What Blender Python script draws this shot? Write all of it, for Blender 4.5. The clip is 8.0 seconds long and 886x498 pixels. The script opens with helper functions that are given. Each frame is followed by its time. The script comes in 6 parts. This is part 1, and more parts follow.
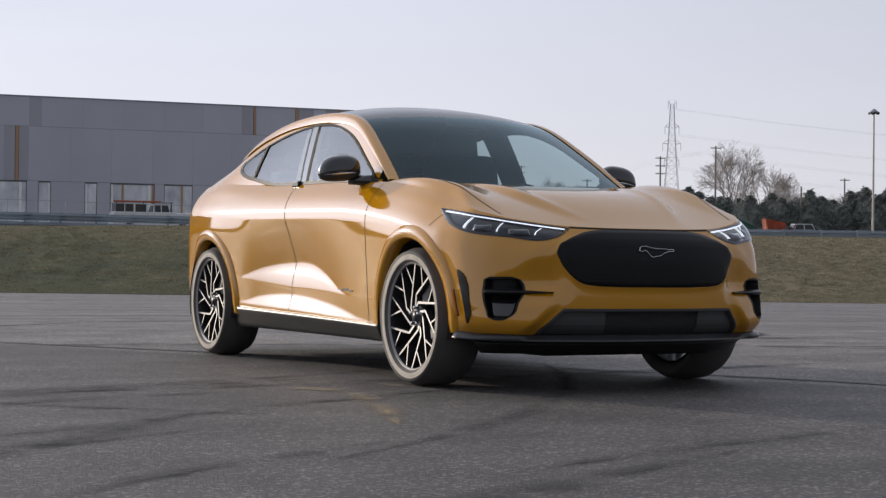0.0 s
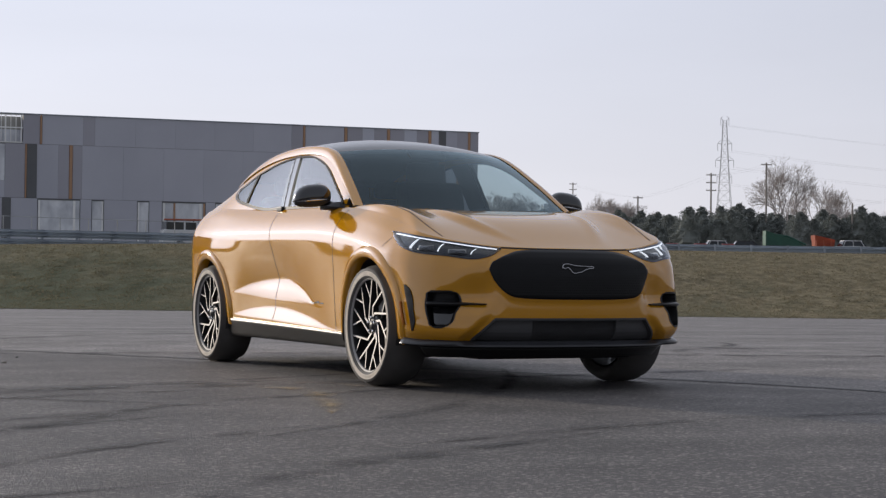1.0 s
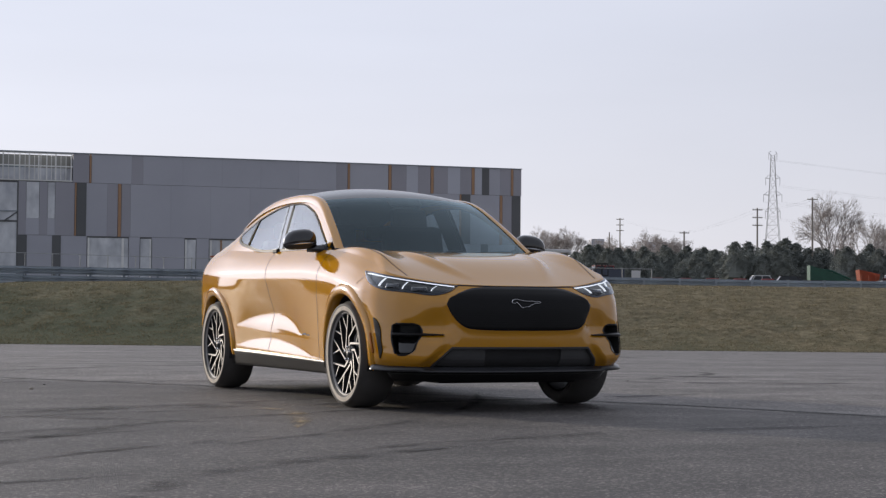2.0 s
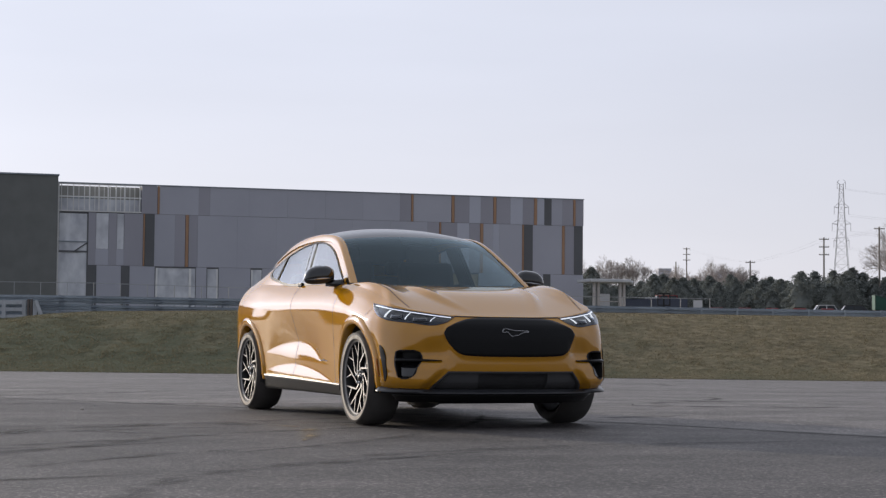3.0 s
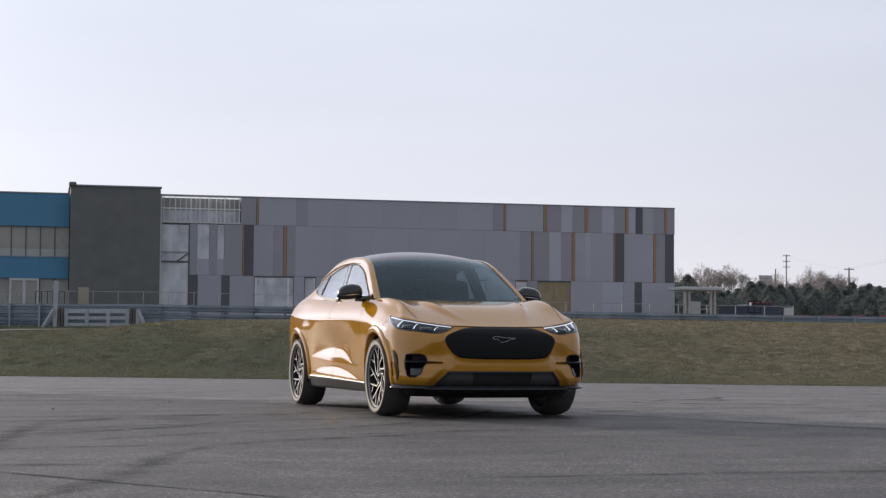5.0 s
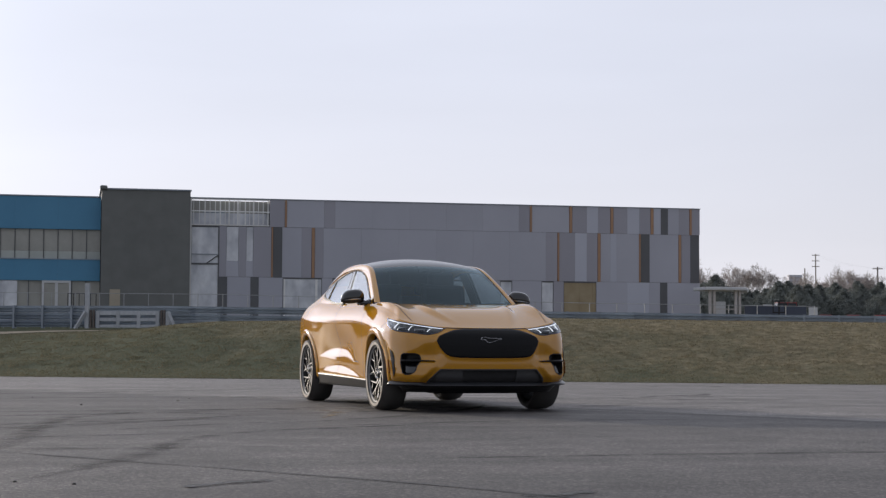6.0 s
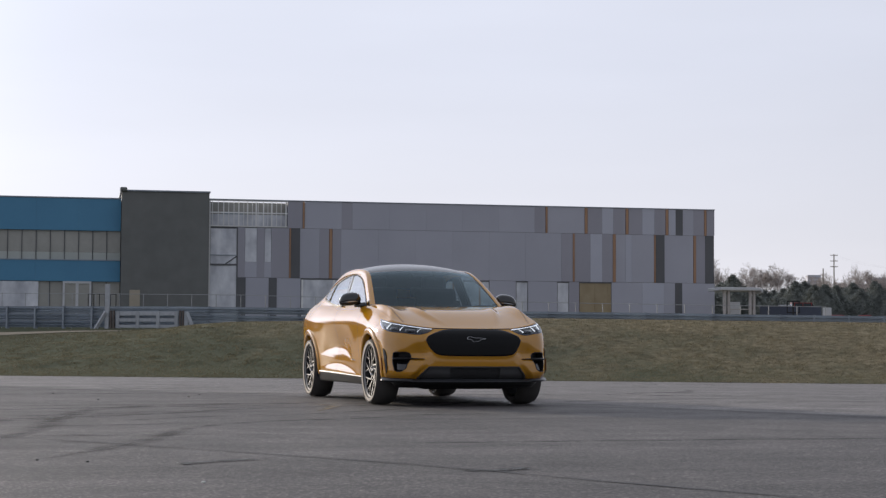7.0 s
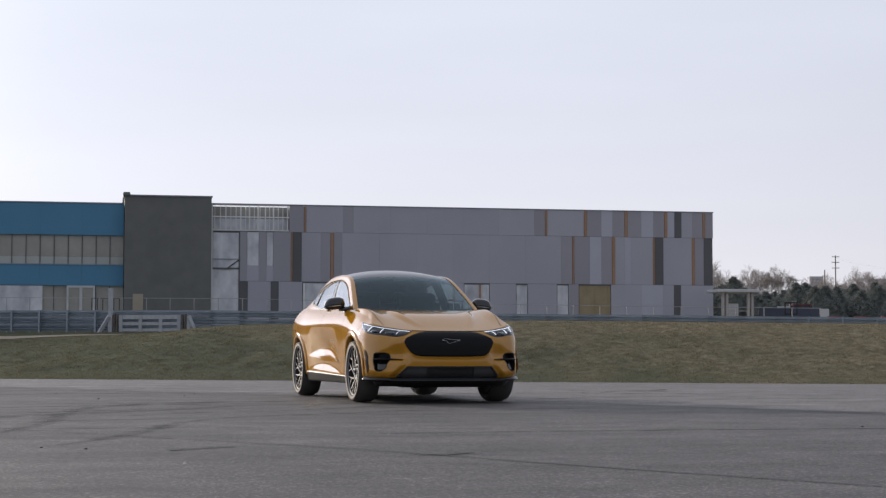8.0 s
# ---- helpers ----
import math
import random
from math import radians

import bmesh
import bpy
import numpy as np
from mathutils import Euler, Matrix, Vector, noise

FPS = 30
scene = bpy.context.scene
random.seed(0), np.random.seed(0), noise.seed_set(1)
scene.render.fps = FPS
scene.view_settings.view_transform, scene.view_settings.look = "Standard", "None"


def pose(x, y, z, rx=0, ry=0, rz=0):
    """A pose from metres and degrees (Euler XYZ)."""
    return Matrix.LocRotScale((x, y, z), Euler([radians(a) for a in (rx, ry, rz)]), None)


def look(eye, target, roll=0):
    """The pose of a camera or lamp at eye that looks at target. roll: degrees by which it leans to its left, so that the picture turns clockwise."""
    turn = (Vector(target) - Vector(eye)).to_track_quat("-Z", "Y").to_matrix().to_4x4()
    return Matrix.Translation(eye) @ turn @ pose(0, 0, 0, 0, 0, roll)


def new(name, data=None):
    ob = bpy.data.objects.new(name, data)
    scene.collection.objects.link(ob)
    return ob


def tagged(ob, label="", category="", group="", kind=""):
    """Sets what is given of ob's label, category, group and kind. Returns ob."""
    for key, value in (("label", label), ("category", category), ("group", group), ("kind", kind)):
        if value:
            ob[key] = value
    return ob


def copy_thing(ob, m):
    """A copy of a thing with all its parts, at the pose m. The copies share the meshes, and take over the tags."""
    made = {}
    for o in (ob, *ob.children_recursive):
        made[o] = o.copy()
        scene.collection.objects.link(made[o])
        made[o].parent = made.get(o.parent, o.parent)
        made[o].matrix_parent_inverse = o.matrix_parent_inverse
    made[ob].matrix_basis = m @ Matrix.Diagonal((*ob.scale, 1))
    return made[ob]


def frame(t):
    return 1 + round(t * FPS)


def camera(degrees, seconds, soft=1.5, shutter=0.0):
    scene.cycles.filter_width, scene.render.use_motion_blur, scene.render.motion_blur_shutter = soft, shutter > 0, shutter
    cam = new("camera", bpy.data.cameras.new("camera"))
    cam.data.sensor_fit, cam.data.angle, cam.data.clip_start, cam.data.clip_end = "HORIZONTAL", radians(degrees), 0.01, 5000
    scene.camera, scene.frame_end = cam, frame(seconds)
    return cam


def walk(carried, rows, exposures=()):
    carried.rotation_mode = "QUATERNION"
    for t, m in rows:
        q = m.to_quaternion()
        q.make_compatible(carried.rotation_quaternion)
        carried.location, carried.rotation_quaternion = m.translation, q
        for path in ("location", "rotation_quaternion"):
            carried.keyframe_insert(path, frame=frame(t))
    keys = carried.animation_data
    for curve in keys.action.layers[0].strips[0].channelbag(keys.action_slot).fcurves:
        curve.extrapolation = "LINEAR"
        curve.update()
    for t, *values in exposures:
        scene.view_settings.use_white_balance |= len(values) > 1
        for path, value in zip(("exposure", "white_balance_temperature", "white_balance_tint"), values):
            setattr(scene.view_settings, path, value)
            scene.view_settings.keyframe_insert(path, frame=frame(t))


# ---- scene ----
cam = camera(28.7, 8.0, soft=1.35, shutter=0.0)
PATH = [
    (0, (-4.907, -9.435, 0.655), (-3.976, -7.664, 0.666), 0.67),
    (0.5, (-4.932, -10.125, 0.66), (-4.032, -8.339, 0.676), 0.58),
    (1, (-4.982, -10.86, 0.657), (-4.108, -9.062, 0.687), 0.6),
    (1.5, (-5.035, -11.601, 0.654), (-4.184, -9.792, 0.703), 0.5),
    (3, (-5.192, -13.808, 0.649), (-4.444, -11.956, 0.753), 0.5),
    (3.5, (-5.231, -14.507, 0.644), (-4.519, -12.641, 0.753), 0.5),
    (4, (-5.277, -15.204, 0.643), (-4.595, -13.327, 0.755), 0.5),
    (4.5, (-5.334, -15.932, 0.641), (-4.676, -14.046, 0.753), 0.5),
    (6, (-5.5, -18.17, 0.638), (-4.897, -16.267, 0.75), 0.3),
    (6.5, (-5.548, -18.88, 0.632), (-4.958, -16.972, 0.744), 0.3),
    (7, (-5.595, -19.548, 0.629), (-5.014, -17.638, 0.741), 0.3),
    (7.5, (-5.639, -20.196, 0.624), (-5.061, -18.285, 0.737), 0.2),
    (8, (-5.679, -20.852, 0.614), (-5.102, -18.94, 0.729), 0.1),
]
walk(cam, [(t, look(eye, target, roll)) for t, eye, target, roll in PATH])

# ---- light ----
SUN_DIR = Vector((-0.395, 0.912, 0.226)).normalized()
world = bpy.data.worlds.new("world")
scene.world = world
world.use_nodes = True
wn = world.node_tree
wn.nodes.clear()
w_out = wn.nodes.new("ShaderNodeOutputWorld")
w_bg = wn.nodes.new("ShaderNodeBackground")
w_sky = wn.nodes.new("ShaderNodeTexSky")
w_sky.sky_type = "NISHITA"
w_sky.sun_disc = False
w_sky.sun_elevation = radians(12.8)
w_sky.sun_rotation = math.atan2(SUN_DIR.x, SUN_DIR.y)
w_sky.air_density, w_sky.dust_density, w_sky.ozone_density = 1.0, 0.6, 2.0
# a thin veil of cloud evens out the clear sky
w_tc = wn.nodes.new("ShaderNodeTexCoord")
w_sep = wn.nodes.new("ShaderNodeSeparateXYZ")
w_ramp = wn.nodes.new("ShaderNodeValToRGB")
w_ramp.color_ramp.elements[0].position, w_ramp.color_ramp.elements[0].color = 0.0, (8.7, 8.55, 9.4, 1)
w_ramp.color_ramp.elements[1].position, w_ramp.color_ramp.elements[1].color = 0.45, (8.0, 8.4, 9.7, 1)
w_el = w_ramp.color_ramp.elements.new(0.16)
w_el.color = (7.8, 8.0, 9.2, 1)
w_map = wn.nodes.new("ShaderNodeMapping")
w_map.inputs["Scale"].default_value = (1.2, 1.2, 7.0)
w_noise = wn.nodes.new("ShaderNodeTexNoise")
w_noise.inputs["Scale"].default_value, w_noise.inputs["Detail"].default_value = 2.2, 5
w_cl = wn.nodes.new("ShaderNodeMapRange")
w_cl.inputs["From Min"].default_value, w_cl.inputs["From Max"].default_value = 0.35, 0.75
w_cl.inputs["To Min"].default_value, w_cl.inputs["To Max"].default_value = 0.965, 1.035
w_mul = wn.nodes.new("ShaderNodeVectorMath")
w_mul.operation = "SCALE"
w_mix = wn.nodes.new("ShaderNodeMix")
w_mix.data_type = "RGBA"
w_mix.inputs["Factor"].default_value = 0.9
wn.links.new(w_tc.outputs["Generated"], w_sep.inputs[0])
wn.links.new(w_sep.outputs["Z"], w_ramp.inputs[0])
wn.links.new(w_tc.outputs["Generated"], w_map.inputs["Vector"])
wn.links.new(w_map.outputs[0], w_noise.inputs["Vector"])
wn.links.new(w_noise.outputs["Fac"], w_cl.inputs["Value"])
# the haze is brighter on the sun's side
w_dot = wn.nodes.new("ShaderNodeVectorMath")
w_dot.operation = "DOT_PRODUCT"
w_dot.inputs[1].default_value = Vector((SUN_DIR.x, SUN_DIR.y, 0)).normalized()
w_az = wn.nodes.new("ShaderNodeMapRange")
w_az.interpolation_type = "SMOOTHSTEP"
w_az.inputs["From Min"].default_value, w_az.inputs["From Max"].default_value = -0.5, 1.0
w_az.inputs["To Min"].default_value, w_az.inputs["To Max"].default_value = 0.46, 1.02
wn.links.new(w_tc.outputs["Generated"], w_dot.inputs[0])
wn.links.new(w_dot.outputs["Value"], w_az.inputs["Value"])
w_mul2 = wn.nodes.new("ShaderNodeVectorMath")
w_mul2.operation = "SCALE"
wn.links.new(w_az.outputs[0], w_mul2.inputs["Scale"])
wn.links.new(w_ramp.outputs[0], w_mul2.inputs[0])
# bright haze close round the sun
w_dot2 = wn.nodes.new("ShaderNodeVectorMath")
w_dot2.operation = "DOT_PRODUCT"
w_dot2.inputs[1].default_value = SUN_DIR
wn.links.new(w_tc.outputs["Generated"], w_dot2.inputs[0])
w_pos = wn.nodes.new("ShaderNodeMath")
w_pos.operation = "MAXIMUM"
wn.links.new(w_dot2.outputs["Value"], w_pos.inputs[0])
w_pow = wn.nodes.new("ShaderNodeMath")
w_pow.operation = "POWER"
w_pow.inputs[1].default_value = 31.0
wn.links.new(w_pos.outputs[0], w_pow.inputs[0])
w_aur = wn.nodes.new("ShaderNodeVectorMath")
w_aur.operation = "SCALE"
w_aur.inputs[0].default_value = (29, 30.5, 36)
wn.links.new(w_pow.outputs[0], w_aur.inputs["Scale"])
w_sum = wn.nodes.new("ShaderNodeVectorMath")
wn.links.new(w_mul2.outputs[0], w_sum.inputs[0])
wn.links.new(w_aur.outputs[0], w_sum.inputs[1])
wn.links.new(w_sum.outputs[0], w_mul.inputs[0])
wn.links.new(w_cl.outputs[0], w_mul.inputs["Scale"])
wn.links.new(w_sky.outputs[0], w_mix.inputs["A"])
wn.links.new(w_mul.outputs[0], w_mix.inputs["B"])
wn.links.new(w_mix.outputs["Result"], w_bg.inputs["Color"])
w_bg.inputs["Strength"].default_value = 0.104
wn.links.new(w_bg.outputs[0], w_out.inputs[0])

sun = new("sun", bpy.data.lights.new("sun", "SUN"))
sun.data.energy, sun.data.angle, sun.data.color = 2.6, radians(1.8), (1.0, 0.87, 0.70)
sun.matrix_world = look((0, 0, 40), Vector((0, 0, 40)) - SUN_DIR)
scene.view_settings.exposure = 0.0


# ---- materials ----
def material(name, color, rough=0.6, metal=0.0, color2=None, scale=3.0, detail=6.0, fine=60.0, bump=0.0, bump_dist=0.01,
             coat=0.0, vary=0.0, stretch=(1, 1, 1), amount=0.5, spec=0.5, rough2=None):
    """A surface with two scales of colour change, relief and a little change from piece to piece."""
    m = bpy.data.materials.new(name)
    m.use_nodes = True
    nt = m.node_tree
    b = nt.nodes["Principled BSDF"]
    b.inputs["Roughness"].default_value, b.inputs["Metallic"].default_value = rough, metal
    b.inputs["Specular IOR Level"].default_value = spec
    if coat:
        b.inputs["Coat Weight"].default_value, b.inputs["Coat Roughness"].default_value = coat, 0.03
    tc = nt.nodes.new("ShaderNodeTexCoord")
    mp = nt.nodes.new("ShaderNodeMapping")
    mp.inputs["Scale"].default_value = stretch
    nt.links.new(tc.outputs["Object"], mp.inputs["Vector"])
    n1 = nt.nodes.new("ShaderNodeTexNoise")
    n1.inputs["Scale"].default_value, n1.inputs["Detail"].default_value = scale, detail
    n2 = nt.nodes.new("ShaderNodeTexNoise")
    n2.inputs["Scale"].default_value, n2.inputs["Detail"].default_value = fine, 3
    for n in (n1, n2):
        nt.links.new(mp.outputs[0], n.inputs["Vector"])
    mix = nt.nodes.new("ShaderNodeMix")
    mix.data_type = "RGBA"
    c2 = color2 or tuple(c * 0.75 for c in color)
    mix.inputs["A"].default_value, mix.inputs["B"].default_value = (*c2, 1), (*color, 1)
    add = nt.nodes.new("ShaderNodeMath")
    add.operation = "MULTIPLY_ADD"
    add.inputs[1].default_value = amount
    nt.links.new(n2.outputs["Fac"], add.inputs[0])
    rng = nt.nodes.new("ShaderNodeMapRange")
    rng.inputs["From Min"].default_value, rng.inputs["From Max"].default_value = 0.3, 0.7
    rng.inputs["To Max"].default_value = 1.0 - amount * 0.5
    nt.links.new(n1.outputs["Fac"], rng.inputs["Value"])
    nt.links.new(rng.outputs[0], add.inputs[2])
    nt.links.new(add.outputs[0], mix.inputs["Factor"])
    last = mix.outputs["Result"]
    if vary:
        oi = nt.nodes.new("ShaderNodeObjectInfo")
        hs = nt.nodes.new("ShaderNodeHueSaturation")
        vr = nt.nodes.new("ShaderNodeMapRange")
        vr.inputs["To Min"].default_value, vr.inputs["To Max"].default_value = 1 - vary, 1 + vary
        nt.links.new(oi.outputs["Random"], vr.inputs["Value"])
        nt.links.new(vr.outputs[0], hs.inputs["Value"])
        nt.links.new(last, hs.inputs["Color"])
        last = hs.outputs[0]
    nt.links.new(last, b.inputs["Base Color"])
    if rough2 is not None:
        rr = nt.nodes.new("ShaderNodeMapRange")
        rr.inputs["From Min"].default_value, rr.inputs["From Max"].default_value = 0.3, 0.7
        rr.inputs["To Min"].default_value, rr.inputs["To Max"].default_value = rough, rough2
        nt.links.new(n1.outputs["Fac"], rr.inputs["Value"])
        nt.links.new(rr.outputs[0], b.inputs["Roughness"])
    if bump:
        bp = nt.nodes.new("ShaderNodeBump")
        bp.inputs["Strength"].default_value, bp.inputs["Distance"].default_value = bump, bump_dist
        nt.links.new(n2.outputs["Fac"], bp.inputs["Height"])
        nt.links.new(bp.outputs[0], b.inputs["Normal"])
    return m


def glass_material(name, tint, see, rough=0.02, base=0.06, power=4.0, shine=(0.95, 0.97, 1.0)):
    """Tinted glazing: part clear, part mirror by the angle of view."""
    m = bpy.data.materials.new(name)
    m.use_nodes = True
    nt = m.node_tree
    nt.nodes.remove(nt.nodes["Principled BSDF"])
    out = nt.nodes["Material Output"]
    tr = nt.nodes.new("ShaderNodeBsdfTransparent")
    tr.inputs[0].default_value = (*(c * see for c in tint), 1)
    gl = nt.nodes.new("ShaderNodeBsdfGlossy")
    gl.inputs["Color"].default_value, gl.inputs["Roughness"].default_value = (*shine, 1), rough
    lw = nt.nodes.new("ShaderNodeLayerWeight")
    lw.inputs["Blend"].default_value = 0.5
    pw = nt.nodes.new("ShaderNodeMath")
    pw.operation = "POWER"
    pw.inputs[1].default_value = power
    nt.links.new(lw.outputs["Facing"], pw.inputs[0])
    fr = nt.nodes.new("ShaderNodeMath")
    fr.operation = "MULTIPLY_ADD"
    fr.inputs[1].default_value, fr.inputs[2].default_value = 0.9, base
    nt.links.new(pw.outputs[0], fr.inputs[0])
    mx = nt.nodes.new("ShaderNodeMixShader")
    nt.links.new(fr.outputs[0], mx.inputs[0])
    nt.links.new(tr.outputs[0], mx.inputs[1])
    nt.links.new(gl.outputs[0], mx.inputs[2])
    nt.links.new(mx.outputs[0], out.inputs[0])
    return m


def emitter(name, color, strength):
    m = bpy.data.materials.new(name)
    m.use_nodes = True
    b = m.node_tree.nodes["Principled BSDF"]
    b.inputs["Base Color"].default_value = (0.8, 0.8, 0.8, 1)
    b.inputs["Emission Color"].default_value = (*color, 1)
    b.inputs["Emission Strength"].default_value = strength
    return m


def leafy(m, share):
    """Lets part of the light through thin leaves and blades."""
    nt = m.node_tree
    b, out = nt.nodes["Principled BSDF"], nt.nodes["Material Output"]
    tr = nt.nodes.new("ShaderNodeBsdfTranslucent")
    nt.links.new(b.inputs["Base Color"].links[0].from_socket, tr.inputs["Color"])
    mx = nt.nodes.new("ShaderNodeMixShader")
    mx.inputs[0].default_value = share
    nt.links.new(b.outputs[0], mx.inputs[1])
    nt.links.new(tr.outputs[0], mx.inputs[2])
    nt.links.new(mx.outputs[0], out.inputs[0])
    return m


def faint(m, strength, scale=9.0):
    """A worn mark or painted light on the ground that thins out towards its edges."""
    nt = m.node_tree
    b, out = nt.nodes["Principled BSDF"], nt.nodes["Material Output"]
    uv = nt.nodes.new("ShaderNodeUVMap")
    sp = nt.nodes.new("ShaderNodeSeparateXYZ")
    nt.links.new(uv.outputs[0], sp.inputs[0])
    tc = nt.nodes.new("ShaderNodeTexCoord")
    nz = nt.nodes.new("ShaderNodeTexNoise")
    nz.inputs["Scale"].default_value, nz.inputs["Detail"].default_value = scale, 6
    nt.links.new(tc.outputs["Object"], nz.inputs["Vector"])
    rg = nt.nodes.new("ShaderNodeMapRange")
    rg.inputs["From Min"].default_value, rg.inputs["From Max"].default_value = 0.35, 0.7
    nt.links.new(nz.outputs["Fac"], rg.inputs["Value"])
    ml = nt.nodes.new("ShaderNodeMath")
    ml.operation = "MULTIPLY"
    nt.links.new(sp.outputs["X"], ml.inputs[0])
    nt.links.new(rg.outputs[0], ml.inputs[1])
    m2 = nt.nodes.new("ShaderNodeMath")
    m2.operation = "MULTIPLY"
    m2.inputs[1].default_value = strength
    nt.links.new(ml.outputs[0], m2.inputs[0])
    tr = nt.nodes.new("ShaderNodeBsdfTransparent")
    mx = nt.nodes.new("ShaderNodeMixShader")
    nt.links.new(m2.outputs[0], mx.inputs[0])
    nt.links.new(tr.outputs[0], mx.inputs[1])
    nt.links.new(b.outputs[0], mx.inputs[2])
    nt.links.new(mx.outputs[0], out.inputs[0])
    return m


def asphalt_material():
    m = material("asphalt", (0.131, 0.120, 0.116), 0.64, color2=(0.087, 0.079, 0.077), scale=0.35, fine=110.0, bump=1.0,
                 bump_dist=0.012, amount=0.75, spec=0.38, stretch=(1, 1, 1))
    nt = m.node_tree
    b = nt.nodes["Principled BSDF"]
    src = b.inputs["Base Color"].links[0].from_socket
    tc = nt.nodes.new("ShaderNodeTexCoord")
    # pale aggregate chips
    vo = nt.nodes.new("ShaderNodeTexVoronoi")
    vo.inputs["Scale"].default_value = 85.0
    nt.links.new(tc.outputs["Object"], vo.inputs["Vector"])
    sep = nt.nodes.new("ShaderNodeSeparateColor")
    nt.links.new(vo.outputs["Color"], sep.inputs[0])
    ch = nt.nodes.new("ShaderNodeMapRange")
    ch.inputs["From Min"].default_value, ch.inputs["From Max"].default_value = 0.74, 1.0
    ch.inputs["To Max"].default_value = 0.95
    nt.links.new(sep.outputs[0], ch.inputs["Value"])
    mx = nt.nodes.new("ShaderNodeMix")
    mx.data_type = "RGBA"
    nt.links.new(ch.outputs[0], mx.inputs["Factor"])
    nt.links.new(src, mx.inputs["A"])
    mx.inputs["B"].default_value = (0.37, 0.34, 0.31, 1)
    # long worn streaks left by traffic
    mp = nt.nodes.new("ShaderNodeMapping")
    mp.inputs["Rotation"].default_value = (0, 0, radians(28))
    mp.inputs["Scale"].default_value = (0.12, 0.9, 1)
    nt.links.new(tc.outputs["Object"], mp.inputs["Vector"])
    nz = nt.nodes.new("ShaderNodeTexNoise")
    nz.inputs["Scale"].default_value, nz.inputs["Detail"].default_value, nz.inputs["Distortion"].default_value = 1.1, 7, 0.6
    nt.links.new(mp.outputs[0], nz.inputs["Vector"])
    rg = nt.nodes.new("ShaderNodeMapRange")
    rg.inputs["From Min"].default_value, rg.inputs["From Max"].default_value = 0.36, 0.62
    rg.inputs["To Min"].default_value, rg.inputs["To Max"].default_value = 0.74, 1.1
    nt.links.new(nz.outputs["Fac"], rg.inputs["Value"])
    ml = nt.nodes.new("ShaderNodeVectorMath")
    ml.operation = "SCALE"
    nt.links.new(mx.outputs["Result"], ml.inputs[0])
    nt.links.new(rg.outputs[0], ml.inputs["Scale"])
    n3 = nt.nodes.new("ShaderNodeTexNoise")
    n3.inputs["Scale"].default_value, n3.inputs["Detail"].default_value = 1.7, 9
    nt.links.new(tc.outputs["Object"], n3.inputs["Vector"])
    r3 = nt.nodes.new("ShaderNodeMapRange")
    r3.inputs["From Min"].default_value, r3.inputs["From Max"].default_value = 0.35, 0.65
    r3.inputs["To Min"].default_value, r3.inputs["To Max"].default_value = 0.78, 1.16
    nt.links.new(n3.outputs["Fac"], r3.inputs["Value"])
    m3 = nt.nodes.new("ShaderNodeVectorMath")
    m3.operation = "SCALE"
    nt.links.new(ml.outputs[0], m3.inputs[0])
    nt.links.new(r3.outputs[0], m3.inputs["Scale"])
    # the paving is lighter beyond the seam and darker on the near side
    geo = nt.nodes.new("ShaderNodeNewGeometry")
    dt = nt.nodes.new("ShaderNodeVectorMath")
    dt.operation = "DOT_PRODUCT"
    dt.inputs[1].default_value = (0.856, 0.517, 0)
    nt.links.new(geo.outputs["Position"], dt.inputs[0])
    r4 = nt.nodes.new("ShaderNodeMapRange")
    r4.inputs["From Min"].default_value, r4.inputs["From Max"].default_value = -0.1, 0.02
    r4.inputs["To Min"].default_value, r4.inputs["To Max"].default_value = 0.77, 1.38
    nt.links.new(dt.outputs["Value"], r4.inputs["Value"])
    m4 = nt.nodes.new("ShaderNodeVectorMath")
    m4.operation = "SCALE"
    nt.links.new(m3.outputs[0], m4.inputs[0])
    nt.links.new(r4.outputs[0], m4.inputs["Scale"])
    nt.links.new(m4.outputs[0], b.inputs["Base Color"])
    return m


M_ASPHALT = asphalt_material()
M_SEAM = material("seam_filler", (0.012, 0.012, 0.013), 0.6, scale=8)
M_RUBBER_MARK = faint(material("tyre_rubber_on_asphalt", (0.042, 0.041, 0.043), 0.75, scale=5, fine=90), 0.88, 3.0)
# ochre film painted for the sunlight that the car throws on the ground
M_THROWN_LIGHT = faint(material("painted_ochre_light", (0.40, 0.31, 0.20), 0.9, color2=(0.30, 0.24, 0.16), scale=6, fine=60, spec=0.1), 0.9, 4.0)
M_GRASS = material("dry_spring_grass", (0.295, 0.252, 0.164), 0.95, color2=(0.045, 0.043, 0.028), scale=2.4, fine=8.0, bump=1.0, bump_dist=0.14, amount=0.7, spec=0.05)
M_BLADE = leafy(material("grass_blades", (0.33, 0.285, 0.195), 0.9, color2=(0.15, 0.14, 0.092), scale=2.2, fine=9.0, amount=0.7, spec=0.05), 0.35)
M_STAIN = faint(material("oil_stain", (0.012, 0.012, 0.013), 0.6, scale=8), 2.0, 16.0)
M_CHIP = material("pale_chip", (0.75, 0.74, 0.72), 0.8, scale=20)
M_STONE = material("loose_stone", (0.3, 0.28, 0.26), 0.9, scale=20)
M_STEEL = material("galvanised_steel", (0.35, 0.395, 0.45), 0.5, 0.15, color2=(0.26, 0.30, 0.35), scale=0.7, fine=25, vary=0.1)
M_TIMBER_GREY = material("weathered_timber", (0.5, 0.52, 0.55), 0.85, color2=(0.38, 0.4, 0.43), scale=4, fine=50, vary=0.12)
M_CORE = material("building_core", (0.17, 0.17, 0.18), 0.85, scale=0.5)
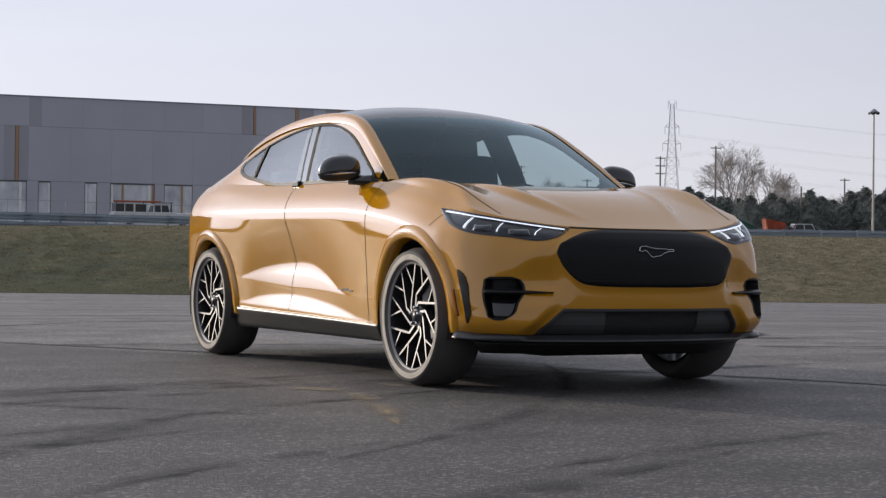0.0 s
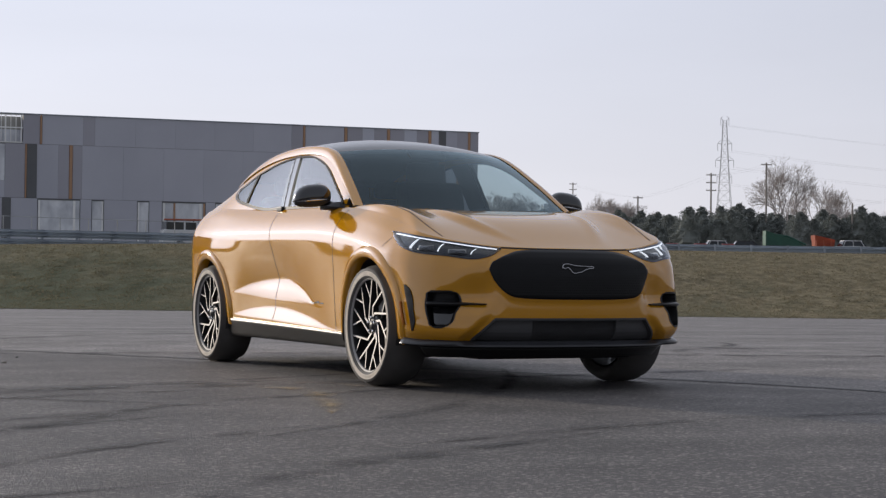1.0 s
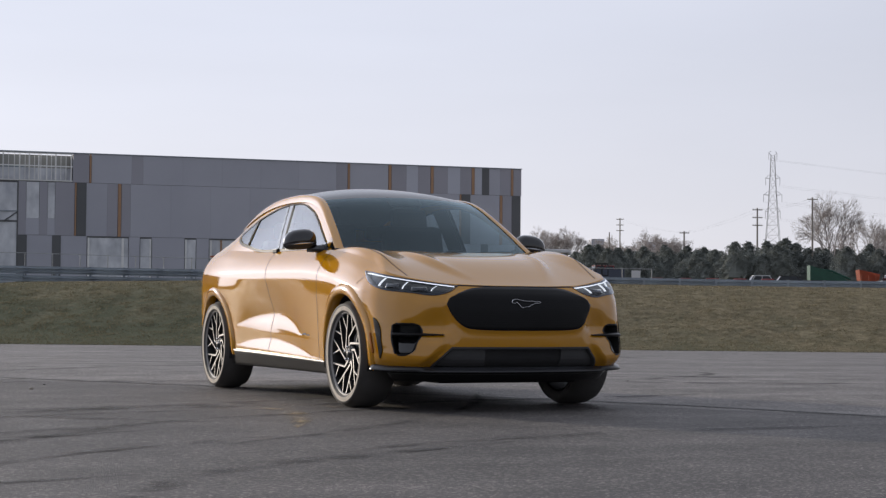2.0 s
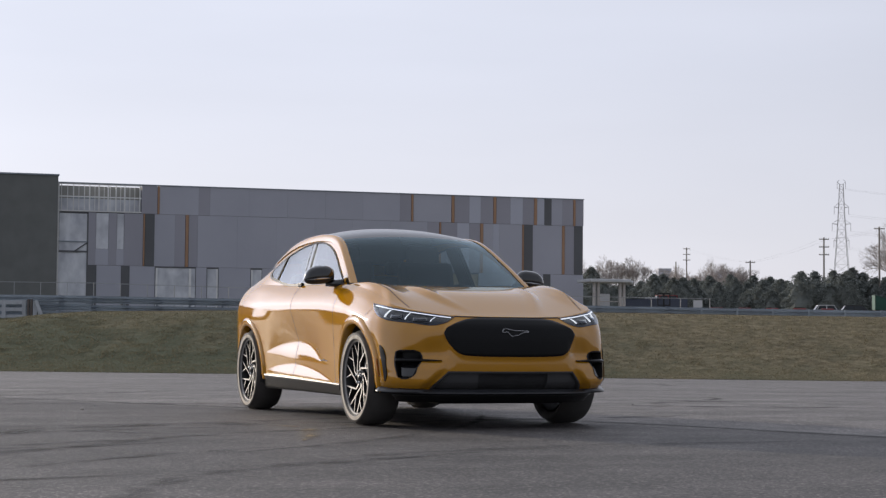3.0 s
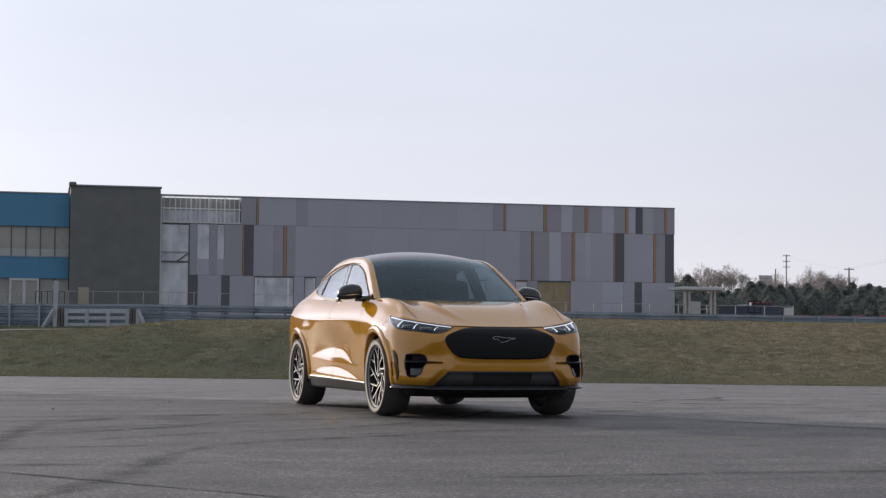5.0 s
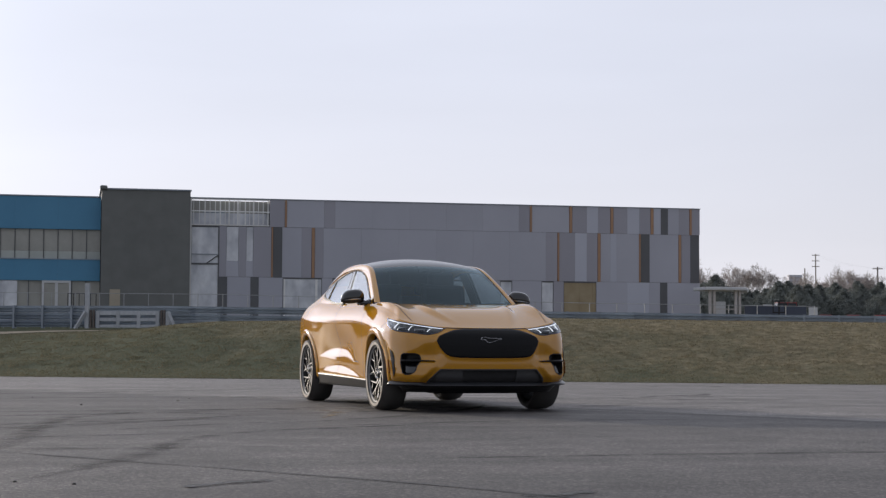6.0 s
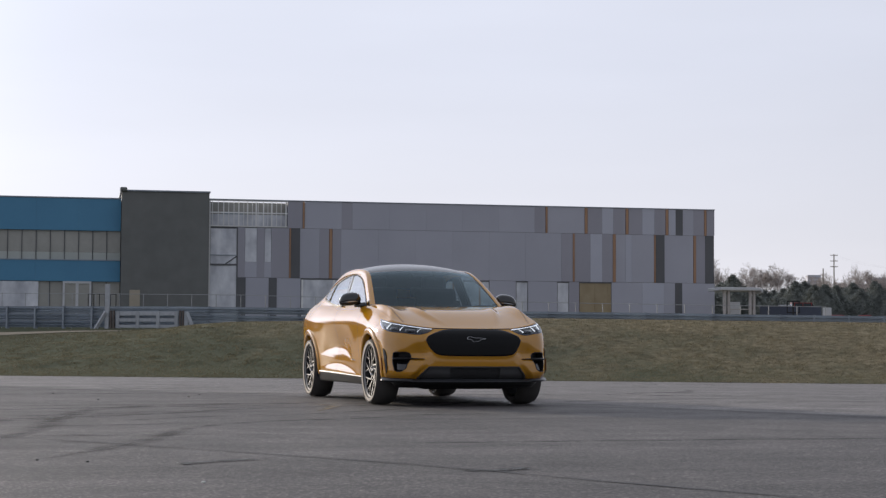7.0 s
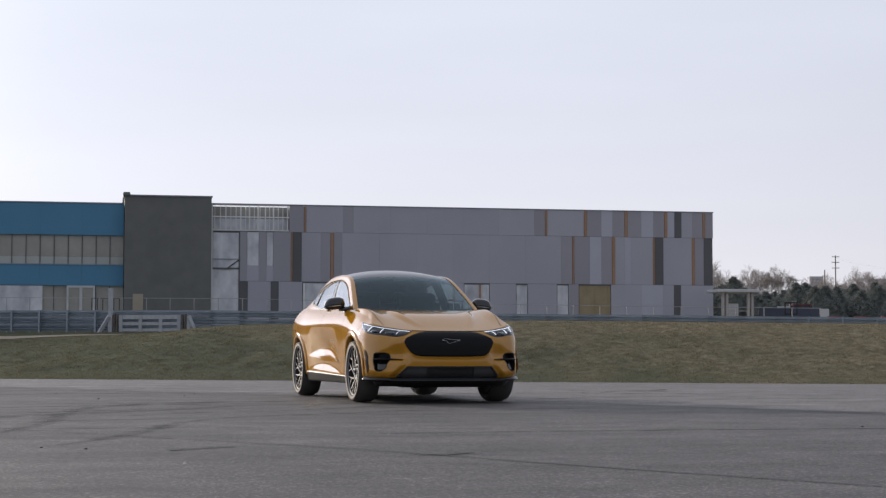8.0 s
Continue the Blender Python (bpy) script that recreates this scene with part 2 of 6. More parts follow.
M_P_MID = material("grey_cladding", (0.525, 0.532, 0.605), 0.65, color2=(0.470, 0.477, 0.548), scale=0.25, fine=9, vary=0.03)
M_P_DIM = material("darker_grey_cladding", (0.430, 0.424, 0.483), 0.65, color2=(0.384, 0.378, 0.433), scale=0.25, fine=9, vary=0.03)
M_P_PALE = material("pale_grey_cladding", (0.575, 0.592, 0.683), 0.6, color2=(0.53, 0.546, 0.625), scale=0.25, fine=9, vary=0.03)
M_P_DARK = material("charcoal_cladding", (0.153, 0.157, 0.168), 0.6, color2=(0.122, 0.125, 0.134), scale=0.4, fine=9)
M_P_RUST = material("rust_orange_strip", (0.50, 0.30, 0.185), 0.7, color2=(0.42, 0.255, 0.16), scale=0.8, fine=9)
M_TOWER = material("dark_grey_render", (0.212, 0.218, 0.212), 0.85, color2=(0.172, 0.177, 0.172), scale=0.9, fine=12)
M_BLUE = material("blue_panel", (0.105, 0.315, 0.51), 0.55, color2=(0.09, 0.275, 0.46), scale=0.3, fine=6)
M_STUD = material("galvanised_stud", (0.9, 0.9, 0.9), 0.5, 0.0, color2=(0.8, 0.8, 0.8), scale=2, vary=0.08)
M_PLASTIC = material("translucent_sheeting", (0.90, 0.92, 0.97), 0.25, color2=(0.42, 0.44, 0.50), scale=0.75, detail=3, fine=2.5, bump=0.25, bump_dist=0.08, amount=0.35, stretch=(1.0, 1.0, 0.6))
M_DOOR_TAN = material("pale_tan_door", (0.50, 0.44, 0.35), 0.7, color2=(0.44, 0.385, 0.3), scale=1.2, fine=14)
M_BOARD = material("raw_plywood", (0.44, 0.36, 0.235), 0.8, color2=(0.36, 0.28, 0.17), scale=1.2, fine=14)
M_DARK_IN = material("dark_interior", (0.08, 0.08, 0.075), 0.9, scale=0.6)
M_WIN_FAR = material("dim_office_glazing", (0.48, 0.475, 0.44), 0.2, color2=(0.33, 0.325, 0.30), scale=0.35, fine=2)
M_WHITE = material("white_paint", (0.7, 0.71, 0.73), 0.45, color2=(0.6, 0.61, 0.63), scale=1.5)
# needles paler than life: the haze of distance is put into their colour
M_CONIFER = leafy(material("hazed_conifer_needles", (0.275, 0.296, 0.280), 0.95, color2=(0.21, 0.228, 0.215), scale=0.8, fine=4, spec=0.02), 0.28)
M_BARK = material("bare_bark", (0.17, 0.145, 0.13), 0.9, color2=(0.1, 0.085, 0.08), scale=2, fine=20)
# twig colour also carries the distant haze
M_TWIG = material("hazed_bare_twigs", (0.5, 0.45, 0.42), 0.9, color2=(0.4, 0.36, 0.34), scale=0.4)
M_SHELTER = material("pale_grey_steel_post", (0.60, 0.56, 0.54), 0.7, color2=(0.5, 0.47, 0.45), scale=2)
M_POLE = material("utility_pole_timber", (0.36, 0.325, 0.29), 0.9, scale=2)
M_RED = material("red_paint", (0.3, 0.03, 0.03), 0.4, scale=2)
M_RED_PLASTIC = material("faded_red_plastic", (0.30, 0.06, 0.06), 0.6, color2=(0.22, 0.045, 0.045), scale=2)
M_GREEN = material("green_machine_paint", (0.025, 0.10, 0.07), 0.5, scale=2)
M_ORANGE_BIN = material("orange_steel", (0.50, 0.14, 0.075), 0.6, color2=(0.36, 0.10, 0.055), scale=1.5)
M_CAR_GLASS_FAR = material("dark_vehicle_glass", (0.02, 0.025, 0.03), 0.1, scale=2)
M_TRIM_DARK = material("dark_machine_steel", (0.022, 0.022, 0.024), 0.6, scale=3)
M_PYLON = material("dull_pylon_steel", (0.33, 0.33, 0.35), 0.6, 0.1, scale=0.5)
M_CONTAINER = material("blue_grey_container", (0.10, 0.12, 0.17), 0.6, color2=(0.08, 0.095, 0.14), scale=0.6)
M_FENCE = material("dull_fence_steel", (0.46, 0.47, 0.49), 0.7, 0.2, scale=2)
M_TYRE = material("tyre_rubber", (0.095, 0.090, 0.087), 0.8, color2=(0.07, 0.067, 0.065), scale=9, fine=150, bump=0.2, bump_dist=0.002)


# ---- mesh helpers ----
def part(name, bm, mat, parent=None, label="", smooth=False):
    """Links a bmesh as one mesh object under a thing or part."""
    me = bpy.data.meshes.new(name)
    if smooth:
        for f in bm.faces:
            f.smooth = True
    bm.to_mesh(me)
    bm.free()
    for m in (mat if isinstance(mat, (list, tuple)) else [mat]):
        me.materials.append(m)
    ob = new(name, me)
    ob.parent = parent
    if label:
        ob["label"] = label
    return ob


def thing(name, label, category, m=None, group="", kind=""):
    e = new(name)
    e.empty_display_size = 0.2
    if m is not None:
        e.matrix_world = m
    return tagged(e, label, category, group, kind)


def add_box(bm, x0, x1, y0, y1, z0, z1, bevel=0.0, m=None):
    vs = [bm.verts.new(p) for p in ((x0, y0, z0), (x1, y0, z0), (x1, y1, z0), (x0, y1, z0), (x0, y0, z1), (x1, y0, z1), (x1, y1, z1), (x0, y1, z1))]
    fs = [bm.faces.new([vs[i] for i in f]) for f in ((3, 2, 1, 0), (4, 5, 6, 7), (0, 1, 5, 4), (1, 2, 6, 5), (2, 3, 7, 6), (3, 0, 4, 7))]
    if bevel:
        es = list({e for f in fs for e in f.edges})
        out = bmesh.ops.bevel(bm, geom=es, offset=bevel, segments=2, affect="EDGES", profile=0.5)
        vs = list({v for f in out["faces"] for v in f.verts} | {v for v in vs if v.is_valid})
    if m is not None:
        for v in vs:
            v.co = m @ v.co
    return vs


def box(*a, **k):
    bm = bmesh.new()
    add_box(bm, *a, **k)
    return bm


def add_tube(bm, pts, radii, sides=6, cap=True):
    """A tube through the points, with a radius at each."""
    pts = [Vector(p) for p in pts]
    rings = []
    for i, p in enumerate(pts):
        d = (pts[min(i + 1, len(pts) - 1)] - pts[max(i - 1, 0)]).normalized()
        a = d.cross(Vector((0, 0, 1)) if abs(d.z) < 0.95 else Vector((1, 0, 0))).normalized()
        b = d.cross(a)
        r = radii[i] if isinstance(radii, (list, tuple)) else radii
        rings.append([bm.verts.new(p + (a * math.cos(6.2832 * k / sides) + b * math.sin(6.2832 * k / sides)) * r) for k in range(sides)])
    for r0, r1 in zip(rings, rings[1:]):
        for k in range(sides):
            bm.faces.new((r0[k], r0[(k + 1) % sides], r1[(k + 1) % sides], r1[k]))
    if cap:
        bm.faces.new(rings[0][::-1])
        bm.faces.new(rings[-1])
    return bm


def tube(pts, radii, sides=6):
    return add_tube(bmesh.new(), pts, radii, sides)


def lathe(profile, axis="x", segments=48, centre=(0, 0, 0)):
    """Turns a profile of (along, radius) round the axis."""
    bm = bmesh.new()
    c = Vector(centre)
    rings = []
    for along, r in profile:
        ring = []
        for k in range(segments):
            a = 2 * math.pi * k / segments
            p = {"x": (along, r * math.cos(a), r * math.sin(a)), "z": (r * math.cos(a), r * math.sin(a), along)}[axis]
            ring.append(bm.verts.new(c + Vector(p)))
        rings.append(ring)
    for r0, r1 in zip(rings, rings[1:]):
        for k in range(segments):
            bm.faces.new((r0[k], r0[(k + 1) % segments], r1[(k + 1) % segments], r1[k]))
    bmesh.ops.recalc_face_normals(bm, faces=bm.faces)
    return bm


def sheet(fn, us, vs):
    """A grid of quads over fn(u, v)."""
    bm = bmesh.new()
    grid = [[bm.verts.new(fn(u, v)) for v in vs] for u in us]
    for i in range(len(us) - 1):
        for j in range(len(vs) - 1):
            bm.faces.new((grid[i][j], grid[i + 1][j], grid[i + 1][j + 1], grid[i][j + 1]))
    return bm


def smooth01(x):
    x = min(max(x, 0.0), 1.0)
    return x * x * (3 - 2 * x)


# ---- ground ----
U_DIR, V_DIR = Vector((0.870, -0.494, 0)), Vector((0.494, 0.870, 0))
V_EDGE, V_CREST, V_RAIL = 59.0, 76.5, 80.4


def from_uv(u, v, z=0.0):
    p = U_DIR * u + V_DIR * v
    return Vector((p.x, p.y, z))


def ground_z(x, y):
    """Height of the ground: the paved lot falls away behind the car to the foot of a grass bank."""
    u, v = U_DIR.x * x + U_DIR.y * y, V_DIR.x * x + V_DIR.y * y
    if v <= 4:
        return 0.0
    if v <= V_EDGE:
        k = (v - 4) / (V_EDGE - 4)
        return -0.95 * (k * k * 0.25 + 0.75 * k if k > 0.12 else k * (0.75 * k / 0.12 + 0.25 * k))
    top = float(np.interp(u, (-60, -44, -40, -37, -34, -32, -29.5, -25, -11, -1, 8, 40), (0.9, 1.13, 1.32, 1.38, 1.54, 1.80, 1.97, 2.02, 2.2, 2.08, 1.98, 1.8)))  # lower beside the gate
    k = (v - V_EDGE) / (V_CREST - V_EDGE)
    if k < 1:
        lump = (0.09 * noise.noise((x * 0.35, y * 0.35, 3)) + 0.05 * noise.noise((x * 1.1, y * 1.1, 8))) * smooth01(k * 4) * smooth01((1 - k) * 4 + 0.3)
        return -0.95 + (top + 0.95) * (0.55 * k + 0.45 * smooth01(k)) + lump
    rail = 1.60 + 0.45 * smooth01((u + 34) / 8) - 0.012 * max(u + 10, 0)
    if v < V_RAIL + 3:
        return top + (rail - top) * smooth01((v - V_CREST) / (V_RAIL - V_CREST))
    far = smooth01((v - V_RAIL - 16) / 24)
    return rail + (2.4 - rail) * far + 1.5 * smooth01((v - 130) / 90)


def spread(near, far, step, grow):
    out = [near]
    while out[-1] < far:
        out.append(out[-1] + step)
        step *= grow
    return out


u_mid = [i * 0.8 - 62 for i in range(0, 169)]
u_all = [-62 - d for d in spread(2, 2500, 3, 1.35)][::-1] + u_mid + [u_mid[-1] + d for d in spread(2, 2500, 3, 1.35)]
v_lot = [-d for d in spread(1, 1200, 2, 1.3)][::-1] + [i * 1.5 - 0.4 for i in range(0, 40)] + [V_EDGE]
v_grass = [V_EDGE + 0.7 * i for i in range(0, 36)] + [V_EDGE + 25.2 + d for d in spread(1.5, 3500, 2.5, 1.28)]


def ground_point(u, v):
    p = from_uv(u, v)
    return Vector((p.x, p.y, ground_z(p.x, p.y)))


def edge_wobble(u, v):
    p = from_uv(u, v + (0.16 * noise.noise((u * 0.6, 1, 0)) + 0.1 * noise.noise((u * 2.3, 5, 0)) if abs(v - V_EDGE) < 0.01 else 0))
    return Vector((p.x, p.y, ground_z(p.x, p.y)))


lot = part("asphalt_lot", sheet(lambda u, v: ground_point(u, v) - Vector((0, 0, 0.03 if v > V_EDGE else 0)), u_all, v_lot + [V_EDGE + 0.8]), M_ASPHALT, smooth=True)
tagged(lot, "grey weathered asphalt lot with tyre marks", "asphalt", kind="structure")
bank = part("ground", sheet(lambda u, v: edge_wobble(u, v) + Vector((0, 0, 0.012)), u_all, v_grass), M_GRASS, smooth=True)
tagged(bank, "dry patchy spring grass bank beside the lot", "grass bank", kind="structure")


def ribbon(name, pts, width, mat, label, category, lift=0.004, jitter=0.0, kind="structure"):
    """A strip laid on the ground through the points of a smooth line."""
    bm = bmesh.new()
    last = None
    uv = bm.loops.layers.uv.new("across")
    pts = [Vector((*p, 0)) for p in pts]
    dense = []
    for i in range(len(pts) - 1):
        p0, p1, p2, p3 = pts[max(i - 1, 0)], pts[i], pts[i + 1], pts[min(i + 2, len(pts) - 1)]
        steps = max(4, int((p2 - p1).length / 0.25))
        for k in range(steps):
            t = k / steps
            dense.append(0.5 * (2 * p1 + (p2 - p0) * t + (2 * p0 - 5 * p1 + 4 * p2 - p3) * t * t + (3 * p1 - p0 - 3 * p2 + p3) * t ** 3))
    dense.append(pts[-1])
    n = len(dense)
    for i, p in enumerate(dense):
        d = (dense[min(i + 1, n - 1)] - dense[max(i - 1, 0)]).normalized()
        s = Vector((-d.y, d.x, 0))
        w = width * 0.5 * min(1, 6 * i / n + 0.05, 6 * (n - 1 - i) / n + 0.05) * (1 + jitter * noise.noise((i * 0.5, 0, width)))
        c = p + s * jitter * 0.03 * noise.noise((i * 0.8, 7, 0))
        row = [bm.verts.new((q.x, q.y, ground_z(q.x, q.y) + lift)) for q in (c + s * w, c, c - s * w)]
        if last:
            for k in (0, 1):
                f = bm.faces.new((last[k], row[k], row[k + 1], last[k + 1]))
                for loop in f.loops:
                    loop[uv].uv = (1.0 if loop.vert in (row[1], last[1]) else 0.0, 0.0)
        last = row
    bmesh.ops.recalc_face_normals(bm, faces=bm.faces)
    ob = part(name, bm, mat)
    return tagged(ob, label, category, kind=kind)


ribbon("pavement_seam", ((-14, 22), (-7, 11.5), (-0.6, 1.3), (1.1, -1.34), (1.56, -2.28), (1.9, -3.23), (2.84, -5.64), (5, -11), (9, -19)), 0.065, M_SEAM, "black filled seam in the asphalt", "seam", jitter=0.5)
ribbon("pavement_seam", ((-14, 7), (-8, -2.1), (-5.02, -7.3), (-3.57, -9.74), (-2.98, -10.82), (-2.2, -12.6), (0, -17), (4, -25)), 0.024, M_SEAM, "thin black crack in the asphalt", "seam", jitter=0.9)
ribbon("tyre_mark", ((-5.2, -8.2), (-4.74, -6.4), (-4.05, -2.9), (-3.06, -1.5), (-1.2, -0.9)), 0.3, M_RUBBER_MARK, "curved dark tyre mark on asphalt", "tyre mark", jitter=0.6)
ribbon("tyre_mark", ((-4.9, -9.8), (-4.12, -8.06), (-3.64, -6.58), (-2.94, -5.55), (-1.2, -4.6)), 0.25, M_RUBBER_MARK, "curved dark tyre mark on asphalt", "tyre mark", jitter=0.6)
# sunlight thrown down by the car's side, painted on as two pale ribbons
ribbon("scuff", ((-1.8, -1.42), (-1.5, -1.55), (-1.42, -1.9), (-1.6, -2.55), (-1.92, -3.4)), 0.2, M_THROWN_LIGHT, "pale ochre curve of sunlight off the car, painted on the asphalt", "scuff", lift=0.006, jitter=0.5)
ribbon("scuff", ((-1.25, -1.15), (-1.05, -1.3), (-0.98, -1.6)), 0.14, M_THROWN_LIGHT, "pale ochre patch of sunlight off the car, painted on the asphalt", "scuff", lift=0.006, jitter=0.5)
ribbon("tyre_mark", ((3.9, 3.4), (4.3, 2.7), (4.75, 2.25), (5.4, 1.9), (6.6, 1.6)), 0.22, M_RUBBER_MARK, "curved dark tyre mark on asphalt", "tyre mark", lift=0.0055, jitter=0.6)
ribbon("tyre_mark", ((3.2, 3.0), (3.9, 2.6), (4.5, 2.75), (5.1, 3.3), (5.4, 4.2)), 0.2, M_RUBBER_MARK, "curved dark tyre mark on asphalt", "tyre mark", lift=0.0058, jitter=0.6)
ribbon("tyre_mark", ((-3.9, -1.3), (-3.2, -1.8), (-2.65, -2.3), (-2.2, -2.8)), 0.16, M_RUBBER_MARK, "short dark tyre mark on asphalt", "tyre mark", lift=0.0052, jitter=0.6)
ribbon("tyre_mark", ((-2.3, -4.85), (-1.42, -4.5), (-0.61, -4.25), (0.06, -4.16), (1.6, -4.2)), 0.16, M_RUBBER_MARK, "curved dark tyre mark on asphalt", "tyre mark", lift=0.0056, jitter=0.6)
ribbon("tyre_mark", ((-4.1, -5.3), (-3.46, -4.67), (-3.08, -4.38), (-2.2, -3.9)), 0.14, M_RUBBER_MARK, "short dark tyre mark on asphalt", "tyre mark", lift=0.0054, jitter=0.6)
ribbon("tyre_mark", [(4.4 + 0.9 * math.cos(t), 1.6 + 0.9 * math.sin(t)) for t in np.linspace(0.4, 5.6, 12)], 0.18, M_RUBBER_MARK, "circular dark tyre mark on asphalt", "tyre mark", lift=0.0062, jitter=0.5)
ribbon("tyre_mark", ((-9, 1.5), (-5, 2.5), (-2.5, 2.9), (0.5, 2.4), (6, 0.4)), 0.3, M_RUBBER_MARK, "long dark tyre mark on asphalt", "tyre mark", jitter=0.6)

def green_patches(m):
    """Darker, greener colour towards the gate end of the bank, straw-coloured turf elsewhere."""
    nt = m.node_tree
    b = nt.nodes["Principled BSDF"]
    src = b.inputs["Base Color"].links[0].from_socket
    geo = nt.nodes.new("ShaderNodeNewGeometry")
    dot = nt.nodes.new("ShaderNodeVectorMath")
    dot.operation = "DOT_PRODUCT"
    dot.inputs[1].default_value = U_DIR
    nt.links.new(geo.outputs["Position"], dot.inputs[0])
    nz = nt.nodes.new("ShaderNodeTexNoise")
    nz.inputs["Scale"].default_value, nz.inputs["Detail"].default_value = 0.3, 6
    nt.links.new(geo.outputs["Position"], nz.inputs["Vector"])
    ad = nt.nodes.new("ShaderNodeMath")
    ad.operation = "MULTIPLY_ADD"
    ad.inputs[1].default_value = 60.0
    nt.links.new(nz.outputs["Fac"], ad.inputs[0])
    # the foot of the bank is darker and greener than its crest
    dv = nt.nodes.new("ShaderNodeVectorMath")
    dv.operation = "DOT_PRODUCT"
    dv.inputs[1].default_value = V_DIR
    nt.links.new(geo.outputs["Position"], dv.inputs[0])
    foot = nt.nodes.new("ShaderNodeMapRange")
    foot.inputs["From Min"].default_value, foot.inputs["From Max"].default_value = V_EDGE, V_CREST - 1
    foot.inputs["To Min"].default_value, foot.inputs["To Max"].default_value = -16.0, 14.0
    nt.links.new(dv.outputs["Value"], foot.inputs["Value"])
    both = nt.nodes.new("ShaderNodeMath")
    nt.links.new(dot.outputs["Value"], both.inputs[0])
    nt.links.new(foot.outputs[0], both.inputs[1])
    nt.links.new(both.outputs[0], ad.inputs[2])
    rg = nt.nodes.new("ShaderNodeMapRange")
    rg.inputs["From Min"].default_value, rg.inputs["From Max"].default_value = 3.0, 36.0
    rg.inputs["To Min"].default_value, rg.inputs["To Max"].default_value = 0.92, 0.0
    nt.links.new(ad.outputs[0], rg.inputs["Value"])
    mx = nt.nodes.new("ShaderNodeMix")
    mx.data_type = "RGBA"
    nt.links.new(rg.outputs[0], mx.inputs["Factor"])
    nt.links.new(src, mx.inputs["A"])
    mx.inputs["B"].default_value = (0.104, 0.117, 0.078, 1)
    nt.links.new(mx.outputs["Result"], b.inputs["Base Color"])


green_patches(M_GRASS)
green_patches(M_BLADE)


def grass_tufts():
    """Short tufts over the face of the bank."""
    rnd = random.Random(21)
    verts, faces = [], []
    for k in range(230000):
        u, v = rnd.uniform(-52, 30), V_EDGE + 0.05 + 19.5 * rnd.random() ** 1.1
        p = from_uv(u, v)
        z = ground_z(p.x, p.y)
        dense = noise.noise((u * 0.35, v * 0.35, 4)) + 0.5 * noise.noise((u * 1.3, v * 1.3, 8))
        h = (0.016 + 0.030 * rnd.random()) * (1 + 0.35 * max(0, dense))
        for j in range(1):
            a = rnd.random() * 3.1416
            w = 0.016 + 0.036 * rnd.random()
            dx, dy = math.cos(a) * w, math.sin(a) * w
            lx, ly = rnd.uniform(-0.05, 0.05), rnd.uniform(-0.05, 0.05)
            i = len(verts)
            verts += [(p.x - dx, p.y - dy, z - 0.01), (p.x + dx, p.y + dy, z - 0.01), (p.x + dx * 0.4 + lx, p.y + dy * 0.4 + ly, z + h), (p.x - dx * 0.6 + lx, p.y - dy * 0.6 + ly, z + h * 0.8)]
            faces.append((i, i + 1, i + 2, i + 3))
    me = bpy.data.meshes.new("grass_tufts")
    me.from_pydata(verts, [], faces)
    me.materials.append(M_BLADE)
    tagged(new("grass_tufts", me), "short dry grass tufts covering the bank", "grass", kind="stuff")


grass_tufts()
for pts in (((-4.25, -10.41), (-4.0, -10.2), (-3.78, -10.09)), ((-2.95, -11.2), (-2.74, -11.2), (-2.55, -11.04))):
    ribbon("dark_stain", pts, 0.16, M_STAIN, "small dark stain on the asphalt", "stain", jitter=0.9, lift=0.005)


def pebble(x, y, s, mat):
    bm = bmesh.new()
    bmesh.ops.create_icosphere(bm, subdivisions=1, radius=s)
    for v in bm.verts:
        v.co *= 1 + 0.35 * noise.noise(v.co * 40 + Vector((x, y, 0)))
        v.co.z *= 0.5
    ob = part("pebble", bm, mat)
    ob.location = (x, y, ground_z(x, y) + s * 0.3)
    tagged(ob, "small loose stone lying on the asphalt", "stone", group="loose stones on the lot")


# a pale flake
pebble(-4.32, -11.62, 0.012, M_CHIP)
for x, y, s in ((-2.4, 1.56, 0.02), (-4.95, -9.9, 0.012), (-4.7, -10.1, 0.012), (-2.15, 2.3, 0.014), (-3.6, 0.4, 0.015), (1.5, -8.6, 0.012), (-3.9, 3.1, 0.013), (3.2, 1.8, 0.012)):
    pebble(x, y, s, M_STONE if s > 0.018 else M_SEAM)

mark_rnd = random.Random(31)
for k in range(26):
    x0, y0 = mark_rnd.uniform(-9, 9), mark_rnd.uniform(-9, 14)
    a, r = mark_rnd.uniform(-0.5, 0.9), mark_rnd.uniform(-0.12, 0.12)
    pts, d = [], a
    x, y = x0, y0
    for i in range(6):
        pts.append((x, y))
        x, y, d = x + 1.1 * math.cos(d), y + 1.1 * math.sin(d), d + r
    ribbon("tyre_mark", pts, mark_rnd.uniform(0.15, 0.35), M_RUBBER_MARK, "faint curved tyre mark on asphalt", "tyre mark", lift=0.003 + 0.0004 * (k % 5), jitter=0.5)
for k in range(9):
    cx, cy, rr = mark_rnd.uniform(6, 26), mark_rnd.uniform(12, 38), mark_rnd.uniform(1.5, 5)
    ribbon("tyre_mark", [(cx + rr * math.cos(t), cy + rr * math.sin(t)) for t in np.linspace(mark_rnd.uniform(0, 2), mark_rnd.uniform(4, 6), 9)], 0.3, M_RUBBER_MARK, "circular dark tyre mark on asphalt", "tyre mark", lift=0.006, jitter=0.4)


